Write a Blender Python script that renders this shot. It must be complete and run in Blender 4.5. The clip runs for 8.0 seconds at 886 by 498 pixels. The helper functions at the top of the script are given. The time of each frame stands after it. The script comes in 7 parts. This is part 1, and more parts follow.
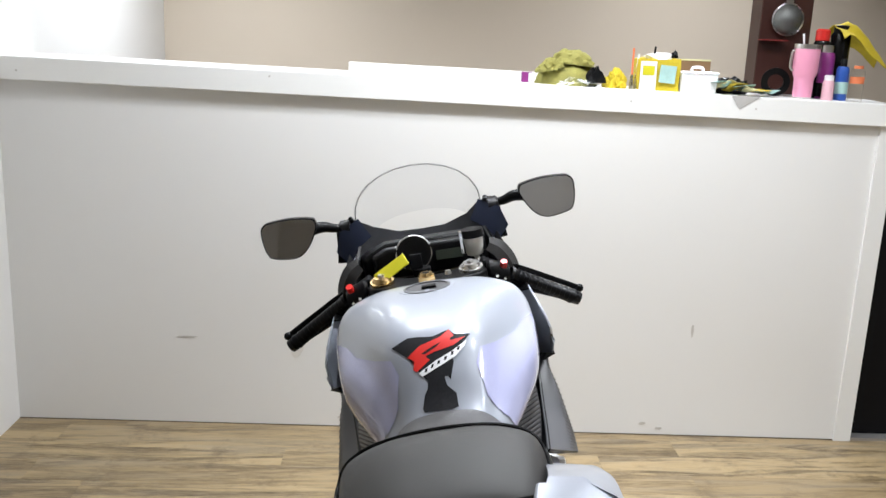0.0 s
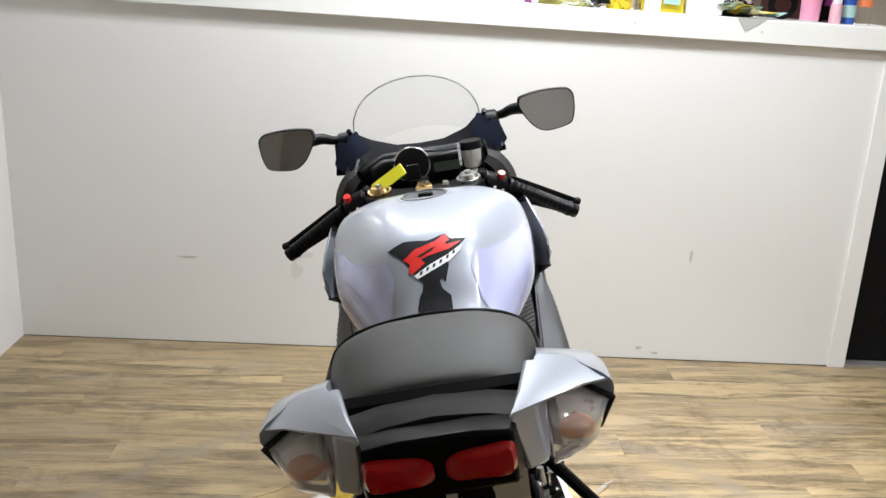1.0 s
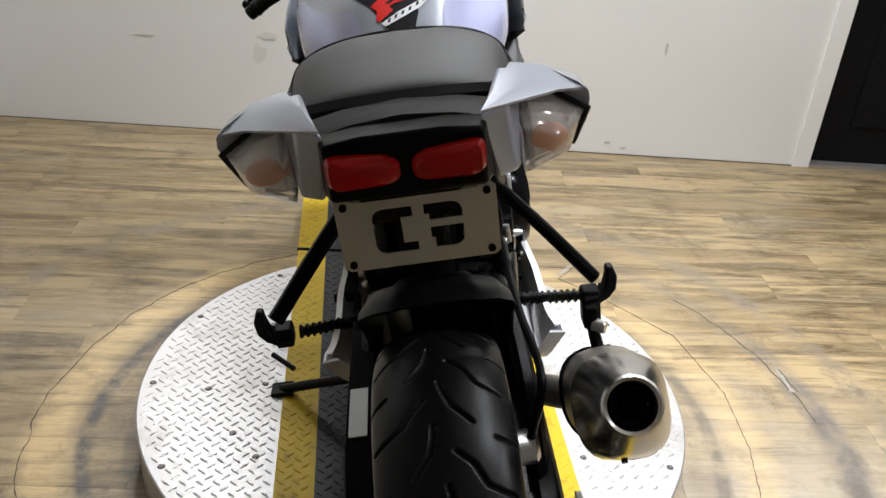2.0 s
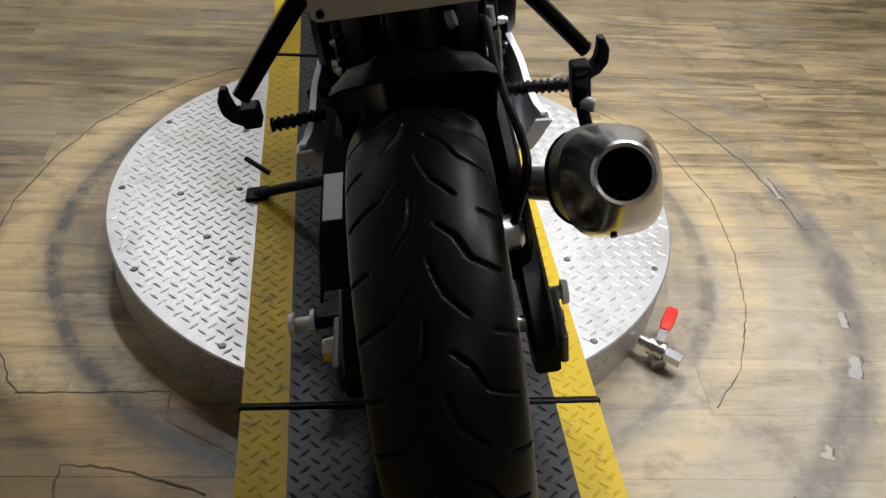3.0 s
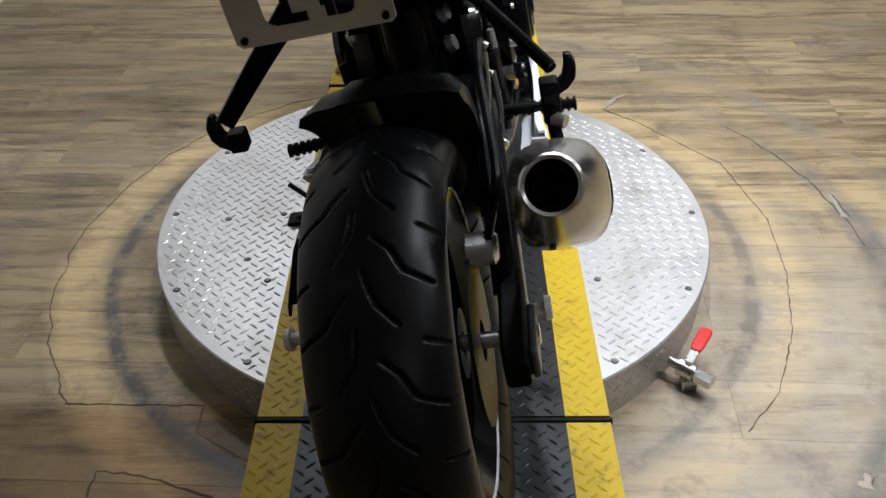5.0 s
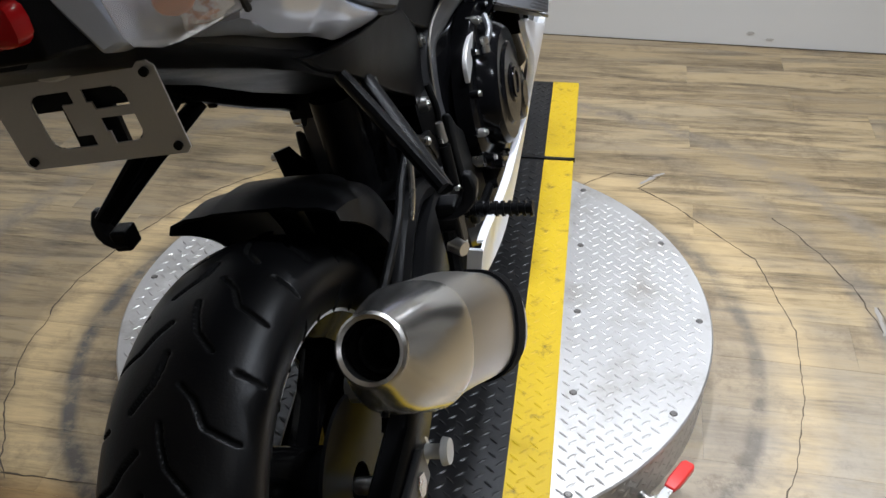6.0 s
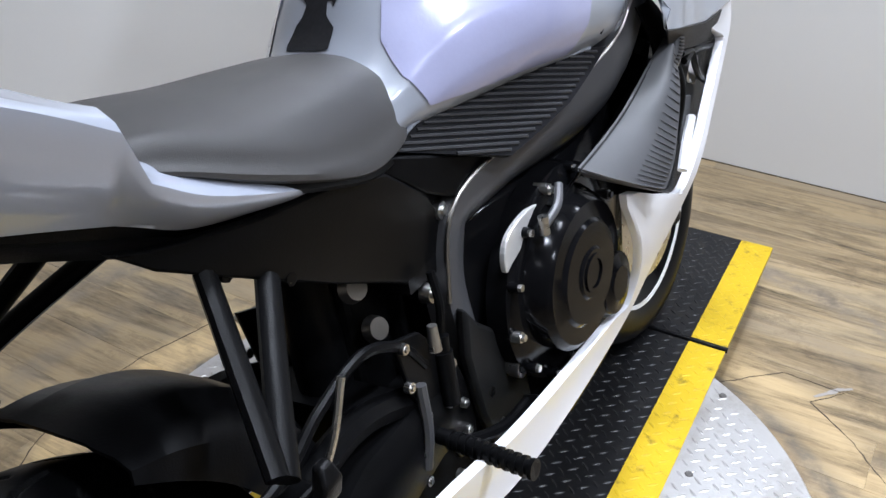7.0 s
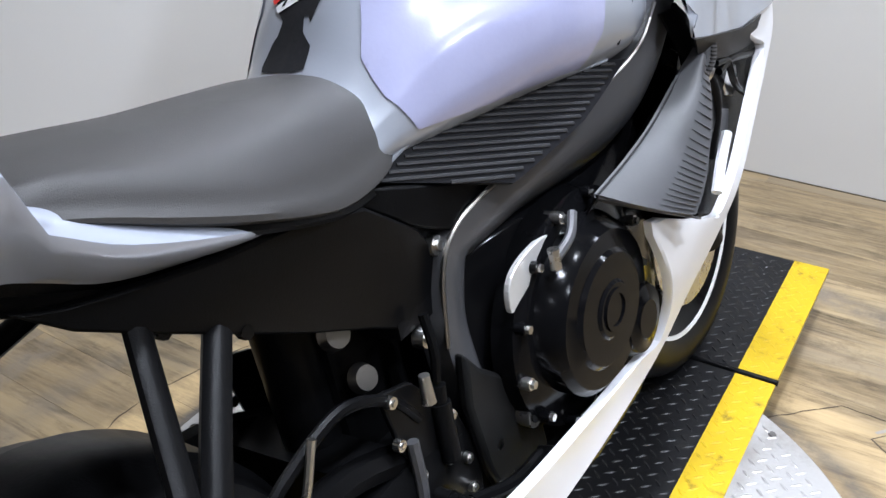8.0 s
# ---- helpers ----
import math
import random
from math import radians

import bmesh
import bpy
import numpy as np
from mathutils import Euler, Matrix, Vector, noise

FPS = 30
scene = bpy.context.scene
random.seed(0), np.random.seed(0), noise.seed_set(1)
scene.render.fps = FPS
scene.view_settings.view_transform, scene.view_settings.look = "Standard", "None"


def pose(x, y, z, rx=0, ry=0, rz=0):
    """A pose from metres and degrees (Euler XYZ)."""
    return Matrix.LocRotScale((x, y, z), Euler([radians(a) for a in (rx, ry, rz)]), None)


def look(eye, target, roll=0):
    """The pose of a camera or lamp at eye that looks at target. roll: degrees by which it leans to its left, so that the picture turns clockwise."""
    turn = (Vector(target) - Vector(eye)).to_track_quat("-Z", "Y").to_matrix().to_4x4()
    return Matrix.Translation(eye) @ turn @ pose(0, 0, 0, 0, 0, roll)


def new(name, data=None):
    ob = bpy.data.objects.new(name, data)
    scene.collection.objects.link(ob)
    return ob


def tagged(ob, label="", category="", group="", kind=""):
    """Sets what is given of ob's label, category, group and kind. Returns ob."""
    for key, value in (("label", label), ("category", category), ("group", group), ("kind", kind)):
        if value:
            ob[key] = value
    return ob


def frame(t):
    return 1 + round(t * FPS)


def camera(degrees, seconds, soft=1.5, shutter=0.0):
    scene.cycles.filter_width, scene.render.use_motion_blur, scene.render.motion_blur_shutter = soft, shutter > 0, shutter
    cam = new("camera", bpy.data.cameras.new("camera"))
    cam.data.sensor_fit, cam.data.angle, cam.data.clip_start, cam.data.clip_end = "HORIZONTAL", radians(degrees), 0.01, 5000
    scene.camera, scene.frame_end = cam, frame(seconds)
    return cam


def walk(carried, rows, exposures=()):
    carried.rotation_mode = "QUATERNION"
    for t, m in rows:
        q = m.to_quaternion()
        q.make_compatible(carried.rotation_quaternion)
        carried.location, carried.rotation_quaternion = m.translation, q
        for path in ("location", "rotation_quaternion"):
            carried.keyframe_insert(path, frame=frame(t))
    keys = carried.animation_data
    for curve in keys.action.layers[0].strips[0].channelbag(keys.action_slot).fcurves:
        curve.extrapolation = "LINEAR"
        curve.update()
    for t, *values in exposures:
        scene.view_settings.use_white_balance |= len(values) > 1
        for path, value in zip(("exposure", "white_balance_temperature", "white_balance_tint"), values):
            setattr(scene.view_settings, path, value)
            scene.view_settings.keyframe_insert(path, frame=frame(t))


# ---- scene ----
cam = camera(52.4, 8.0)

PATH = [
    (0, (-0.218, -1.659, 1.585), (-0.061, 0.28, 1.123), 2.4),
    (0.5, (-0.208, -1.669, 1.563), (-0.101, 0.265, 1.063), 2.8),
    (1, (-0.204, -1.678, 1.526), (-0.05, 0.226, 0.932), 3.0),
    (1.5, (-0.206, -1.682, 1.468), (-0.016, 0.15, 0.689), 3.8),
    (1.9, (-0.208, -1.678, 1.424), (0.029, 0.077, 0.495), 5.1),
    (2, (-0.197, -1.679, 1.406), (0.041, 0.06, 0.447), 5.5),
    (2.2, (-0.192, -1.671, 1.377), (0.057, 0.021, 0.341), 6.0),
    (3.3, (-0.178, -1.656, 1.271), (0.116, -0.183, -0.05), 6.9),
    (3.5, (-0.179, -1.66, 1.254), (0.127, -0.235, -0.115), 7.3),
    (4, (-0.186, -1.665, 1.227), (0.165, -0.314, -0.204), 8.1),
    (4.5, (-0.17, -1.661, 1.252), (0.158, -0.29, -0.167), 4.5),
    (5, (0.032, -1.703, 1.309), (0.022, -0.113, 0.096), -0.4),
    (5.2, (0.141, -1.729, 1.334), (0.042, -0.081, 0.205), -0.2),
    (6.3, (0.348, -1.335, 1.312), (-0.033, 0.247, 0.148), -3.0),
    (6.5, (0.392, -1.233, 1.298), (-0.112, 0.343, 0.174), -3.7),
    (7, (0.51, -0.991, 1.292), (-0.303, 0.507, 0.246), 0.7),
    (7.5, (0.535, -0.868, 1.273), (-0.342, 0.605, 0.243), -0.2),
    (8, (0.516, -0.863, 1.258), (-0.415, 0.583, 0.238), -2.1),
]
EXPOSURES = [(0, 0.28, 6350, 10), (1.0, 0.34, 6450, 10), (1.5, 0.30, 6500, 10), (2.0, 0.08, 6500, 10), (3.3, -0.4, 6400, 10), (4.5, -0.45, 6300, 10), (5.2, -0.40, 6150, 10), (6.3, -0.26, 6000, 10), (7.0, 0.0, 5850, 12), (8.0, 0.15, 5900, 12)]
walk(cam, [(t, look(eye, target, roll)) for t, eye, target, roll in PATH], EXPOSURES)

# ---- world and lamps ----
ROOM = pose(-1.631, 1.861, 0, 0, 0, -2.66)      # u along the half wall, v behind it
TOP = 0.1135                                    # height of the turntable's top
CEIL = 2.75
wld = bpy.data.worlds.new("world")
scene.world = wld
wld.use_nodes = True
wld.node_tree.nodes["Background"].inputs[0].default_value = (0.9, 0.95, 1.0, 1)
wld.node_tree.nodes["Background"].inputs[1].default_value = 0.02


def lamp(x, y, watts, size, beam, colour=(0.92, 0.955, 1.0)):
    data = bpy.data.lights.new("downlight_lamp", "AREA")
    data.shape, data.size, data.energy, data.color = "DISK", size, watts, colour
    data.spread = radians(beam)
    ob = new("downlight_lamp", data)
    ob.matrix_world = pose(x, y, CEIL - 0.03)
    return ob


LAMPS = [(1.25, 0.75, 14, 140), (1.15, -0.3, 15, 80), (2.3, -0.5, 22, 140), (1.55, -1.8, 2, 140), (-0.5, 1.25, 13, 140), (0.2, 0.15, 8, 80), (0.35, 1.0, 24, 140), (-1.0, 2.9, 28, 140), (1.6, 2.9, 28, 140), (0.9, -3.6, 6, 140)]
for x, y, watts, beam in LAMPS:
    lamp(x, y, watts, 0.16, beam)


# ---- materials ----
def mat(name, col, rough=0.5, metal=0.0, coat=0.0, var=0.12, scale=9.0, bump=0.0, bscale=120.0, rvar=0.12):
    m = bpy.data.materials.new(name)
    m.use_nodes = True
    nt = m.node_tree
    bs = nt.nodes["Principled BSDF"]
    tc = nt.nodes.new("ShaderNodeTexCoord")
    n1 = nt.nodes.new("ShaderNodeTexNoise")
    n1.inputs["Scale"].default_value, n1.inputs["Detail"].default_value = scale, 5
    n2 = nt.nodes.new("ShaderNodeTexNoise")
    n2.inputs["Scale"].default_value, n2.inputs["Detail"].default_value = bscale, 3
    for n in (n1, n2):
        nt.links.new(tc.outputs["Object"], n.inputs["Vector"])
    mix = nt.nodes.new("ShaderNodeMix")
    mix.data_type = "RGBA"
    mix.inputs[6].default_value = (*[c * (1 - var) for c in col], 1)
    mix.inputs[7].default_value = (*[min(1, c * (1 + var)) for c in col], 1)
    blend = nt.nodes.new("ShaderNodeMath")
    blend.operation = "MULTIPLY_ADD"
    blend.inputs[1].default_value, blend.inputs[2].default_value = 0.35, 0.0
    nt.links.new(n2.outputs["Fac"], blend.inputs[0])
    add = nt.nodes.new("ShaderNodeMath")
    add.operation = "MULTIPLY_ADD"
    add.inputs[1].default_value = 0.65
    nt.links.new(n1.outputs["Fac"], add.inputs[0])
    nt.links.new(blend.outputs[0], add.inputs[2])
    nt.links.new(add.outputs[0], mix.inputs[0])
    nt.links.new(mix.outputs[2], bs.inputs["Base Color"])
    rr = nt.nodes.new("ShaderNodeMapRange")
    rr.inputs[3].default_value, rr.inputs[4].default_value = max(0.02, rough * (1 - rvar) - 0.02), min(1, rough * (1 + rvar) + 0.02)
    nt.links.new(n1.outputs["Fac"], rr.inputs[0])
    nt.links.new(rr.outputs[0], bs.inputs["Roughness"])
    bs.inputs["Metallic"].default_value = metal
    bs.inputs["Coat Weight"].default_value = coat
    bs.inputs["Specular IOR Level"].default_value = 0.5 if max(col) > 0.03 else 0.09
    bs.inputs["Coat Roughness"].default_value = 0.06
    if bump:
        bp = nt.nodes.new("ShaderNodeBump")
        bp.inputs["Strength"].default_value, bp.inputs["Distance"].default_value = bump, 0.002
        nt.links.new(n2.outputs["Fac"], bp.inputs["Height"])
        nt.links.new(bp.outputs[0], bs.inputs["Normal"])
    return m


def glass(name, col, rough=0.03, ior=1.45, alpha=1.0):
    m = mat(name, col, rough, var=0.02)
    bs = m.node_tree.nodes["Principled BSDF"]
    bs.inputs["Transmission Weight"].default_value = 1.0
    bs.inputs["IOR"].default_value = ior
    bs.inputs["Alpha"].default_value = alpha
    return m


def glow(name, col, strength):
    m = mat(name, col, 0.5)
    bs = m.node_tree.nodes["Principled BSDF"]
    bs.inputs["Emission Color"].default_value = (*col, 1)
    bs.inputs["Emission Strength"].default_value = strength
    return m


PEARL = mat("pearl_paint", (0.33, 0.352, 0.40), 0.30, 0.12, 0.9, 0.05, 4, 0, 400)
SILVER = mat("silver_blue_paint", (0.44, 0.475, 0.56), 0.34, 0.2, 0.8, 0.06, 4, 0, 400)
WHITE_PAINT = mat("white_paint", (0.80, 0.80, 0.82), 0.35, 0.0, 0.35, 0.03, 5, 0, 300)
BLACK_GLOSS = mat("black_gloss", (0.004, 0.004, 0.0043), 0.22, 0.0, 0.2, 0.2, 20)
BLACK_SATIN = mat("black_satin", (0.0035, 0.0035, 0.0038), 0.33, 0.0, 0.0, 0.25, 25, 0.15, 500)
BLACK_PLASTIC = mat("black_plastic", (0.0035, 0.0035, 0.004), 0.36, 0.0, 0.0, 0.2, 30, 0.25, 700)
FRAME_GREY = mat("frame_grey", (0.095, 0.095, 0.10), 0.38, 0.4, 0.0, 0.12, 12, 0.1, 500)
ENGINE = mat("engine_black", (0.0035, 0.0035, 0.004), 0.13, 0.0, 0.0, 0.25, 18, 0.04, 300)
DUCT_GREY = mat("carbon_look_grey", (0.070, 0.070, 0.074), 0.42, 0.0, 0.0, 0.15, 40, 0.1, 500)
RIB_GREY = mat("rib_plastic", (0.035, 0.035, 0.037), 0.38, 0.0, 0.0, 0.15, 30, 0.1, 600)
RIB_BLACK = mat("ribbed_plastic", (0.012, 0.012, 0.0135), 0.36, 0.0, 0.0, 0.2, 30, 0.1, 600)
RUBBER = mat("tyre_rubber", (0.0025, 0.0025, 0.003), 0.36, 0.0, 0.0, 0.3, 14, 0.1, 350)
TAIL_GREY = mat("tail_grey_plastic", (0.026, 0.025, 0.0245), 0.45, 0.0, 0.0, 0.1, 20, 0.2, 700)
VINYL = mat("seat_vinyl", (0.044, 0.042, 0.041), 0.48, 0.0, 0.0, 0.1, 14, 0.35, 900)
BLACK_PLASTIC.node_tree.nodes["Principled BSDF"].inputs["Specular IOR Level"].default_value = 0.16
STEEL = mat("steel", (0.62, 0.61, 0.59), 0.28, 1.0, 0.0, 0.12, 30, 0.05, 300)
SATIN_STEEL = mat("satin_titanium", (0.42, 0.40, 0.37), 0.36, 1.0, 0.0, 0.1, 9, 0.05, 500)
CHROME = mat("chrome", (0.64, 0.63, 0.61), 0.24, 1.0, 0.0, 0.05, 10)
PLATE_BLACK = mat("satin_black_casting", (0.010, 0.010, 0.010), 0.42, 0.0, 0.0, 0.2, 25, 0.15, 500)
MATT_BLACK = mat("matt_black_plastic", (0.004, 0.004, 0.0045), 0.85, 0.0, 0.0, 0.2, 30, 0.2, 600)
# black for exhaust soot, and for shade painted into holes and tyre grooves
DARK_HOLE = mat("soot_and_hole_black", (0.006, 0.006, 0.006), 0.8, 0.0, 0.0, 0.3)
GOLD = mat("brass", (0.65, 0.45, 0.2), 0.25, 1.0)
RED_PLASTIC = mat("red_plastic", (0.6, 0.02, 0.015), 0.35, 0, 0.3)
RED_LENS = mat("red_lens", (0.40, 0.005, 0.007), 0.14, 0.0, 0.1, 0.25, 40)
RED_LENS.node_tree.nodes["Principled BSDF"].inputs["Specular IOR Level"].default_value = 0.3
RUBBER.node_tree.nodes["Principled BSDF"].inputs["Specular IOR Level"].default_value = 0.22
CLEAR = glass("clear_lens", (0.97, 0.96, 0.955), 0.2, 1.08)
CLEAR.node_tree.nodes["Principled BSDF"].inputs["Coat Weight"].default_value = 0.8
CLEAR.node_tree.nodes["Principled BSDF"].inputs["Transmission Weight"].default_value = 0.78
AMBER = mat("amber_bulb", (0.62, 0.20, 0.06), 0.5, 0, 0.2, 0.3, 60)
REFLECTOR = mat("lamp_reflector", (0.90, 0.89, 0.88), 0.4, 0.1, 0, 0.15, 70, 0.6, 160)
SCREEN = glass("windscreen", (0.96, 0.97, 0.98), 0.02, 1.12)
MIRROR = mat("mirror_glass", (0.78, 0.78, 0.79), 0.03, 1.0, 0, 0.02)
YELLOW_TAG = mat("yellow_tag", (0.60, 0.55, 0.02), 0.45)
PLATE_METAL = mat("brushed_plate", (0.62, 0.61, 0.60), 0.36, 0.6, 0, 0.15, 6, 0.05, 400)
CARBON = mat("carbon_pad", (0.02, 0.02, 0.022), 0.4, 0, 0.0, 0.5, 260)
GRIP_PAD = mat("clear_grip_pad", (0.42, 0.43, 0.62), 0.2, 0.1, 0.7, 0.06, 30, 0.06, 220)
WHITE_NYLON = mat("white_nylon", (0.75, 0.75, 0.73), 0.4)
MILKY = mat("milky_plastic", (0.7, 0.69, 0.64), 0.3)
TAPE = mat("white_tape", (0.78, 0.78, 0.78), 0.4)

# for walls outside the view, greyed to cut the light they bounce
DIM_WALL = mat("bounce_cut_wall_grey", (0.46, 0.45, 0.43), 0.6, 0, 0, 0.05, 1.2, 0.12, 180)
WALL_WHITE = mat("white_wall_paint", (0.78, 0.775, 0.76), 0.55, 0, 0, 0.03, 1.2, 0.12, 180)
TRIM_WHITE = mat("white_trim_paint", (0.82, 0.82, 0.80), 0.4, 0, 0, 0.03, 2.5, 0.06, 120)
BEIGE = mat("beige_wall_paint", (0.60, 0.52, 0.42), 0.6, 0, 0, 0.05, 1.0, 0.1, 160)
CEIL_WHITE = mat("ceiling_paint", (0.72, 0.71, 0.69), 0.7, 0, 0, 0.04, 1.5, 0.1, 150)
DARK_WOOD = mat("dark_red_wood", (0.045, 0.014, 0.010), 0.4, 0, 0.2, 0.4, 6, 0.1, 90)
DOOR_BLACK = mat("black_door_paint", (0.008, 0.008, 0.009), 0.45, 0, 0, 0.3, 3, 0.1, 120)
ALU = mat("diamond_plate_aluminium", (0.48, 0.465, 0.45), 0.40, 0.75, 0, 0.13, 5, 0.15, 260)
YELLOW = mat("yellow_plate_paint", (0.54, 0.365, 0.009), 0.45, 0, 0.0, 0.16, 16, 0.15, 220)
BLACK_PLATE = mat("black_plate_paint", (0.006, 0.006, 0.0068), 0.36, 0.1, 0.0, 0.35, 18, 0.15, 220)


def scuffed(m, dark, low, high, scale, rough=0.7):
    """Noise patches of another colour over a material: wear, and painted glints in the lamp bowl."""
    nt = m.node_tree
    bs = nt.nodes["Principled BSDF"]
    base = bs.inputs["Base Color"].links[0].from_socket
    geo = nt.nodes.new("ShaderNodeNewGeometry")
    nz = nt.nodes.new("ShaderNodeTexNoise")
    nz.inputs["Scale"].default_value, nz.inputs["Detail"].default_value, nz.inputs["Roughness"].default_value = scale, 8, 0.7
    nt.links.new(geo.outputs["Position"], nz.inputs["Vector"])
    mr = nt.nodes.new("ShaderNodeMapRange")
    mr.inputs[1].default_value, mr.inputs[2].default_value = low, high
    nt.links.new(nz.outputs["Fac"], mr.inputs[0])
    mx = nt.nodes.new("ShaderNodeMix")
    mx.data_type = "RGBA"
    nt.links.new(mr.outputs[0], mx.inputs[0])
    nt.links.new(base, mx.inputs[6])
    mx.inputs[7].default_value = (*dark, 1)
    nt.links.new(mx.outputs[2], bs.inputs["Base Color"])
    return m


YELLOW.node_tree.nodes["Principled BSDF"].inputs["Specular IOR Level"].default_value = 0.25
BLACK_PLATE.node_tree.nodes["Principled BSDF"].inputs["Specular IOR Level"].default_value = 0.3
# amber glints painted into the lamp bowl's colour
scuffed(REFLECTOR, (0.50, 0.17, 0.05), 0.54, 0.60, 32)
scuffed(YELLOW, (0.06, 0.045, 0.02), 0.56, 0.74, 26)
scuffed(BLACK_PLATE, (0.04, 0.036, 0.030), 0.58, 0.82, 20)
scuffed(ALU, (0.27, 0.24, 0.20), 0.52, 0.80, 7)


def wood_floor():
    """Vinyl planks: streaks along u, tone by plank, worn rings round the turntable."""
    m = bpy.data.materials.new("vinyl_wood_plank")
    m.use_nodes = True
    nt = m.node_tree
    bs = nt.nodes["Principled BSDF"]
    lk = nt.links.new

    def node(kind, **kw):
        n = nt.nodes.new(kind)
        for key, v in kw.items():
            n.inputs[key].default_value = v
        return n

    def math_(op, a, b=None, c=None):
        n = nt.nodes.new("ShaderNodeMath")
        n.operation = op
        for k, v in enumerate((a, b, c)):
            if v is None:
                continue
            if isinstance(v, (int, float)):
                n.inputs[k].default_value = v
            else:
                lk(v, n.inputs[k])
        return n.outputs[0]

    def span(v, a, b, to_a=0.0, to_b=1.0):
        n = nt.nodes.new("ShaderNodeMapRange")
        for k, x in ((1, a), (2, b), (3, to_a), (4, to_b)):
            n.inputs[k].default_value = x
        lk(v, n.inputs[0])
        return n.outputs[0]

    def mixc(f, a, b):
        n = nt.nodes.new("ShaderNodeMix")
        n.data_type = "RGBA"
        if isinstance(f, float):
            n.inputs[0].default_value = f
        else:
            lk(f, n.inputs[0])
        for k, v in ((6, a), (7, b)):
            if isinstance(v, tuple):
                n.inputs[k].default_value = (*v, 1)
            else:
                lk(v, n.inputs[k])
        return n.outputs[2]

    geo = nt.nodes.new("ShaderNodeNewGeometry")
    info = nt.nodes.new("ShaderNodeObjectInfo")
    mp = nt.nodes.new("ShaderNodeMapping")
    mp.inputs["Rotation"].default_value = (0, 0, radians(2.66))
    mp.inputs["Scale"].default_value = (1.0, 9.0, 1.0)
    off = nt.nodes.new("ShaderNodeVectorMath")
    off.operation = "ADD"
    lk(geo.outputs["Position"], off.inputs[0])
    rnd = math_("MULTIPLY", info.outputs["Random"], 37.0)
    cmb = nt.nodes.new("ShaderNodeCombineXYZ")
    lk(rnd, cmb.inputs[0])
    lk(cmb.outputs[0], off.inputs[1])
    lk(off.outputs[0], mp.inputs["Vector"])
    big = node("ShaderNodeTexNoise", Scale=2.0, Detail=6, Roughness=0.62, Distortion=0.9)
    fine = node("ShaderNodeTexNoise", Scale=16.0, Detail=4, Roughness=0.7)
    lk(mp.outputs[0], big.inputs["Vector"])
    lk(mp.outputs[0], fine.inputs["Vector"])
    c1 = mixc(span(big.outputs["Fac"], 0.37, 0.59), (0.075, 0.050, 0.023), (0.37, 0.272, 0.142))
    c2 = mixc(span(fine.outputs["Fac"], 0.4, 0.75, 0, 0.6), c1, (0.43, 0.34, 0.21))
    tone = mixc(span(info.outputs["Random"], 0, 1, 0.0, 0.45), c2, (0.16, 0.110, 0.055))
    # streaks where the plank is greyed
    grey = node("ShaderNodeTexNoise", Scale=1.3, Detail=4)
    lk(mp.outputs[0], grey.inputs["Vector"])
    tone = mixc(span(grey.outputs["Fac"], 0.5, 0.68, 0, 0.45), tone, (0.27, 0.225, 0.16))
    # worn rings
    ln = nt.nodes.new("ShaderNodeVectorMath")
    ln.operation = "LENGTH"
    lk(geo.outputs["Position"], ln.inputs[0])
    wob = node("ShaderNodeTexNoise", Scale=2.2, Detail=4)
    lk(geo.outputs["Position"], wob.inputs["Vector"])
    wob2 = node("ShaderNodeTexNoise", Scale=11.0, Detail=6, Roughness=0.7)
    lk(geo.outputs["Position"], wob2.inputs["Vector"])
    r = math_("ADD", ln.outputs["Value"], span(wob.outputs["Fac"], 0, 1, -0.022, 0.022))
    side = nt.nodes.new("ShaderNodeSeparateXYZ")
    lk(geo.outputs["Position"], side.inputs[0])

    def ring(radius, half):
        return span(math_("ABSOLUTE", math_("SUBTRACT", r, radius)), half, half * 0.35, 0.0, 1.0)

    def broken(v, a, b):
        return math_("MULTIPLY", v, span(wob2.outputs["Fac"], a, b))

    # paler, greyer planks towards one side
    pale_side = math_("MULTIPLY", math_("MULTIPLY", span(side.outputs[0], 0.30, 0.50), span(ln.outputs["Value"], 1.5, 1.0)), math_("MULTIPLY", span(side.outputs[1], 0.25, -0.25), span(wob2.outputs["Fac"], 0.25, 0.65, 0.20, 0.70)))
    tone = mixc(pale_side, tone, (0.42, 0.37, 0.305))
    col = mixc(math_("MULTIPLY", ring(0.82, 0.070), math_("MULTIPLY", span(side.outputs[0], 0.3, -0.3, 0.45, 0.95), math_("MULTIPLY", span(fine.outputs["Fac"], 0.3, 0.6, 0.5, 1.0), span(big.outputs["Fac"], 0.3, 0.6, 0.35, 1.0)))), tone, (0.60, 0.43, 0.21))
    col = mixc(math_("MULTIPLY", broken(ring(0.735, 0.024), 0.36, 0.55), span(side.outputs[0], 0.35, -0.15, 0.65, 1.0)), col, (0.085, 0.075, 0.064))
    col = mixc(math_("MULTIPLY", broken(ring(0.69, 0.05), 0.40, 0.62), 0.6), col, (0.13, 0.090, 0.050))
    col = mixc(math_("MULTIPLY", broken(ring(1.048, 0.055), 0.25, 0.54), math_("MULTIPLY", span(side.outputs[0], 0.3, 0.8, 0.35, 1.0), span(side.outputs[1], 0.5, 0.1, 0.35, 1.0))), col, (0.150, 0.132, 0.112))
    col = mixc(broken(ring(1.22, 0.05), 0.38, 0.6), col, (0.21, 0.17, 0.12))
    dirt = node("ShaderNodeTexNoise", Scale=5.5, Detail=7, Roughness=0.75)
    lk(geo.outputs["Position"], dirt.inputs["Vector"])
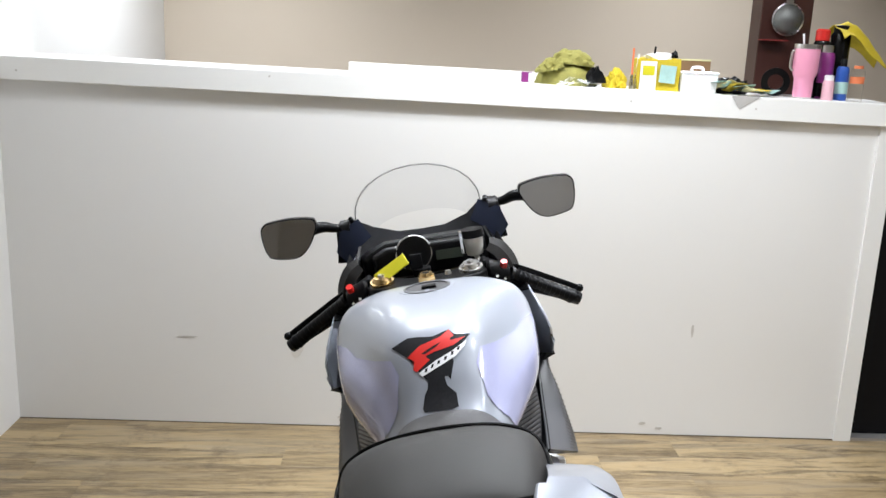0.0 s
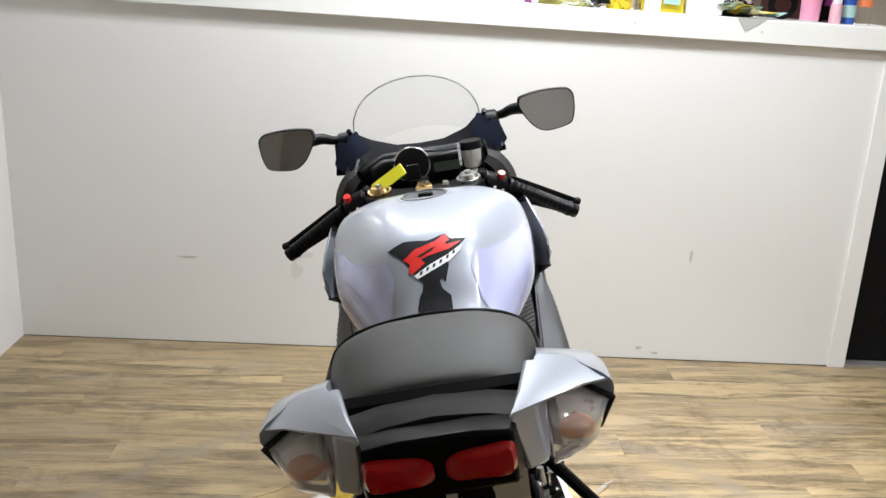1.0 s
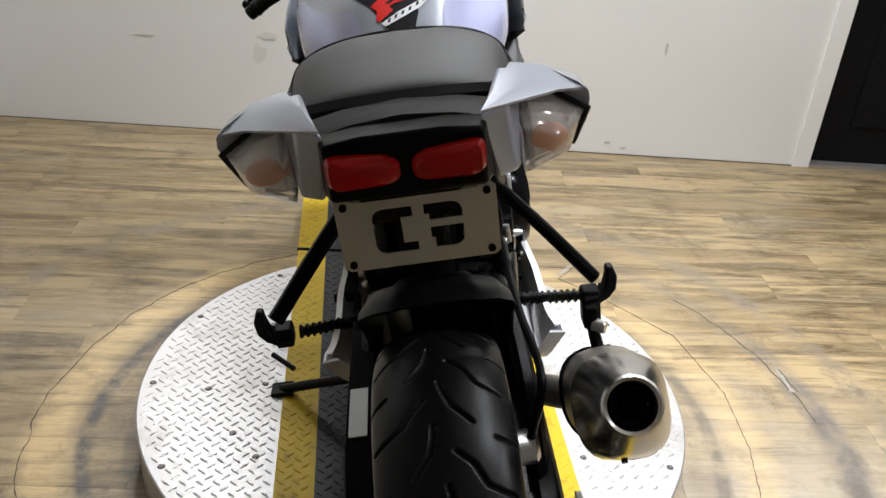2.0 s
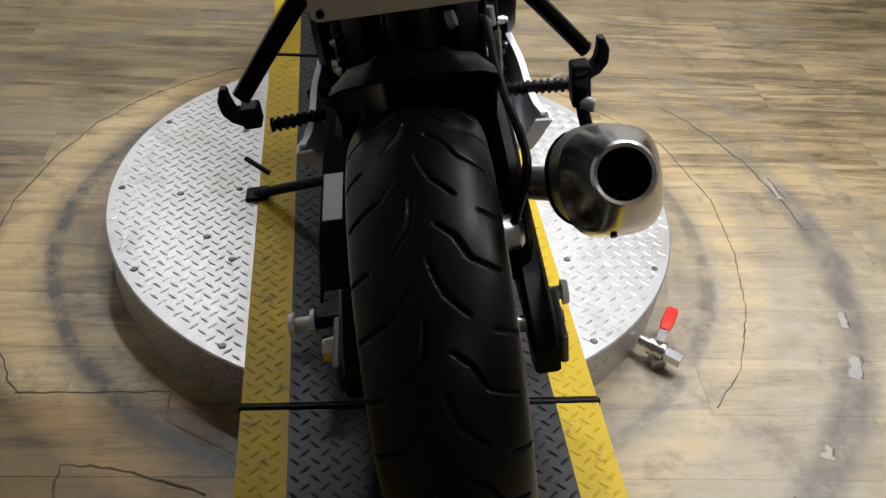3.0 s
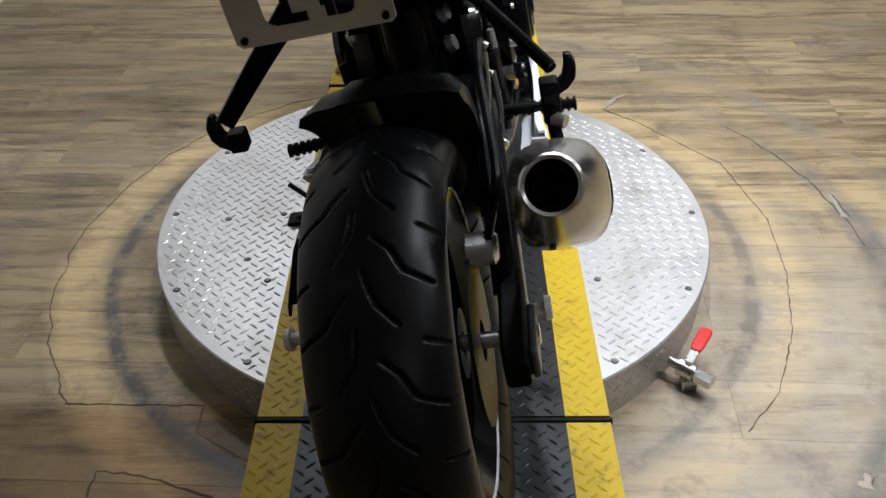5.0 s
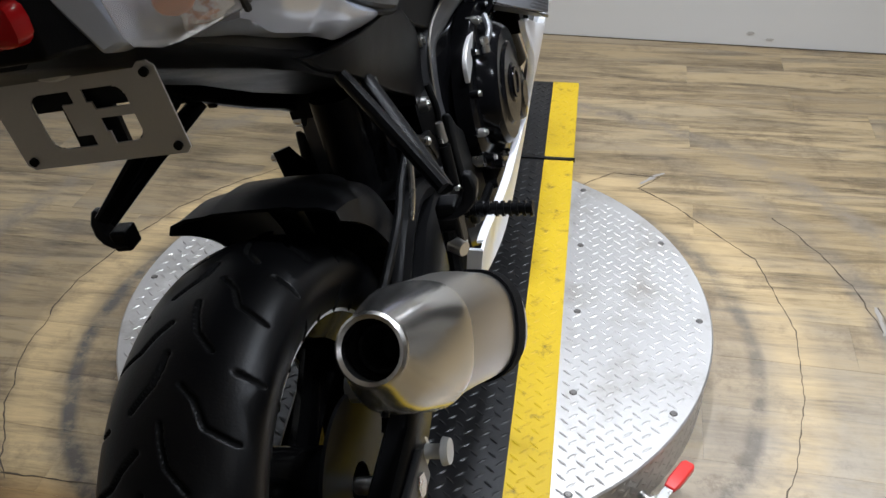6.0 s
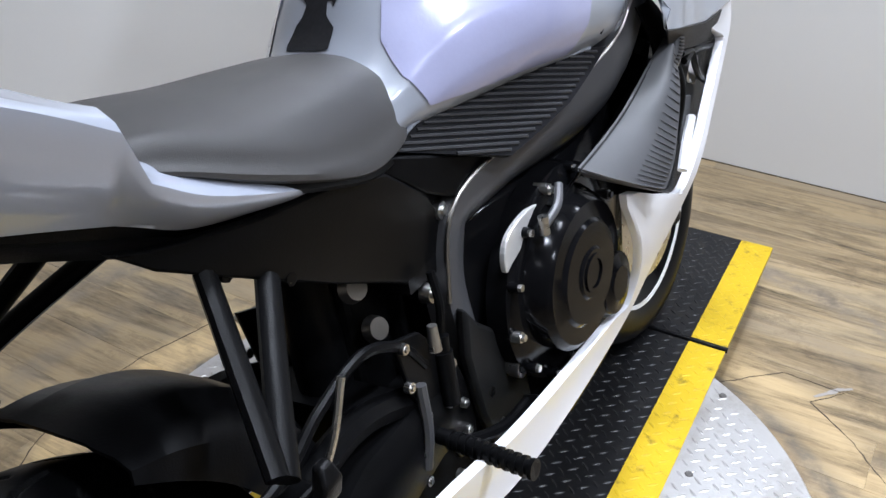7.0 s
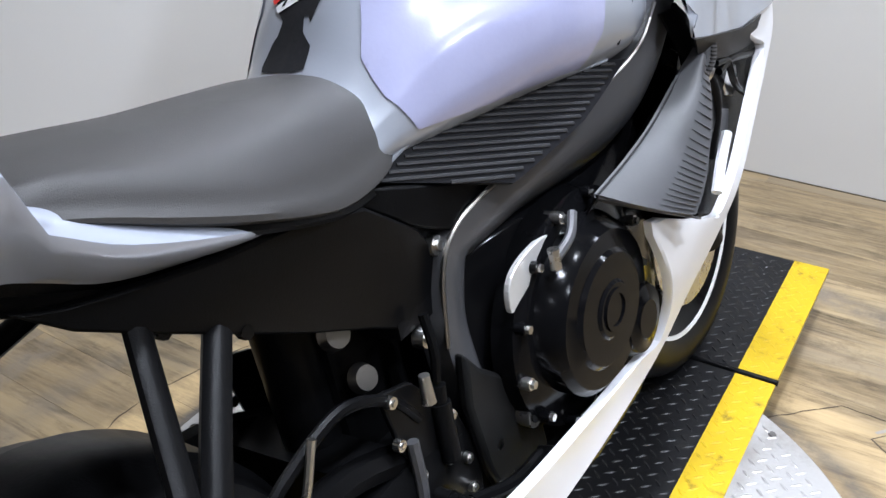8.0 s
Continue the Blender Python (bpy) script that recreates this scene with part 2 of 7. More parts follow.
    col = mixc(span(dirt.outputs["Fac"], 0.53, 0.73, 0, 0.75), col, (0.080, 0.054, 0.030))
    # darker, browner planks in one corner
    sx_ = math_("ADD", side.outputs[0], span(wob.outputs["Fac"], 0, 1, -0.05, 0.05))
    brown_corner = math_("MULTIPLY", span(sx_, -0.30, -0.40), math_("MULTIPLY", span(side.outputs[1], -0.47, -0.52), math_("MULTIPLY", span(sx_, -1.25, -1.1), span(side.outputs[1], -1.35, -1.15))))
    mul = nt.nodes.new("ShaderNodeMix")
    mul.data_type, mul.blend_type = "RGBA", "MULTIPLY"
    lk(math_("MULTIPLY", brown_corner, span(dirt.outputs["Fac"], 0.2, 0.6, 0.55, 1.0)), mul.inputs[0])
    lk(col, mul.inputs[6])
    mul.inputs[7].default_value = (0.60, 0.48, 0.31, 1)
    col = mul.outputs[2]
    lk(col, bs.inputs["Base Color"])
    lk(span(big.outputs["Fac"], 0.2, 0.8, 0.34, 0.52), bs.inputs["Roughness"])
    bp = nt.nodes.new("ShaderNodeBump")
    bp.inputs["Strength"].default_value, bp.inputs["Distance"].default_value = 0.25, 0.002
    lk(fine.outputs["Fac"], bp.inputs["Height"])
    lk(bp.outputs[0], bs.inputs["Normal"])
    return m


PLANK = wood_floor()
GAP = mat("dark_joint", (0.075, 0.055, 0.036), 0.8)


# ---- mesh helpers ----
def link(name, bm, material, parent=None, label="", smooth=True, m=None, subsurf=0, bevel=0.0):
    me = bpy.data.meshes.new(name)
    bmesh.ops.recalc_face_normals(bm, faces=bm.faces[:])
    bm.to_mesh(me)
    bm.free()
    me.materials.append(material)
    if smooth:
        me.polygons.foreach_set("use_smooth", [True] * len(me.polygons))
    ob = new(name, me)
    if parent:
        ob.parent = parent
    if m is not None:
        ob.matrix_basis = m
    if bevel:
        md = ob.modifiers.new("bevel", "BEVEL")
        md.width, md.segments, md.limit_method = bevel, 2, "ANGLE"
        md.harden_normals = False
    if subsurf:
        md = ob.modifiers.new("smooth", "SUBSURF")
        md.levels = md.render_levels = subsurf
    if smooth and not subsurf:
        me.set_sharp_from_angle(angle=radians(38))
    if label:
        ob["label"] = label
    return ob


def part(name, bm, material, parent, label="", **kw):
    return link(name, bm, material, parent, label, **kw)


def box(bm, c, size, m=None):
    r = bmesh.ops.create_cube(bm, size=1.0)
    k = Matrix.Translation(c) @ Matrix.Diagonal((*size, 1))
    bmesh.ops.transform(bm, matrix=(m @ k) if m is not None else k, verts=r["verts"])
    return bm


def along(a, b):
    a, b = Vector(a), Vector(b)
    return Matrix.Translation((a + b) / 2) @ (b - a).to_track_quat("Z", "Y").to_matrix().to_4x4(), (b - a).length


def rod(bm, a, b, r1, r2=None, seg=16):
    m, d = along(a, b)
    r = bmesh.ops.create_cone(bm, cap_ends=True, segments=seg, radius1=r1, radius2=r1 if r2 is None else r2, depth=d)
    bmesh.ops.transform(bm, matrix=m, verts=r["verts"])
    return bm


def loft(bm, rings, caps=True, closed=True):
    vs = [[bm.verts.new(p) for p in ring] for ring in rings]
    n = len(vs[0])
    for a, b in zip(vs, vs[1:]):
        for k in range(n if closed else n - 1):
            bm.faces.new((a[k], a[(k + 1) % n], b[(k + 1) % n], b[k]))
    if caps and closed:
        bm.faces.new(vs[0])
        bm.faces.new(vs[-1])
    return bm


def smooth_line(points, n=8):
    """Points of a smooth curve through the given ones."""
    p = [Vector(q) for q in points]
    p = [p[0] * 2 - p[1]] + p + [p[-1] * 2 - p[-2]]
    out = []
    for k in range(1, len(p) - 2):
        for j in range(n):
            t = j / n
            a, b, c, d = p[k - 1:k + 3]
            out.append(0.5 * ((2 * b) + (c - a) * t + (2 * a - 5 * b + 4 * c - d) * t * t + (3 * b - a - 3 * c + d) * t ** 3))
    out.append(p[-2])
    return out


def tube(bm, points, r, seg=10, n=6, flat=1.0, curve=True):
    pts = smooth_line(points, n) if curve else [Vector(q) for q in points]
    rings, up = [], None
    for k, p in enumerate(pts):
        t = (pts[min(k + 1, len(pts) - 1)] - pts[max(k - 1, 0)]).normalized()
        if up is None:
            up = t.orthogonal().normalized()
        up = (up - t * up.dot(t)).normalized()
        side = t.cross(up)
        rad = r if isinstance(r, (int, float)) else r[0] + (r[1] - r[0]) * k / (len(pts) - 1)
        rings.append([p + up * math.cos(a) * rad * flat + side * math.sin(a) * rad for a in (2 * math.pi * j / seg for j in range(seg))])
    return loft(bm, rings)


def thicken(bm, thick):
    """Give an open surface a back, thick behind it, and closed edges."""
    bm.normal_update()
    faces, verts = bm.faces[:], bm.verts[:]
    rim = [e for e in bm.edges if len(e.link_faces) == 1]
    back = {v: bm.verts.new(v.co - v.normal * thick) for v in verts}
    walls = []
    for e in rim:
        lp = e.link_loops[0]
        walls.append((lp.link_loop_next.vert, lp.vert))
    for f in faces:
        bm.faces.new([back[v] for v in reversed(f.verts)])
    for a, b in walls:
        bm.faces.new((a, b, back[b], back[a]))
    return bm


def sheet(bm, lines, thick, n=0):
    """A shell through polylines of equal length, with thickness."""
    lines = [smooth_line(l, n) if n else [Vector(q) for q in l] for l in lines]
    vs = [[bm.verts.new(p) for p in l] for l in lines]
    fs = []
    for a, b in zip(vs, vs[1:]):
        for k in range(len(a) - 1):
            fs.append(bm.faces.new((a[k], a[k + 1], b[k + 1], b[k])))
    bmesh.ops.recalc_face_normals(bm, faces=fs)
    return thicken(bm, thick)


def slab(bm, outline, axis, lo, hi):
    """A plate from a 2D outline across an axis (0: x, outline in y, z; 1: y; 2: z)."""
    def at(p, v):
        q = list(p)
        q.insert(axis, v)
        return q
    a = [bm.verts.new(at(p, lo)) for p in outline]
    b = [bm.verts.new(at(p, hi)) for p in outline]
    n = len(a)
    bm.faces.new(a)
    bm.faces.new(b)
    for k in range(n):
        bm.faces.new((a[k], a[(k + 1) % n], b[(k + 1) % n], b[k]))
    return bm


def lathe(bm, profile, seg=48, m=None):
    """Turn (radius, x) points round the x axis."""
    rings = []
    for k in range(seg):
        a = 2 * math.pi * k / seg
        rings.append([Vector((x, r * math.cos(a), r * math.sin(a))) for r, x in profile])
    vs = [[bm.verts.new((m @ p) if m is not None else p) for p in ring] for ring in rings]
    for k in range(seg):
        a, b = vs[k], vs[(k + 1) % seg]
        for j in range(len(profile) - 1):
            bm.faces.new((a[j], a[j + 1], b[j + 1], b[j]))
    return bm


def B():
    return bmesh.new()


def thing(name, label, category, m=None, group="", kind=""):
    ob = new(name)
    ob.empty_display_size = 0.1
    if m is not None:
        ob.matrix_basis = m
    return tagged(ob, label, category, group, kind)


# ---- structure ----
def structure(name, bm, material, label, category, m=ROOM, **kw):
    ob = link(name, bm, material, None, "", smooth=False, m=m, **kw)
    return tagged(ob, label, category, kind="structure")


WALL_L, U_END, V_BACK = 3.43, 5.4, -6.2         # half wall's length, the room's right and rear
Z0, Z1 = 1.447, 1.396                           # top of the half wall at its two ends


def top_at(u):
    return Z0 + (Z1 - Z0) * u / WALL_L


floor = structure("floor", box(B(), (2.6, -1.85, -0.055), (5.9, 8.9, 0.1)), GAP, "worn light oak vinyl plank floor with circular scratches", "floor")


def sloped_block(u0, u1, v0, v1, drop0, drop1):
    """A block under the sloping top line, from drop0 below it to drop1 below it (None: the floor)."""
    bm = B()
    lo = [(u, v, 0.0 if drop1 is None else top_at(u) - drop1) for u, v in ((u0, v0), (u1, v0), (u1, v1), (u0, v1))]
    hi = [(u, v, top_at(u) - drop0) for u, v in ((u0, v0), (u1, v0), (u1, v1), (u0, v1))]
    return loft(bm, [lo, hi])


half_wall = structure("wall_north", sloped_block(0, WALL_L - 0.07, 0, 0.14, 0.03, None), WALL_WHITE, "white painted half wall with faint scuffs", "wall")
structure("wall_end_post", sloped_block(WALL_L - 0.07, WALL_L, -0.012, 0.15, 0.03, None), TRIM_WHITE, "white painted end post of the half wall", "post")
structure("trim", sloped_block(0, WALL_L + 0.01, -0.028, -0.002, 0.0, 0.086), TRIM_WHITE, "white wooden trim board along the top of the half wall", "trim", bevel=0.003)
structure("wall_cap", sloped_block(0, WALL_L + 0.01, 0.0, 0.34, 0.0, 0.03), TRIM_WHITE, "white painted wooden counter top of the half wall", "counter", bevel=0.003)
structure("wall_west", box(B(), (-0.06, -2.0, CEIL / 2), (0.12, 8.6, CEIL)), WALL_WHITE, "white painted side wall", "wall")
# east and south walls stand outside the view, greyed to limit bounce
structure("wall_east", box(B(), (U_END + 0.06, -2.0, CEIL / 2), (0.12, 8.6, CEIL)), DIM_WALL, "side wall outside the view, grey to cut bounced light", "wall")
structure("wall_south", box(B(), (2.7, V_BACK - 0.06, CEIL / 2), (5.64, 0.12, CEIL)), DIM_WALL, "rear wall outside the view, grey to cut bounced light", "wall")
structure("backdrop_wall", box(B(), (2.7, 2.36, CEIL / 2), (5.64, 0.12, CEIL)), BEIGE, "beige painted wall of the room behind the counter", "wall")
structure("ceiling", box(B(), (2.7, -1.9, CEIL + 0.06), (5.9, 8.9, 0.12)), CEIL_WHITE, "white painted ceiling", "ceiling")
door = structure("door_1", box(B(), (WALL_L + 0.52, 0.075, 1.02), (1.03, 0.045, 2.04)), DOOR_BLACK, "plain black door leaf beside the half wall", "door")
bm = B()
box(bm, (WALL_L + 0.52, 0.048, 1.35), (0.72, 0.012, 0.9))
box(bm, (WALL_L + 0.52, 0.048, 0.42), (0.72, 0.012, 0.5))
part("panel", bm, DOOR_BLACK, door, smooth=False, bevel=0.006)
structure("threshold", box(B(), (WALL_L + 0.52, 0.02, 0.006), (1.03, 0.05, 0.012)), ALU, "thin metal threshold strip at the black door", "threshold")
structure("wall_door_side", box(B(), (WALL_L + 1.04 + 0.46, 0.07, CEIL / 2), (0.92, 0.14, CEIL)), WALL_WHITE, "white painted wall beside the black door", "wall")
structure("wall_door_head", box(B(), (WALL_L + 0.52, 0.07, 2.04 + (CEIL - 2.04) / 2), (1.03, 0.14, CEIL - 2.04)), WALL_WHITE, "white painted wall over the black door", "wall")
structure("caulk_line", box(B(), (WALL_L / 2, -0.0015, 0.0015), (WALL_L, 0.003, 0.003)), GAP, "dark joint where wall meets floor", "joint")

# marks on the half wall
def smear(name, u, z, w, h, label, colour, seed):
    rng = random.Random(seed)
    pts = []
    for k in range(14):
        a = 2 * math.pi * k / 14
        q = 0.65 + 0.5 * rng.random()
        pts.append((u + w / 2 * q * math.cos(a), z + h / 2 * q * math.sin(a)))
    ob = link(name, slab(B(), pts, 1, -0.0015, -0.0004), colour, half_wall, label, smooth=False)
    return ob


PALE_SCUFF = mat("pale_scuff", (0.70, 0.68, 0.645), 0.6, 0, 0, 0.06, 40)
GREY_SCUFF = mat("grey_scuff", (0.55, 0.53, 0.50), 0.6, 0, 0, 0.1, 60)
smear("scuff", 0.685, 0.369, 0.085, 0.010, "thin grey scuff", GREY_SCUFF, 1)
smear("scuff", 1.12, 0.33, 0.05, 0.085, "pale smudge", PALE_SCUFF, 2)
smear("scuff", 1.15, 0.40, 0.09, 0.03, "pale smudge", PALE_SCUFF, 3)
smear("scuff", 2.72, 0.46, 0.012, 0.07, "thin grey scratch", GREY_SCUFF, 4)
for u, z in ((0.09, 1.395), (1.02, 1.41), (2.38, 1.37), (2.86, 1.36)):
    ob = link("nail_hole", rod(B(), (u, -0.0295, z), (u, -0.0275, z), 0.004, seg=10), GREY_SCUFF, half_wall, smooth=False)
for u, z, s in ((2.55, 0.05, 5), (2.62, 0.03, 6), (1.3, 0.04, 7)):
    smear("scuff", u, z, 0.03, 0.012, "small grey scuff", GREY_SCUFF, s)

# downlights in the ceiling
WARM_GLOW = glow("downlight_glow", (1.0, 0.95, 0.88), 12.0)
for x, y, watts, beam in LAMPS:
    dl = thing("downlight", "round white recessed ceiling downlight, lit", "ceiling light", pose(x, y, CEIL), group="ceiling downlights")
    part("trim_ring", lathe(B(), [(0.085, 0.0), (0.105, -0.004), (0.105, -0.012), (0.085, -0.012), (0.085, 0.0)], 32, Matrix.Rotation(radians(90), 4, "Y") @ Matrix.Rotation(0, 4, "X")), TRIM_WHITE, dl)
    part("diffuser", rod(B(), (0, 0, -0.014), (0, 0, -0.001), 0.084, seg=32), WARM_GLOW, dl, "glowing diffuser")


# ---- turntable and ramp ----
def lozenge(verts, faces, c, e1, e2, nrm, length=0.0255, width=0.0068, h=0.0017):
    """One raised tread bar, pointed at both ends."""
    k = len(verts)
    for a, b, z in ((-0.5, 0, 0), (-0.18, 0.5, 0), (0.18, 0.5, 0), (0.5, 0, 0), (0.18, -0.5, 0), (-0.18, -0.5, 0), (-0.2, 0, 1), (0.2, 0, 1)):
        verts.append(c + e1 * (a * length) + e2 * (b * width) + nrm * (z * h - 0.0002))
    faces += [(k, k + 6, k + 1), (k + 1, k + 6, k + 7, k + 2), (k + 2, k + 7, k + 3), (k + 3, k + 7, k + 4), (k + 4, k + 7, k + 6, k + 5), (k + 5, k + 6, k)]


def tread_mesh(name, spots, material, parent, nrm=None):
    verts, faces = [], []
    for c, a, n, t1, t2 in spots:
        e1 = t1 * math.cos(a) + t2 * math.sin(a)
        e2 = n.cross(e1)
        lozenge(verts, faces, c, e1, e2, n)
    me = bpy.data.meshes.new(name)
    me.from_pydata([tuple(v) for v in verts], [], faces)
    me.materials.append(material)
    ob = new(name, me)
    ob.parent = parent
    return tagged(ob, kind="stuff")


UP, EX, EY = Vector((0, 0, 1)), Vector((1, 0, 0)), Vector((0, 1, 0))


def tread_field(x0, x1, y0, y1, z, keep=lambda x, y: True, pitch=0.0325):
    """Bars leaning one way on a square grid, and the other way at the middles of its cells."""
    out = []
    for i in range(int(2 * (x1 - x0) / pitch) + 1):
        for j in range(int(2 * (y1 - y0) / pitch) + 1):
            x, y = x0 + pitch / 2 * (i + 0.7), y0 + pitch / 2 * (j + 0.6)
            if (i + j) % 2 or x > x1 - 0.008 or y > y1 - 0.008 or not keep(x, y):
                continue
            out.append((Vector((x, y, z)), radians(42 if i % 2 else -42), UP, EX, EY))
    return out


RD = 0.622
table = thing("turntable", "round aluminium diamond plate turntable on the floor", "turntable")
prof = [(0.0, 0.0), (RD - 0.004, 0.0), (RD - 0.004, TOP - 0.012), (RD, TOP - 0.009), (RD, TOP - 0.003), (RD - 0.003, TOP), (0.0, TOP)]
bm = B()
rings = []
for k in range(128):
    a = 2 * math.pi * k / 128
    rings.append([Vector((r * math.cos(a), r * math.sin(a), z)) for r, z in prof[1:]])
vs = [[bm.verts.new(p) for p in ring] for ring in rings]
for k in range(128):
    a, b = vs[k], vs[(k + 1) % 128]
    for j in range(len(a) - 1):
        bm.faces.new((a[j], a[j + 1], b[j + 1], b[j]))
bm.faces.new([v[-1] for v in vs])
bm.faces.new([v[0] for v in vs])
part("deck", bm, ALU, table, "scuffed diamond plate deck")
LANE_L, LANE_R = (-0.303, -0.2235), (0.2375, 0.3155)    # the yellow edges
SEAM = 0.632
tread_mesh("deck_tread", tread_field(-RD, RD, -RD, RD, TOP, lambda x, y: math.hypot(x, y) < RD - 0.016 and not LANE_L[0] - 0.010 < x < LANE_R[1] + 0.010), ALU, table)
rim_spots = []
for k in range(240):
    a = 2 * math.pi * k / 240
    n = Vector((math.cos(a), math.sin(a), 0))
    for j in range(6):
        if (k + j) % 2 == 0:
            rim_spots.append((n * (RD - 0.004) + UP * (0.016 + 0.01625 * j), radians(42 if k % 2 else -42), n, Vector((-n.y, n.x, 0)), UP))
tread_mesh("rim_tread", rim_spots, ALU, table)
bolt_me = None
XB, YB = 0.3454, 0.485
R_BOLT = math.hypot(XB, YB)
A0 = math.atan2(YB, XB)
spots = [(sx * XB, YB * k / 2) for sx in (-1, 1) for k in (-2, -1, 0, 1, 2)] + [(sx * R_BOLT * math.cos(A0 / 2 * k), R_BOLT * math.sin(A0 / 2 * k)) for sx in (-1, 1) for k in (-1, 0, 1)] + [(-0.47, -0.02), (-0.40, -0.17)]
BOLT_GREY = mat("bolt_grey", (0.16, 0.15, 0.14), 0.45, 0.8, 0, 0.3, 80)
for x, y in spots:
    if bolt_me is None:
        bm = B()
        rod(bm, (0, 0, -0.001), (0, 0, 0.0022), 0.0085, 0.006, 14)
        rod(bm, (0, 0, 0.002), (0, 0, 0.003), 0.0035, seg=6)
        ob = part("bolt", bm, BOLT_GREY, table, "small countersunk bolt")
        bolt_me = ob.data
    else:
        ob = new("bolt", bolt_me)
        ob.parent = table
    ob.location = (x, y, TOP)
# lane across the deck, in the same paint as the ramps
LANE = TOP + 0.003


def lane(parent, y0, y1, z):
    xa, xb = LANE_L[1], LANE_R[0]
    part("black_lane", box(B(), ((xa + xb) / 2, (y0 + y1) / 2, z - 0.005), (xb - xa, y1 - y0, 0.010)), BLACK_PLATE, parent, "black painted diamond plate lane", smooth=False)
    tread_mesh("black_tread", tread_field(xa, xb, y0, y1, z), BLACK_PLATE, parent)
    for x0, x1 in (LANE_L, LANE_R):
        part("yellow_lane", box(B(), ((x0 + x1) / 2, (y0 + y1) / 2, z - 0.0045), (x1 - x0, y1 - y0, 0.010)), YELLOW, parent, "yellow painted diamond plate edge", smooth=False)
        tread_mesh("yellow_tread", tread_field(x0, x1, y0, y1, z + 0.0005), YELLOW, parent)


lane(table, -SEAM + 0.008, SEAM - 0.008, LANE)


def ramp(y0, y1, label):
    rp = thing("ramp", label, "ramp")
    lane(rp, y0, y1, LANE)
    for x in (LANE_L[0] + 0.004, LANE_R[1] - 0.004):
        part("edge_strip", box(B(), (x, (y0 + y1) / 2, LANE - 0.014), (0.006, y1 - y0, 0.012)), ALU, rp, "bare metal edge", smooth=False)
    for k in range(3):
        yy = y0 + (y1 - y0) * (0.12 + 0.38 * k)
        part("support", box(B(), (0, yy, (LANE - 0.01) / 2), (0.34, 0.05, LANE - 0.01)), BLACK_SATIN, rp, smooth=False)
    yh = y1 + 0.004 if y1 < 0 else y0 - 0.004
    part("hinge", rod(B(), (LANE_L[0] - 0.003, yh, LANE - 0.002), (LANE_R[1] + 0.003, yh, LANE - 0.002), 0.0065, seg=12), BLACK_SATIN, rp, "black hinge bar")
    return rp


ramp(-2.35, -SEAM - 0.006, "black and yellow diamond plate ramp behind the turntable")
ramp(SEAM + 0.006, 1.110, "black and yellow diamond plate ramp ahead of the turntable")


# ---- motorcycle ----
bike = thing("motorcycle", "pearl white and grey sports motorcycle leaning on its side stand", "motorcycle",
             pose(0.066, -0.775, TOP) @ pose(0, 0, 0, 0, 0, -1.75) @ pose(0, 0, 0, 0, -11.5, 0))


def spline_rows(rows, n):
    """More rows between the given ones, along smooth curves."""
    cols = [smooth_line(c, n) for c in zip(*rows)]
    return [list(r) for r in zip(*cols)]


def body(sections, ny=6, nu=5):
    """A smooth closed body through half sections (y, [(x, z) ...]); returns the mesh and its rings."""
    rows = []
    for y, half in sections:
        line = smooth_line([(x, y, z) for x, z in half], nu)
        rows.append(line)
    rows = spline_rows(rows, ny)
    rings = []
    for row in rows:
        rings.append([Vector((max(p.x, 0), p.y, p.z)) for p in row] + [Vector((-p.x, p.y, p.z)) for p in reversed(row[1:-1])])
    return loft(B(), rings)


def spot_on(tree, origin, way):
    hit = tree.ray_cast(Vector(origin), Vector(way))
    return hit[0], hit[1]


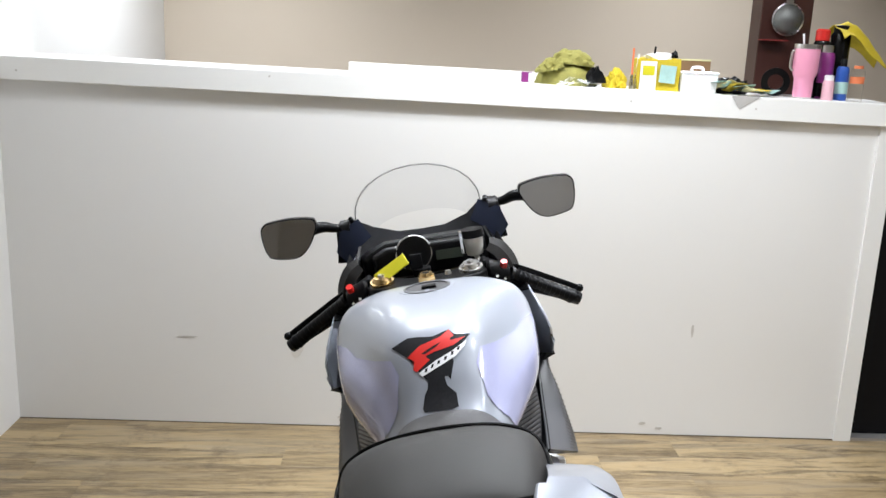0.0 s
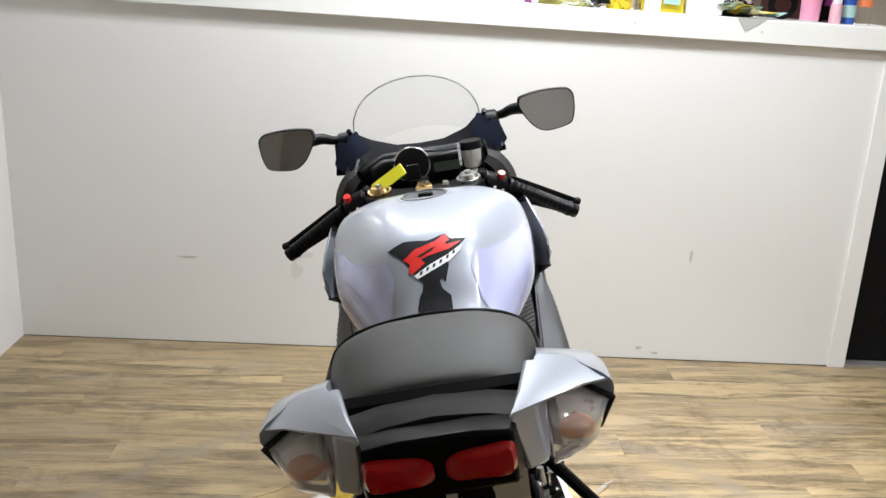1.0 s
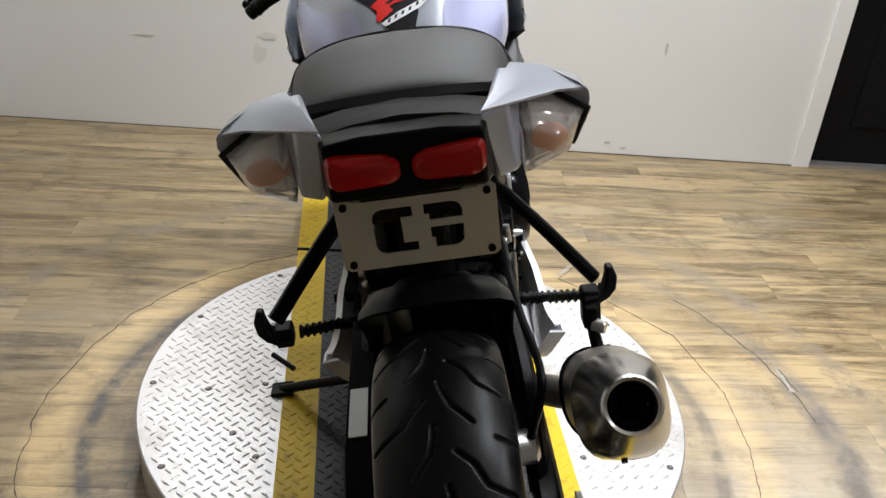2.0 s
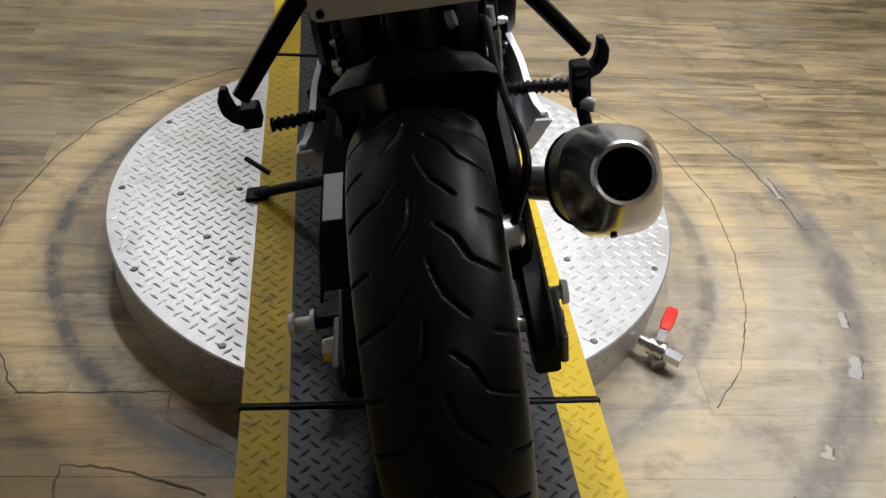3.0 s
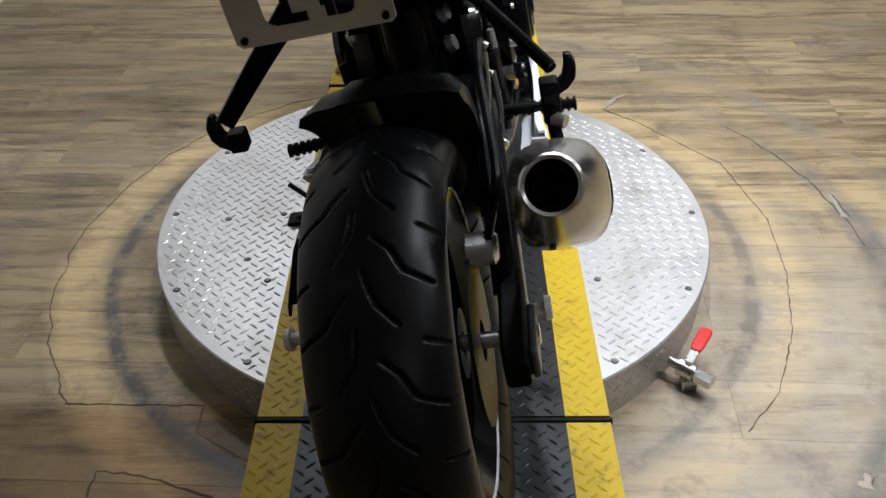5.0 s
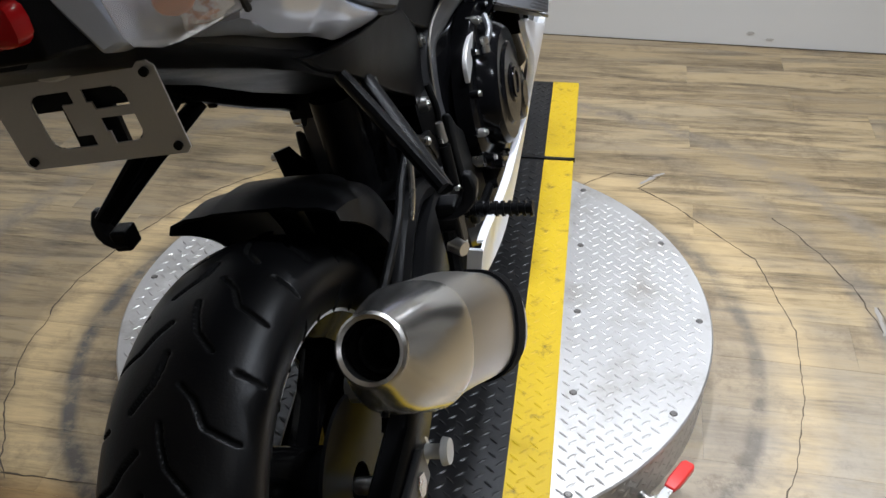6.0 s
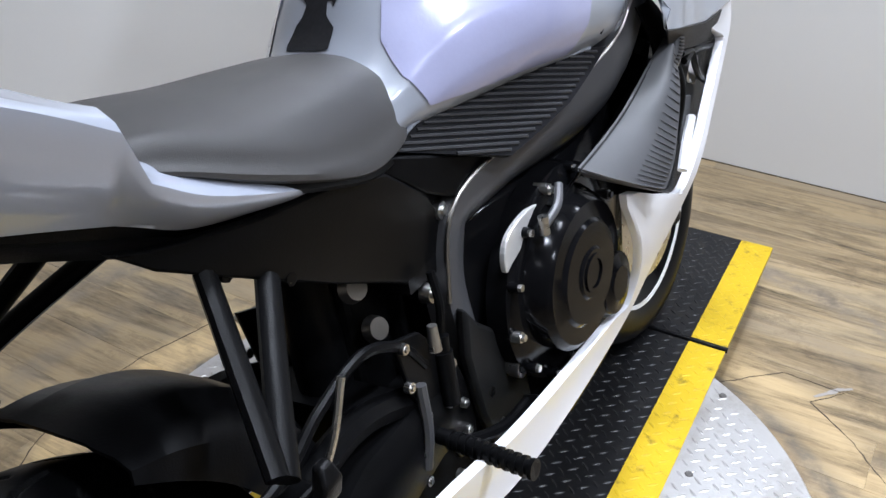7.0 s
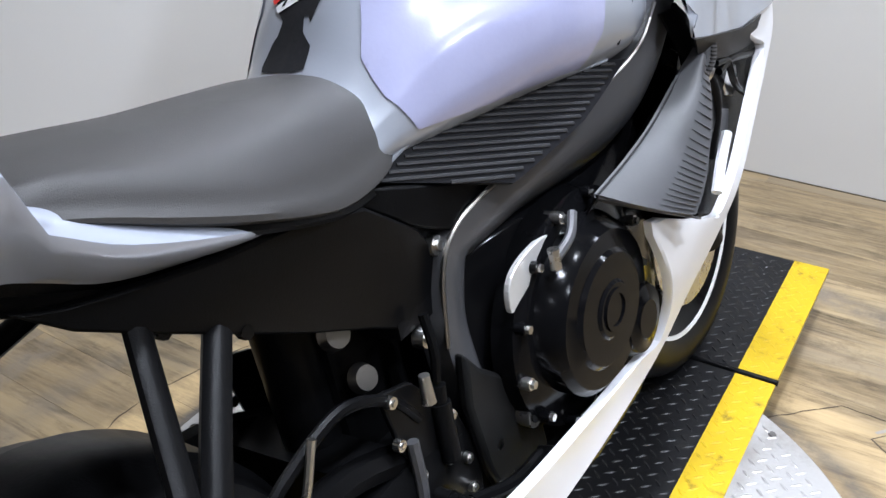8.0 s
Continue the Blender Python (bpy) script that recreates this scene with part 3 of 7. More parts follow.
def decal(tree, outline, origin, ex, ey, lift=0.0012, cell=0.0025):
    """A thin film of the given outline, laid on a curved body."""
    ex, ey = Vector(ex).normalized(), Vector(ey).normalized()
    nrm = ex.cross(ey).normalized()
    n = len(outline)

    def inside(x, y):
        odd = False
        for k in range(n):
            (x0, y0), (x1, y1) = outline[k], outline[(k + 1) % n]
            if (y0 > y) != (y1 > y) and x < (x1 - x0) * (y - y0) / (y1 - y0) + x0:
                odd = not odd
        return odd

    def nearest(x, y):
        best = None
        for k in range(n):
            (x0, y0), (x1, y1) = outline[k], outline[(k + 1) % n]
            dx, dy = x1 - x0, y1 - y0
            t = min(1, max(0, ((x - x0) * dx + (y - y0) * dy) / (dx * dx + dy * dy + 1e-12)))
            q = (x0 + dx * t, y0 + dy * t)
            d = (q[0] - x) ** 2 + (q[1] - y) ** 2
            if best is None or d < best[0]:
                best = (d, q)
        return best[1]

    xs, ys = [p[0] for p in outline], [p[1] for p in outline]
    i0, i1 = int(min(xs) / cell) - 1, int(max(xs) / cell) + 2
    j0, j1 = int(min(ys) / cell) - 1, int(max(ys) / cell) + 2
    ins = {(i, j): inside(i * cell, j * cell) for i in range(i0, i1 + 1) for j in range(j0, j1 + 1)}
    bm = B()
    made = {}

    def vert(i, j):
        if (i, j) not in made:
            x, y = (i * cell, j * cell) if ins[i, j] else nearest(i * cell, j * cell)
            p = Vector(origin) + ex * x + ey * y
            hit, hn, _, _ = tree.ray_cast(p + nrm * 0.3, -nrm)
            made[i, j] = bm.verts.new(hit + (hn if hn.dot(nrm) > 0 else -hn) * lift) if hit is not None and (hit - p).length < 0.2 else None
        return made[i, j]

    for i in range(i0, i1):
        for j in range(j0, j1):
            ks = ((i, j), (i + 1, j), (i + 1, j + 1), (i, j + 1))
            if any(ins[k] for k in ks):
                vs = [vert(*k) for k in ks]
                if all(v is not None for v in vs):
                    bm.faces.new(vs)
    bmesh.ops.remove_doubles(bm, verts=bm.verts[:], dist=1e-5)
    return bm


def tree_of(bm):
    from mathutils.bvhtree import BVHTree
    bm.normal_update()
    return BVHTree.FromBMesh(bm)


def side_panel(outline, xf, thick, sx=1, cuts=2, step=0):
    """A curved side panel: outline in (y, z), x from xf, thickness inwards; cut into a grid where a step is given."""
    bm = B()
    f = bm.faces.new([bm.verts.new((0, y, z)) for y, z in outline])
    bmesh.ops.triangulate(bm, faces=[f], ngon_method="BEAUTY")
    if step:
        for axis, no in ((0, (0, 1, 0)), (1, (0, 0, 1))):
            lo, hi = min(p[axis] for p in outline), max(p[axis] for p in outline)
            for k in range(1, int((hi - lo) / step) + 1):
                c = lo + k * step
                bmesh.ops.bisect_plane(bm, geom=bm.verts[:] + bm.edges[:] + bm.faces[:], dist=1e-5, plane_co=(0, c, c), plane_no=no)
    else:
        bmesh.ops.subdivide_edges(bm, edges=bm.edges[:], cuts=cuts, use_grid_fill=True)
    for v in bm.verts:
        v.co.x = sx * xf(v.co.y, v.co.z)
    bmesh.ops.recalc_face_normals(bm, faces=bm.faces[:])
    if sum(fc.normal.x for fc in bm.faces) * sx < 0:
        bmesh.ops.reverse_faces(bm, faces=bm.faces[:])
    return thicken(bm, thick)


def ramp01(v, a, b):
    t = min(1, max(0, (v - a) / (b - a)))
    return t * t * (3 - 2 * t)


# -- wheels
AXLE = Vector((-0.007, 0, 0.316))
FRONT = Vector((0, 1.40, 0.302))


def tyre_mesh(name, radius, half, bead, grooves, n_round, n_across, depth=0.004):
    """Tyre with cut grooves; grooves: polylines (share of a pitch, x) repeated round the tread."""
    pitches = 14
    verts, faces, deep = [], [], []
    segs = []
    for line in grooves:
        for (s0, x0), (s1, x1) in zip(line, line[1:]):
            segs.append((s0, x0, s1, x1))
    circ = 2 * math.pi * radius / pitches
    prof = []
    for k in range(n_across + 1):
        t = -1 + 2 * k / n_across
        a = t * radians(118)
        x = half * math.sin(min(abs(a), radians(90)) * 1.0) * (1 if a > 0 else -1)
        if abs(a) <= radians(90):
            r = radius - (radius - bead) * 0.52 * (1 - math.cos(a))
        else:
            q = (abs(a) - radians(90)) / radians(28)
            r = radius - (radius - bead) * (0.52 + 0.48 * q)
            x = (half - 0.016 * q * q) * (1 if a > 0 else -1)
        prof.append((x, r))
    sa = np.array([[s[0] * circ, s[1], s[2] * circ, s[3]] for s in segs]) if segs else np.zeros((0, 4))
    xs = np.array([p[0] for p in prof])
    rs = np.array([p[1] for p in prof])
    for i in range(n_round):
        ang = 2 * math.pi * i / n_round
        s = (i / n_round * pitches % 1.0) * circ
        d = np.full(len(xs), 9.0)
        for sh in (-circ, 0.0, circ):
            for s0, x0, s1, x1 in sa:
                dx, ds = x1 - x0, s1 - s0
                q = np.clip(((xs - x0) * dx + (s + sh - s0) * ds) / (dx * dx + ds * ds + 1e-9), 0, 1)
                d = np.minimum(d, np.hypot(xs - x0 - q * dx, s + sh - s0 - q * ds))
        cut = depth * np.clip((0.0034 - d) / 0.0014, 0, 1)
        r = rs - cut
        deep.append(cut > depth * 0.45)
        verts += [(float(x), float(rr * math.cos(ang)), float(rr * math.sin(ang))) for x, rr in zip(xs, r)]
    m = n_across + 1
    for i in range(n_round):
        j = (i + 1) % n_round
        faces += [(i * m + k, i * m + k + 1, j * m + k + 1, j * m + k) for k in range(n_across)]
    me = bpy.data.meshes.new(name)
    me.from_pydata(verts, [], faces)
    me.materials.append(RUBBER)
    # groove faces take the hole black, for the shade in the cuts
    me.materials.append(DARK_HOLE)
    idx = []
    for i in range(n_round):
        j = (i + 1) % n_round
        idx += [1 if int(deep[i][k]) + int(deep[i][k + 1]) + int(deep[j][k]) + int(deep[j][k + 1]) > 1 else 0 for k in range(n_across)]
    me.polygons.foreach_set("material_index", idx)
    me.polygons.foreach_set("use_smooth", [True] * len(me.polygons))
    return me


REAR_GROOVES = [
    [(0.40, 0.014), (0.51, 0.032), (0.70, 0.046), (0.80, 0.075)],
    [(0.68, 0.001), (0.82, 0.006), (0.97, 0.0145), (1.13, 0.036)],
    [(0.27, 0.063), (0.315, 0.084)],
    [(0.87, -0.020), (0.98, -0.035), (1.11, -0.0475), (1.235, -0.082)],
    [(0.15, -0.010), (0.28, -0.012), (0.40, -0.0165), (0.59, -0.0366)],
    [(0.705, -0.066), (0.75, -0.086)],
]


def wheel(name, centre, radius, half, bead, rim_half, grooves, label, turn):
    m = Matrix.Translation(centre) @ Matrix.Rotation(turn, 4, "Z")
    bm = B()
    prof = [(bead - 0.002, -rim_half), (bead + 0.006, -rim_half + 0.002), (bead + 0.006, -rim_half + 0.008), (bead - 0.012, -rim_half + 0.014), (bead - 0.03, -rim_half + 0.03),
            (bead - 0.03, rim_half - 0.03), (bead - 0.012, rim_half - 0.014), (bead + 0.006, rim_half - 0.008), (bead + 0.006, rim_half - 0.002), (bead - 0.002, rim_half), (bead - 0.014, rim_half - 0.012),
            (bead - 0.036, rim_half - 0.03), (bead - 0.036, -rim_half + 0.03), (bead - 0.014, -rim_half + 0.012), (bead - 0.002, -rim_half)]
    lathe(bm, prof, 64)
    w = part(name, bm, BLACK_GLOSS, bike, label, m=m)
    part("hub", lathe(B(), [(0.018, -0.06), (0.05, -0.06), (0.05, 0.06), (0.018, 0.06), (0.018, -0.06)], 32), BLACK_GLOSS, w)
    for k in range(3):
        bm = B()
        for d in (-0.16, 0.16):
            a = 2 * math.pi * k / 3 + 0.4
            f1 = Vector((0, math.cos(a), math.sin(a)))
            f2 = Vector((0, math.cos(a + d), math.sin(a + d)))
            tube(bm, [f1 * 0.045, (f1 * 0.4 + f2 * 0.6) * 0.11, f2 * (bead - 0.03)], (0.02, 0.014), 8, 4)
        part("spoke", bm, BLACK_GLOSS, w)
    t = new("tyre", tyre_mesh("tyre", radius, half, bead, grooves, 1080 if grooves else 96, 150 if grooves else 24))
    t.parent = w
    t["label"] = "black road tyre with curved tread grooves"
    for sx in (-1, 1):
        part("rim_tape", lathe(B(), [(bead - 0.004, sx * (rim_half - 0.0005)), (bead + 0.004, sx * (rim_half + 0.0015)), (bead + 0.004, sx * (rim_half + 0.003)), (bead - 0.004, sx * (rim_half + 0.0015)), (bead - 0.004, sx * (rim_half - 0.0005))], 72), TAPE, w, "white rim stripe")
    return w


rear = wheel("rear_wheel", AXLE, 0.319, 0.089, 0.222, 0.070, REAR_GROOVES, "black rear wheel with white rim stripe", 0)
part("brake_disc", lathe(B(), [(0.03, 0.083), (0.12, 0.083), (0.12, 0.088), (0.03, 0.088), (0.03, 0.083)], 48), BLACK_PLASTIC, rear, "dark steel brake disc")
part("sprocket", lathe(B(), [(0.04, -0.098), (0.098, -0.098), (0.098, -0.092), (0.04, -0.092), (0.04, -0.098)], 44), STEEL, rear)
part("axle", rod(B(), (-0.15, 0, 0), (0.15, 0, 0), 0.012), STEEL, rear)
for sx in (-1, 1):
    part("axle_nut", rod(B(), (sx * 0.148, 0, 0), (sx * 0.168, 0, 0), 0.019, 0.016, 6), STEEL, rear, "silver axle nut", smooth=False)
front = wheel("front_wheel", FRONT, 0.302, 0.062, 0.219, 0.05, [], "black front wheel with white rim stripe", radians(-2))
for sx in (-1, 1):
    part("brake_disc", lathe(B(), [(0.09, sx * 0.058), (0.155, sx * 0.058), (0.155, sx * 0.063), (0.09, sx * 0.063), (0.09, sx * 0.058)], 48), STEEL, front, "steel brake disc")

# chain and guard
bm = B()
for z0, z1 in ((0.404, 0.455), (0.218, 0.375)):
    tube(bm, [(-0.095, 0.0, z0), (-0.085, 0.3, (z0 + z1) / 2), (-0.075, 0.56, z1)], 0.008, 6, 4, curve=False)
part("chain", bm, BLACK_SATIN, bike, "dark drive chain")
bm = B()
sheet(bm, [[(-0.150, y, z - 0.02) for y, z in ((-0.06, 0.478), (0.02, 0.500), (0.17, 0.500), (0.35, 0.49))], [(-0.145, y, z + 0.010) for y, z in ((-0.06, 0.468), (0.02, 0.491), (0.17, 0.491), (0.35, 0.481))], [(-0.108, y, z + 0.012) for y, z in ((-0.06, 0.468), (0.02, 0.491), (0.17, 0.491), (0.35, 0.481))]], 0.004)
part("chain_guard", bm, MATT_BLACK, bike)

# swingarm
bm = B()
for sx in (-1, 1):
    rings = []
    for y, z, h, x, w in ((-0.075, 0.315, 0.022, 0.127, 0.017), (-0.05, 0.317, 0.036, 0.127, 0.019), (0.05, 0.325, 0.040, 0.128, 0.019), (0.2, 0.36, 0.052, 0.122, 0.02), (0.36, 0.405, 0.06, 0.112, 0.022), (0.5, 0.41, 0.05, 0.10, 0.024), (0.58, 0.40, 0.04, 0.098, 0.024)):
        rings.append([(sx * (x + a * w), y, z + b * h) for a, b in ((-1, -0.8), (-0.7, -1), (0.7, -1), (1, -0.8), (1, 0.8), (0.7, 1), (-0.7, 1), (-1, 0.8))])
    loft(bm, rings)
    tube(bm, [(sx * 0.118, 0.06, 0.345), (sx * 0.118, 0.2, 0.46), (sx * 0.108, 0.36, 0.50), (sx * 0.1, 0.5, 0.45)], 0.018, 8, 5)
box(bm, (0, 0.44, 0.43), (0.2, 0.06, 0.10))
part("swingarm", bm, BLACK_SATIN, bike, "black braced aluminium swingarm")
for sx in (-1, 1):
    part("axle_block", box(B(), (sx * 0.152, -0.01, 0.315), (0.012, 0.10, 0.05)), FRAME_GREY, bike, smooth=False, bevel=0.004)
    o, ys, zs = (0.042, 0.087, 0.290) if sx < 0 else (-0.012, 0.070, 0.300)
    part("spool_bolt", rod(B(), (sx * 0.145, ys, zs), (sx * (0.154 + o), ys, zs), 0.011), BLACK_SATIN, bike)
    bm = rod(B(), (sx * (0.152 + o), ys, zs), (sx * (0.158 + o), ys, zs), 0.019)
    rod(bm, (sx * (0.158 + o), ys, zs), (sx * (0.182 + o), ys, zs), 0.010)
    rod(bm, (sx * (0.182 + o), ys, zs), (sx * (0.191 + o), ys, zs), 0.019, 0.017)
    part("spool", bm, WHITE_NYLON, bike, "white nylon stand spool")
part("sticker", box(B(), (-0.128, 0.097, 0.5045), (0.026, 0.105, 0.002)), TAPE, bike, "small white sticker", smooth=False)

# rear brake caliper and its hose
cal = part("rear_caliper", loft(B(), [[(0.085 + a, 0.075 + 0.03 * math.cos(t) * s, 0.42 + 0.022 * math.sin(t) * s) for t in (2 * math.pi * k / 12 for k in range(12))] for a, s in ((-0.012, 0.7), (-0.008, 1), (0.03, 1), (0.036, 0.7))]), STEEL, bike, "silver rear brake caliper")
part("brake_hose", tube(B(), [(0.11, 0.07, 0.44), (0.135, 0.10, 0.52), (0.125, 0.25, 0.535), (0.12, 0.32, 0.56), (0.12, 0.40, 0.577), (0.12, 0.465, 0.545), (0.12, 0.50, 0.50)], 0.0065, 8), BLACK_SATIN, bike, "black rubber brake hose")
part("link_rod", tube(B(), [(0.118, 0.30, 0.485), (0.128, 0.325, 0.53), (0.132, 0.35, 0.585)], 0.0045, 8), STEEL, bike)

# hugger
rows = []
for deg, top, skirt in ((18, 0.385, 0.305), (28, 0.403, 0.305), (40, 0.408, 0.312), (51, 0.400, 0.322), (61, 0.384, 0.330), (70, 0.362, 0.340)):
    a = radians(deg)
    row = []
    for x, f in ((-0.112, 0.0), (-0.108, 0.50), (-0.088, 0.80), (-0.060, 0.88), (-0.050, 0.98), (0, 1.0), (0.050, 0.98), (0.060, 0.88), (0.088, 0.80), (0.108, 0.50), (0.112, 0.0)):
        r = skirt + (top - skirt) * f
        row.append((x, r * math.cos(a), 0.312 + r * math.sin(a)))
    rows.append(row)
bm = B()
sheet(bm, spline_rows(rows, 4), 0.004)
part("hugger", bm, BLACK_SATIN, bike, "glossy black rear hugger fender")

# -- exhaust
M0, M1 = Vector((0.212, -0.117, 0.634)), Vector((0.230, 0.19, 0.405))
ax = (M1 - M0).normalized()
e1 = Vector((1, 0, 0))
e1 = (e1 - ax * e1.dot(ax)).normalized()
e2 = ax.cross(e1)


def oval(c, rx, rz, p=2.0, n=28, shift=0.0):
    out = []
    for k in range(n):
        t = 2 * math.pi * k / n
        cx = math.copysign(abs(math.cos(t)) ** (2 / p), math.cos(t))
        cz = math.copysign(abs(math.sin(t)) ** (2 / p), math.sin(t))
        out.append(c + e1 * cx * rx + e2 * (cz * rz + shift))
    return out


muff = part("muffler", loft(B(), [oval(M0 + ax * d, rx, rz, p, shift=sh) for d, rx, rz, p, sh in ((0.118, 0.059, 0.064, 2.4, 0.004), (0.14, 0.060, 0.066, 2.4, 0.002), (0.22, 0.060, 0.068, 2.5, -0.004), (0.32, 0.058, 0.066, 2.5, -0.004), (0.385, 0.054, 0.060, 2.4, 0.0), (0.41, 0.042, 0.046, 2.2, 0.0))]), SATIN_STEEL, bike, "brushed metal muffler body")
part("end_cap", loft(B(), [oval(M0 + ax * d, rx, rz, p, shift=sh) for d, rx, rz, p, sh in ((0.0, 0.033, 0.033, 2.0, 0), (0.010, 0.037, 0.038, 2.0, 0.002), (0.028, 0.043, 0.049, 2.3, 0.007), (0.05, 0.049, 0.057, 2.6, 0.009), (0.10, 0.0595, 0.0655, 2.9, 0.006), (0.120, 0.0605, 0.0665, 2.6, 0.004))], caps=False), CHROME, muff, "polished tapered end cap")
part("outlet_ring", loft(B(), [oval(M0 + ax * d, r, r) for d, r in ((0.004, 0.035), (-0.003, 0.036), (-0.006, 0.033), (-0.004, 0.029), (0.03, 0.0285), (0.05, 0.02))], caps=False), CHROME, muff, "bright outlet ring")
part("outlet", loft(B(), [oval(M0 + ax * d, r, r) for d, r in ((0.012, 0.0283), (0.075, 0.027), (0.076, 0.001))], caps=False), DARK_HOLE, muff, "sooty outlet")
part("inner_pipe", loft(B(), [oval(M0 + ax * d, r, r) for d, r in ((0.025, 0.022), (0.022, 0.0235), (0.022, 0.020), (0.07, 0.019))], caps=False), DARK_HOLE, muff)
part("drain_rivet", rod(B(), M0 + ax * 0.050 + e2 * 0.068 - e1 * 0.012, M0 + ax * 0.053 + e2 * 0.060 - e1 * 0.012, 0.004), BLACK_SATIN, muff)
bm = B()
BAND = [(0.305, 0.0625), (0.345, 0.0615), (0.345, 0.0575), (0.305, 0.0585), (0.305, 0.0625)]
loft(bm, [oval(M0 + ax * d, rx, rx + 0.008, 2.5, shift=-0.004) for d, rx in BAND], caps=False)
part("heat_shield", bm, MATT_BLACK, muff, "black heat shield band")
part("hanger", tube(B(), [(0.22, 0.165, 0.575), (0.222, 0.155, 0.545), (0.225, 0.14, 0.525)], 0.009, 8), BLACK_SATIN, muff)
part("link_pipe", tube(B(), [M0 + ax * 0.38, M0 + ax * 0.46 + Vector((-0.03, 0, 0)), (0.13, 0.42, 0.26), (0.06, 0.55, 0.20)], 0.028, 14), SATIN_STEEL, bike, "dull metal exhaust link pipe")

# -- rear sub-frame, undertray
bm = B()
rows = []
for y, zt, zb, w in ((-0.165, 1.0, 0.955, 0.06), (-0.10, 1.0, 0.925, 0.085), (0.0, 0.965, 0.878, 0.095), (0.12, 0.90, 0.825, 0.095), (0.235, 0.86, 0.77, 0.09), (0.27, 0.83, 0.75, 0.088), (0.36, 0.80, 0.70, 0.088), (0.50, 0.74, 0.63, 0.09)):
    rows.append([(x * w, y, zb + (zt - zb) * f) for x, f in ((-1, 0.25), (-0.75, 0.0), (0.75, 0.0), (1, 0.25), (1, 0.85), (0.8, 1), (-0.8, 1), (-1, 0.85))])
loft(bm, rows)
part("undertray", bm, BLACK_PLASTIC, bike, "black plastic undertray")
for sx in (-1, 1):
    br = B()
    tube(br, [(sx * 0.112, 0.243, 0.755), (sx * 0.170, 0.2015, 0.6975), (sx * 0.228, 0.160, 0.636)], 0.013, 10, 4, flat=0.7)
    tube(br, [(sx * 0.118, 0.304, 0.721), (sx * 0.173, 0.235, 0.6775), (sx * 0.228, 0.167, 0.630)], 0.0125, 10, 4, flat=0.7)
    hg = part("peg_bracket", br, BLACK_SATIN, bike, "black passenger footpeg bracket")
    bm = B()
    loft(bm, [[(sx * (0.232 + dx) + a * w, 0.172 + dy + b * w * 1.4, z) for a, b in ((-1, -1), (1, -1), (1, 1), (-1, 1))] for dx, dy, z, w in ((-0.012, 0.0, 0.592, 0.011), (0.006, 0.004, 0.598, 0.010), (0.018, 0.008, 0.608, 0.009), (0.022, 0.012, 0.624, 0.008), (0.019, 0.013, 0.640, 0.005))])
    part("passenger_peg", bm, BLACK_PLASTIC, hg, "folded black passenger peg", bevel=0.003)
    part("clamp", box(B(), (sx * 0.222, 0.178, 0.598 if sx < 0 else 0.578), (0.026, 0.03, 0.03 if sx < 0 else 0.062)), BLACK_SATIN, hg, bevel=0.004, smooth=False)
    for q in ((0.108, 0.262, 0.745), (0.112, 0.330, 0.705), (0.238, 0.19, 0.60)):
        part("bolt", rod(B(), (sx * q[0], q[1], q[2]), (sx * (q[0] + 0.009), q[1], q[2]), 0.007, seg=8), BLACK_GLOSS, hg)
part("bolt", rod(B(), (0.222, 0.16, 0.558), (0.238, 0.15, 0.556), 0.011, 0.009, 10), STEEL, bike, "silver hanger bolt")

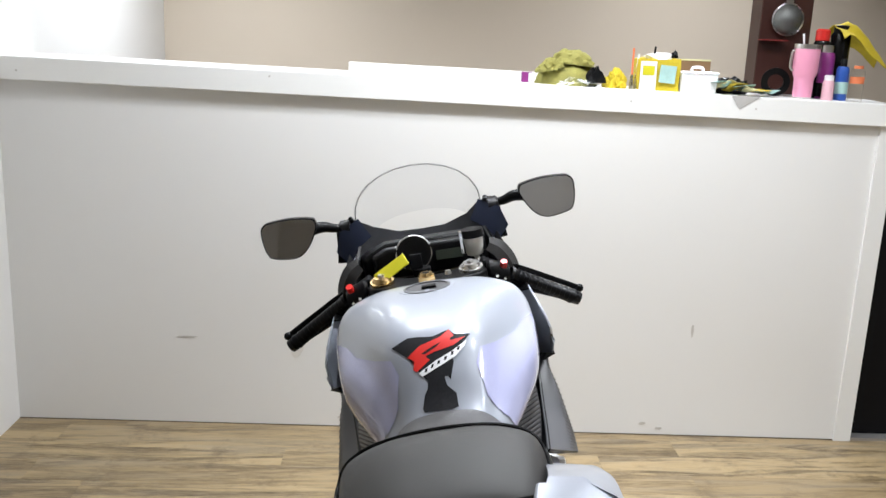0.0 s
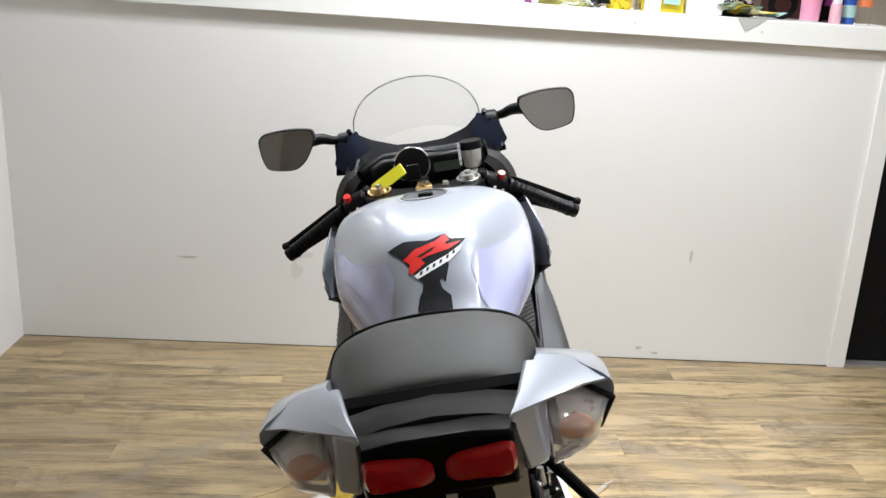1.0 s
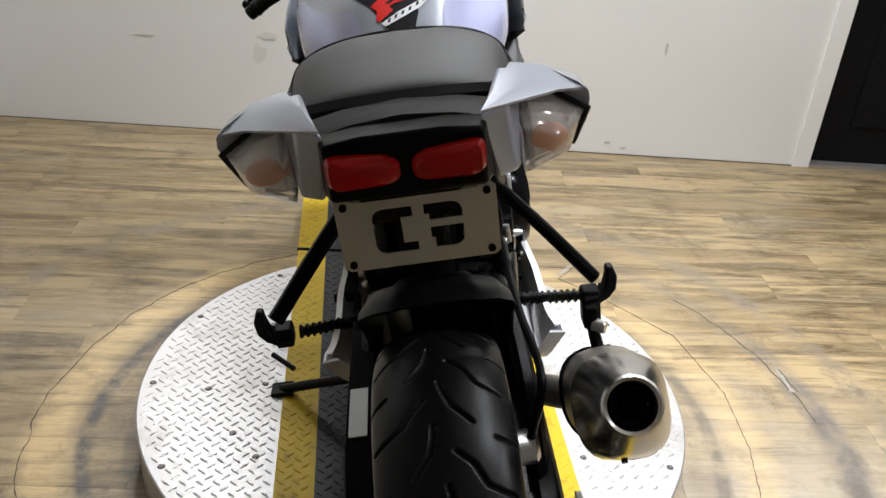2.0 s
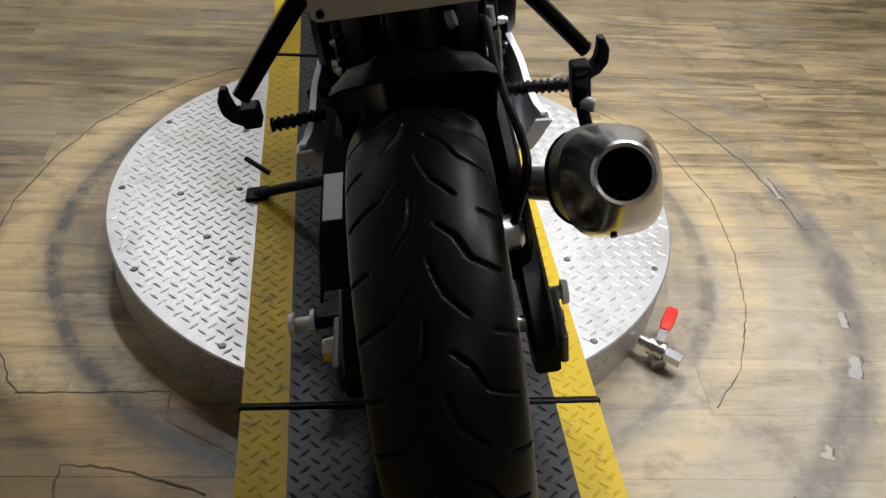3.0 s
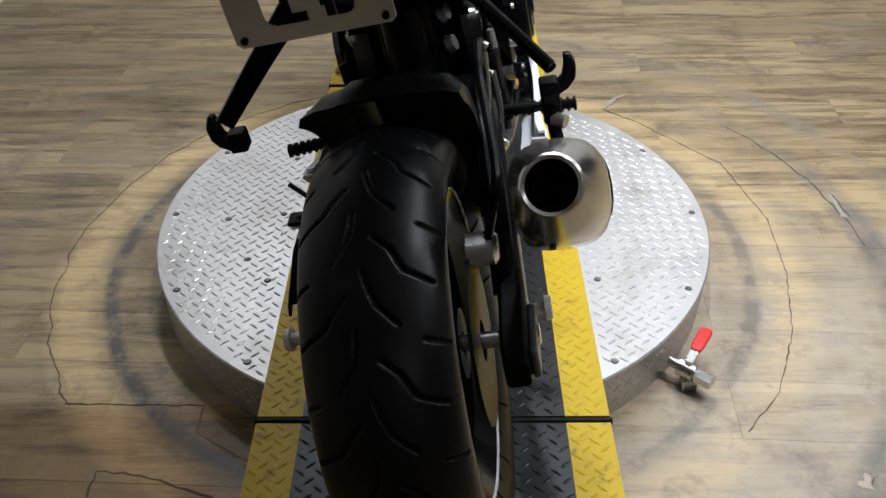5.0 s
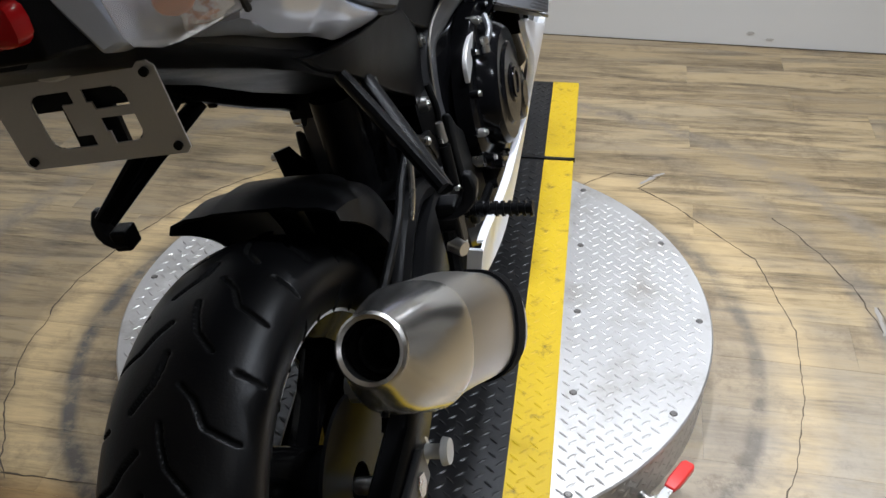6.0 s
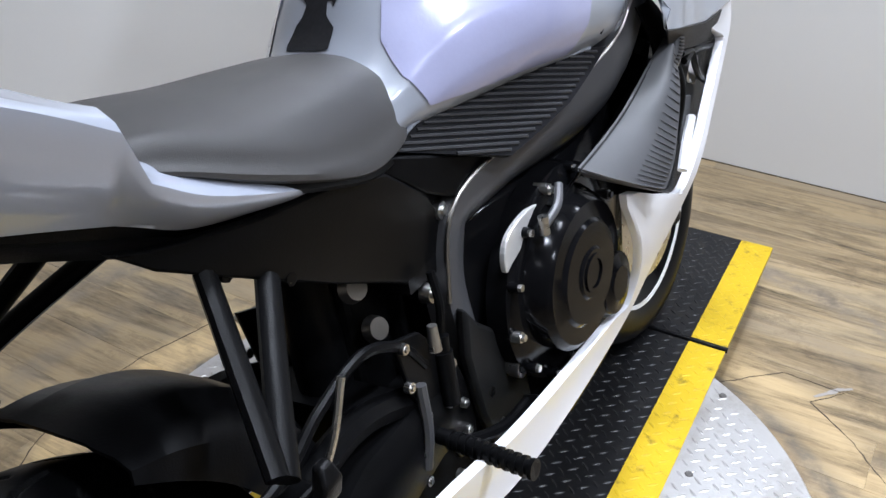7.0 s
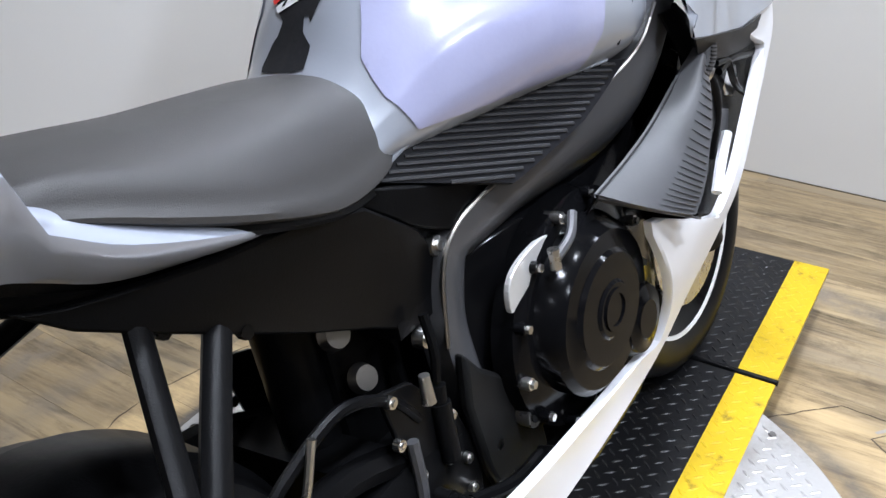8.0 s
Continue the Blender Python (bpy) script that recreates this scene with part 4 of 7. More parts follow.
# -- tail
for sx in (-1, 1):
    side = []
    RINGS = ((0.405, ((0.108, 0.777), (0.116, 0.777), (0.121, 0.773), (0.118, 0.769), (0.108, 0.770))),
             (0.34, ((0.098, 0.812), (0.126, 0.806), (0.143, 0.792), (0.126, 0.774), (0.098, 0.780))),
             (0.24, ((0.098, 0.858), (0.132, 0.854), (0.155, 0.832), (0.138, 0.800), (0.098, 0.812))),
             (0.185, ((0.100, 0.888), (0.138, 0.884), (0.160, 0.866), (0.141, 0.828), (0.098, 0.83))),
             (0.170, ((0.104, 0.932), (0.148, 0.928), (0.166, 0.910), (0.142, 0.836), (0.098, 0.834))),
             (0.12, ((0.112, 0.960), (0.146, 0.950), (0.172, 0.940), (0.146, 0.856), (0.098, 0.855))),
             (0.06, ((0.118, 0.990), (0.150, 0.983), (0.182, 0.970), (0.152, 0.880), (0.098, 0.882))),
             (0.0, ((0.116, 1.014), (0.152, 1.006), (0.187, 0.990), (0.158, 0.912), (0.092, 0.905))),
             (-0.05, ((0.112, 1.030), (0.148, 1.021), (0.184, 1.002), (0.160, 0.930), (0.088, 0.925))))
    for k, (y, ring) in enumerate(RINGS):
        ys = (y,) * 5 if k < len(RINGS) - 1 else (-0.05, -0.05, -0.076, -0.044, -0.05)
        p = [Vector((sx * x, yy, z)) for (x, z), yy in zip(ring, ys)]
        p[3].x -= sx * 0.020 * ramp01(y, -0.06, 0.06)
        mid = p[2].lerp(p[3], 0.5) + Vector((sx * 0.006, 0, -0.002))
        side.append([p[0]] + smooth_line([p[1], p[2], mid, p[3]], 3) + [p[4]])
    side = spline_rows(side[:4], 4) + spline_rows(side[4:], 4)
    bm = loft(B(), side)
    FLANK = tree_of(bm)
    tail = part("tail_fairing", bm, SILVER, bike, "silver blue painted tail fairing with indicator")
    bm = B()
    sheet(bm, [[(sx * x, y, z) for x, y, z in line] for line in (((0.112, -0.046, 1.0305), (0.148, -0.044, 1.0225), (0.184, -0.070, 1.0030)), ((0.098, -0.095, 1.034), (0.124, -0.094, 1.0265), (0.152, -0.094, 1.0130)), ((0.072, -0.165, 1.029), (0.0735, -0.163, 1.0285), (0.075, -0.161, 1.028)))], 0.003)
    part("tail_visor", bm, SILVER, tail)
    # painted inner part of the rear face
    bm = B()
    loft(bm, [[(sx * x, y, z) for x, y, z in ((0.098, -0.048, 1.028), (0.122, -0.046, 1.024), (0.114, -0.046, 0.930), (0.084, -0.048, 0.926))],
              [(sx * x, y, z) for x, y, z in ((0.084, -0.115, 1.030), (0.112, -0.108, 1.022), (0.110, -0.098, 0.940), (0.084, -0.105, 0.936))],
              [(sx * x, y, z) for x, y, z in ((0.070, -0.164, 1.024), (0.098, -0.138, 1.022), (0.106, -0.125, 0.950), (0.084, -0.128, 0.944))]])
    part("tail_corner", bm, SILVER, tail, bevel=0.004)
    bm = B()
    loft(bm, [[(sx * x, y, z) for x, y, z in ((0.120, -0.056, 1.000), (0.150, -0.058, 0.992), (0.172, -0.070, 0.978), (0.164, -0.054, 0.945), (0.124, -0.056, 0.932))],
              [(sx * x, y, z) for x, y, z in ((0.122, -0.075, 0.994), (0.146, -0.072, 0.986), (0.162, -0.076, 0.974), (0.154, -0.070, 0.950), (0.126, -0.075, 0.942))]])
    part("reflector", bm, REFLECTOR, tail, "silver lamp bowl")
    bm = B()
    bmesh.ops.create_icosphere(bm, subdivisions=3, radius=1.0, matrix=Matrix.Translation((sx * 0.138, -0.096, 0.968)) @ Matrix.Diagonal((0.018, 0.007, 0.0115, 1)))
    part("bulb", bm, AMBER, tail, "amber indicator bulb")
    bm = B()
    loft(bm, [[(sx * x, y, z) for x, y, z in ((0.118, -0.056, 1.008), (0.152, -0.052, 0.998), (0.179, -0.078, 0.984), (0.170, -0.047, 0.938), (0.118, -0.056, 0.924))],
              [(sx * x, y, z) for x, y, z in ((0.112, -0.102, 1.010), (0.140, -0.100, 1.001), (0.171, -0.094, 0.983), (0.160, -0.090, 0.946), (0.114, -0.10, 0.933))],
              [(sx * x, y, z) for x, y, z in ((0.108, -0.132, 1.004), (0.131, -0.130, 0.997), (0.156, -0.120, 0.982), (0.147, -0.118, 0.955), (0.110, -0.126, 0.945))],
              [(sx * x, y, z) for x, y, z in ((0.110, -0.144, 0.996), (0.124, -0.142, 0.991), (0.142, -0.134, 0.980), (0.136, -0.132, 0.964), (0.112, -0.138, 0.958))]])
    ln = part("indicator_lens", bm, CLEAR, tail, "clear indicator lens over an amber bulb", bevel=0.003)
    ln.visible_shadow = False
    # dark inset on the flank
    def flank_x(y, z):
        hit = FLANK.ray_cast(Vector((sx * 0.4, y, z)), Vector((-sx, 0, 0)))[0]
        return (hit.x * sx if hit is not None else 0.182 + 0.05 * (y + 0.05)) + 0.002

    inset = part("flank_inset", side_panel([(-0.074, 0.986), (-0.03, 0.981), (0.005, 0.975), (0.030, 0.9675), (0.044, 0.963), (0.004, 0.948), (-0.032, 0.935), (-0.054, 0.952)], flank_x, 0.003, sx, 4), BLACK_PLASTIC, tail, "black plastic triangular inset")
    for k in range(1, 8):
        f = k / 8.5
        ya, za, yb, zb = 0.040 - 0.110 * f, 0.962 + 0.022 * f, -0.028 - 0.043 * f, 0.937 + 0.046 * f
        part("rib", tube(B(), [(sx * (flank_x(ya + (yb - ya) * t, za + (zb - za) * t) + 0.0012), ya + (yb - ya) * t, za + (zb - za) * t) for t in (0, 0.25, 0.5, 0.75, 1)], 0.0014, 6, 2, curve=False), RIB_BLACK, inset)
    part("lens_rim", tube(B(), [(sx * x, y, z) for x, y, z in ((0.146, -0.056, 1.002), (0.182, -0.080, 0.985), (0.171, -0.047, 0.937))], 0.0035, 6, 2, curve=False), TAIL_GREY, tail, "dark lens surround")
    # red tail lamp
    bm = B()
    rows = []
    for y, s in ((-0.150, 1.0), (-0.172, 1.0), (-0.180, 0.88), (-0.184, 0.6)):
        c = Vector((sx * 0.037, y, 0.990))
        rows.append([c + Vector((sx * 0.0355 * s * math.copysign(abs(math.cos(t)) ** 0.5, math.cos(t)), -0.006 * s * math.cos(t), (0.0165 + 0.003 * math.cos(t)) * s * math.copysign(abs(math.sin(t)) ** 0.5, math.sin(t)) + 0.003 * math.cos(t) * s)) for t in (2 * math.pi * k / 24 for k in range(24))])
    loft(bm, rows)
    part("tail_lamp", bm, RED_LENS, bike, "glossy red tail lamp")
bm = B()
loft(bm, [[(x * w, y, zc + f * h) for x, f in ((-1, -1), (1, -1), (1, 1), (0.5, 1.15), (-0.5, 1.15), (-1, 1))] for y, w, zc, h in ((-0.174, 0.072, 0.989, 0.028), (-0.15, 0.078, 0.987, 0.031), (-0.05, 0.10, 0.962, 0.030), (0.05, 0.11, 0.935, 0.035))])
part("tail_centre", bm, BLACK_SATIN, bike, "black tail centre panel", bevel=0.004)
bm = B()
loft(bm, [[(x * w, y, z - abs(x) ** 2 * 0.012) for x in (-1, -0.6, 0, 0.6, 1)] + [(x * w * 0.96, y, z - 0.03) for x in (1, 0.6, 0, -0.6, -1)] for y, w, z in ((-0.140, 0.080, 1.026), (-0.12, 0.086, 1.029), (-0.085, 0.094, 1.022), (-0.055, 0.098, 1.000), (0.0, 0.105, 0.97))])
# the shaded gap behind the seat, drawn as a matt black tube
part("seat_gap", tube(B(), [(-0.104, -0.048, 0.994), (-0.05, -0.070, 1.005), (0, -0.076, 1.008), (0.05, -0.070, 1.005), (0.104, -0.048, 0.994)], 0.0185, 8, 5), MATT_BLACK, bike, "matt black tube standing for the dark gap under the seat")
part("tail_top", bm, TAIL_GREY, bike, "matt dark grey tail top cover")
# passenger seat
bm = body([(-0.062, [(0, 1.012), (0.05, 1.010), (0.085, 1.000), (0.098, 0.988), (0.095, 0.978), (0, 0.975)]),
           (-0.045, [(0, 1.026), (0.055, 1.023), (0.094, 1.010), (0.108, 0.990), (0.104, 0.976), (0, 0.972)]),
           (0.02, [(0, 1.038), (0.06, 1.035), (0.104, 1.020), (0.119, 0.992), (0.114, 0.974), (0, 0.97)]),
           (0.07, [(0, 1.042), (0.06, 1.038), (0.108, 1.021), (0.123, 0.990), (0.119, 0.970), (0, 0.966)]),
           (0.098, [(0, 1.034), (0.06, 1.030), (0.107, 1.012), (0.122, 0.984), (0.118, 0.968), (0, 0.964)]),
           (0.112, [(0, 1.010), (0.06, 1.006), (0.100, 0.994), (0.113, 0.978), (0.110, 0.967), (0, 0.964)])], 5, 4)
ps = part("passenger_seat", bm, VINYL, bike, "dark grey vinyl passenger seat")
part("seat_piping", tube(B(), [(-0.124, 0.03, 0.994), (-0.1235, 0.078, 0.993), (-0.110, 0.096, 1.012), (-0.07, 0.099, 1.029), (0, 0.100, 1.035), (0.07, 0.099, 1.029), (0.110, 0.096, 1.012), (0.1235, 0.078, 0.993), (0.124, 0.03, 0.994)], 0.0035, 8, 5), BLACK_SATIN, ps, "black piped seam")
# painted bridge between the two seats
bm = B()
loft(bm, [[(x * 0.125, y, z - 0.010 * abs(x) ** 3) for x in (-1, -0.6, 0, 0.6, 1)] + [(x * 0.12, y, z - 0.03) for x in (1, 0.6, 0, -0.6, -1)] for y, z in ((-0.03, 0.975), (0.06, 0.968), (0.12, 0.958), (0.165, 0.936), (0.188, 0.905), (0.20, 0.88))])
part("tail_bridge", bm, SILVER, bike, "silver blue painted panel between the seats")
# rider seat
bm = body([(0.10, [(0, 0.912), (0.06, 0.911), (0.108, 0.908), (0.114, 0.903), (0.116, 0.895), (0.112, 0.885), (0, 0.87)]),
           (0.17, [(0, 0.905), (0.06, 0.903), (0.115, 0.897), (0.128, 0.892), (0.134, 0.880), (0.132, 0.872), (0, 0.86)]),
           (0.22, [(0, 0.902), (0.06, 0.899), (0.113, 0.892), (0.130, 0.886), (0.138, 0.868), (0.135, 0.853), (0, 0.84)]),
           (0.30, [(0, 0.890), (0.06, 0.886), (0.110, 0.872), (0.132, 0.858), (0.142, 0.836), (0.138, 0.815), (0, 0.81)]),
           (0.38, [(0, 0.876), (0.06, 0.872), (0.108, 0.855), (0.128, 0.834), (0.140, 0.806), (0.136, 0.782), (0, 0.78)]),
           (0.46, [(0, 0.868), (0.055, 0.864), (0.096, 0.846), (0.114, 0.822), (0.126, 0.786), (0.124, 0.753), (0, 0.75)]),
           (0.53, [(0, 0.861), (0.05, 0.856), (0.086, 0.838), (0.103, 0.812), (0.111, 0.780), (0.109, 0.746), (0, 0.74)]),
           (0.58, [(0, 0.848), (0.045, 0.843), (0.076, 0.826), (0.090, 0.803), (0.096, 0.778), (0.093, 0.752), (0, 0.74)]),
           (0.605, [(0, 0.826), (0.035, 0.822), (0.06, 0.811), (0.069, 0.797), (0.073, 0.78), (0.071, 0.763), (0, 0.75)])], 5, 4)
part("rider_seat", bm, VINYL, bike, "dark grey vinyl rider seat")
for sx in (-1, 1):
    part("seat_piping", tube(B(), [(sx * 0.130, 0.20, 0.868), (sx * 0.136, 0.30, 0.812), (sx * 0.134, 0.38, 0.779), (sx * 0.122, 0.47, 0.750), (sx * 0.106, 0.53, 0.742)], 0.0055, 6, 5), BLACK_SATIN, bike)

# number plate with a cut-out emblem, on its bracket
plate = thing("licence_plate", "brushed metal motorcycle plate with a cut-out emblem", "plate")
SOLID = [(-0.018, 0.012, -0.016, 0.015), (-0.005, 0.007, 0.012, 0.03), (0.010, 0.06, -0.001, 0.008), (-0.003, 0.016, -0.03, -0.015)]


def cut_out(x, z):
    """The rounded emblem cut through the plate, less the blocks left standing in it."""
    round_ = math.hypot(max(0, abs(x) - 0.037), max(0, abs(z) - 0.017)) < 0.010
    return round_ and not any(a < x < b and c < z < d for a, b, c, d in SOLID)


bm = B()
CELL = 0.00125
grid = {}


def grid_vert(i, j):
    if (i, j) not in grid:
        x, z = i * CELL, j * CELL
        grid[i, j] = bm.verts.new((x, 0, z))
    return grid[i, j]


for i in range(-68, 68):
    for j in range(-36, 36):
        x, z = (i + 0.5) * CELL, (j + 0.5) * CELL
        corner = math.hypot(max(0, abs(x) - 0.075), max(0, abs(z) - 0.035)) > 0.0105
        if not corner and not cut_out(x, z):
            bm.faces.new((grid_vert(i, j), grid_vert(i + 1, j), grid_vert(i + 1, j + 1), grid_vert(i, j + 1)))
thicken(bm, 0.002)
face = part("plate_sheet", bm, PLATE_METAL, plate, "brushed steel sheet with cut-outs", smooth=False)
for x in (-0.075, 0.075):
    for z in (-0.036, 0.036):
        part("plate_bolt", rod(B(), (x, -0.0035, z), (x, 0.002, z), 0.0042, seg=12), BLACK_SATIN, plate)
part("plate_lamp", loft(B(), [[(0.02 * math.cos(t) * s - 0.002, y, 0.050 + 0.008 * math.sin(t) * s) for t in (2 * math.pi * k / 16 for k in range(16))] for y, s in ((0.004, 1.0), (-0.010, 1.0), (-0.014, 0.6))]), MILKY, plate, "small clear plate lamp")
plate.matrix_basis = bike.matrix_basis @ pose(0, -0.070, 0.872, 4, 0, 0)
part("plate_bracket", box(box(B(), (0, -0.05, 0.905), (0.10, 0.03, 0.05)), (0, -0.06, 0.86), (0.05, 0.006, 0.06)), BLACK_PLASTIC, bike, smooth=False)

# -- tank
TANK = [(0.535, [(0, 0.835), (0.035, 0.832), (0.060, 0.822), (0.078, 0.806), (0.092, 0.785), (0.094, 0.757), (0, 0.745)]),
        (0.575, [(0, 0.872), (0.040, 0.868), (0.068, 0.852), (0.086, 0.828), (0.106, 0.800), (0.098, 0.760), (0, 0.735)]),
        (0.615, [(0, 0.922), (0.042, 0.918), (0.074, 0.898), (0.096, 0.866), (0.122, 0.822), (0.114, 0.764), (0, 0.72)]),
        (0.67, [(0, 0.968), (0.055, 0.963), (0.090, 0.942), (0.116, 0.899), (0.150, 0.844), (0.135, 0.768), (0, 0.71)]),
        (0.76, [(0, 0.988), (0.075, 0.983), (0.114, 0.962), (0.152, 0.916), (0.190, 0.856), (0.160, 0.769), (0, 0.70)]),
        (0.87, [(0, 0.992), (0.092, 0.987), (0.142, 0.968), (0.181, 0.930), (0.206, 0.872), (0.181, 0.763), (0, 0.70)]),
        (0.94, [(0, 0.984), (0.095, 0.979), (0.152, 0.963), (0.190, 0.936), (0.207, 0.882), (0.196, 0.765), (0, 0.70)]),
        (0.975, [(0, 0.962), (0.085, 0.958), (0.140, 0.944), (0.178, 0.918), (0.197, 0.872), (0.196, 0.775), (0, 0.71)])]
bm = body(TANK, 6, 6)
TT = tree_of(bm)
tank = part("fuel_tank", bm, PEARL, bike, "pearl grey white painted fuel tank")
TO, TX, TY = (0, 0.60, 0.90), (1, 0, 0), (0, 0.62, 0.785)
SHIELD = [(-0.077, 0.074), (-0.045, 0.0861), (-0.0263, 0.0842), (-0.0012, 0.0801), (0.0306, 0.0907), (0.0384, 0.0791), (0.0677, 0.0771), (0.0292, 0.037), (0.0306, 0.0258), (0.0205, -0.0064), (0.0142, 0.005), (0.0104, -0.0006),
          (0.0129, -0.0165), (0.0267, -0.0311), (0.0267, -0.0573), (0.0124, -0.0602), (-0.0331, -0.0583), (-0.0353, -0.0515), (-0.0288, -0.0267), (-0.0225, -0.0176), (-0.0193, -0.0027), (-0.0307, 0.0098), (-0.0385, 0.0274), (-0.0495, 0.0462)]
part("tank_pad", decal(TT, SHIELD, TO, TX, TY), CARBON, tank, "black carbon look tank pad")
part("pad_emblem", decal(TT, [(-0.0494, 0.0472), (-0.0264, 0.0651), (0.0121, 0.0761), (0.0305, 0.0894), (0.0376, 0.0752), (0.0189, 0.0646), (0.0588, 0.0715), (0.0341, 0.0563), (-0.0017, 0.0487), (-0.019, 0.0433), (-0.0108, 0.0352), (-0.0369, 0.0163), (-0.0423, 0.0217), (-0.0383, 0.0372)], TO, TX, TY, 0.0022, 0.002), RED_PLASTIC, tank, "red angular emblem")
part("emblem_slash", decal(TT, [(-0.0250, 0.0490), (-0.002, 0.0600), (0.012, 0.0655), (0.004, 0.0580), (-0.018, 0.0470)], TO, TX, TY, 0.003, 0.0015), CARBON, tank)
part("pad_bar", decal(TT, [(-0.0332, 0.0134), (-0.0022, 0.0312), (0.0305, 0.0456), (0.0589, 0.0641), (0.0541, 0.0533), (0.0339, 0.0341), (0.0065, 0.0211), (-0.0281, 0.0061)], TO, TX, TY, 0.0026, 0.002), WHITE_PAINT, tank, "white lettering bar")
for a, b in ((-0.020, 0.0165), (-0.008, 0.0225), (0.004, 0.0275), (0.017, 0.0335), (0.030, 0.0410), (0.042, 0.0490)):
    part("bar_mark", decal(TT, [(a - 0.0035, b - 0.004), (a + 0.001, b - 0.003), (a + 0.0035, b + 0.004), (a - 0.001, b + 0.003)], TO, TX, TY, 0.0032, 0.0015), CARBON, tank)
for sx in (-1, 1):
    g = [(-0.125, 0.095), (-0.155, 0.045), (-0.160, 0.0), (-0.143, -0.042), (-0.08, -0.052), (0.02, -0.064), (0.094, -0.074), (0.118, -0.05), (0.130, 0.0), (0.128, 0.04), (0.06, 0.062), (0.005, 0.066), (-0.06, 0.09), (-0.10, 0.110)]
    GO, GX, GY = (sx * 0.19, 0.745, 0.852), (0, sx, 0), (-sx * 0.35, 0, 0.94)
    gp = decal(TT, [(y * sx, z) for y, z in g], GO, GX, GY, 0.0015, 0.004)
    grip = part("knee_grip_pad", gp, GRIP_PAD, tank, "translucent ribbed knee grip pad")
    # raised ribs of the pad
    for k in range(9 if sx < 0 else 0):
        z = -0.040 + 0.011 * k
        for a0, a1 in ((-0.135 + 0.006 * (k % 2), -0.085), (-0.075, -0.02 + 0.006 * (k % 3)), (-0.01, 0.035), (0.045, 0.10)):
            o = [(a0, z), (a1, z + 0.002), (a1, z + 0.005), (a0, z + 0.003)]
            rb = decal(TT, [(y * sx, zz) for y, zz in o], GO, GX, GY, 0.0027, 0.004)
            part("rib", rb, GRIP_PAD, grip)
    # seam of the tank cover and side cover
    bm = B()
    pts = []
    for y, z in ((0.905, 0.745), (0.935, 0.80), (0.955, 0.86), (0.95, 0.92), (0.935, 0.965)):
        hit, hn = spot_on(TT, (sx * 0.5, y, z + 0.08), (-sx, 0, -0.16))
        if hit is not None:
            pts.append(hit)
    if len(pts) > 2:
        part("tank_seam", tube(bm, pts, 0.0024, 6, 5), BLACK_SATIN, tank)
    else:
        bm.free()
bm = B()
rows = [[(0.044 * s * math.cos(t), 0.868 + 0.034 * s * math.sin(t), z) for t in (2 * math.pi * k / 28 for k in range(28))] for s, z in ((1.12, 0.986), (1.1, 0.9935), (0.98, 0.9945), (0.95, 0.992))]
loft(bm, rows)
cap = part("fuel_cap", bm, FRAME_GREY, tank, "grey fuel filler cap")
part("key_flap", box(B(), (0.004, 0.862, 0.995), (0.03, 0.014, 0.006)), BLACK_SATIN, cap, bevel=0.002, smooth=False)
part("filler_ring", loft(B(), [[(0.058 * s * math.cos(t), 0.872 + 0.045 * s * math.sin(t), z) for t in (2 * math.pi * k / 28 for k in range(28))] for s, z in ((1.0, 0.984), (0.98, 0.9915), (0.84, 0.9925), (0.82, 0.985))], caps=False), PEARL, cap)


# -- frame, covers and engine, both sides
def spar_x(y, z):
    return min(0.214, max(0.112, 0.115 + 0.2 * (y - 0.58)))


SPAR = [(0.612, 0.290), (0.590, 0.42), (0.575, 0.54), (0.588, 0.615), (0.608, 0.655), (0.648, 0.678), (0.735, 0.697), (0.818, 0.712), (0.911, 0.735), (0.974, 0.760), (1.012, 0.800), (1.05, 0.86),
        (1.10, 0.84), (1.075, 0.745), (1.028, 0.697), (0.956, 0.650), (0.891, 0.628), (0.831, 0.615), (0.740, 0.633), (0.689, 0.641), (0.645, 0.622), (0.614, 0.56), (0.622, 0.49), (0.66, 0.42), (0.715, 0.365), (0.70, 0.30), (0.665, 0.262)]
RIBS = [(0.545, 0.746), (0.611, 0.768), (0.749, 0.768), (0.902, 0.759), (0.94, 0.750), (0.881, 0.732), (0.818, 0.713), (0.745, 0.700), (0.686, 0.690)]


def rib_x(y, z):
    d = y - 0.545
    return 0.092 + 0.38 * d - 0.33 * d * d - 0.45 * (z - 0.752)


def inside(poly, y, z):
    odd = False
    for (y0, z0), (y1, z1) in zip(poly, poly[1:] + poly[:1]):
        if (z0 > z) != (z1 > z) and y < (y1 - y0) * (z - z0) / (z1 - z0) + y0:
            odd = not odd
    return odd


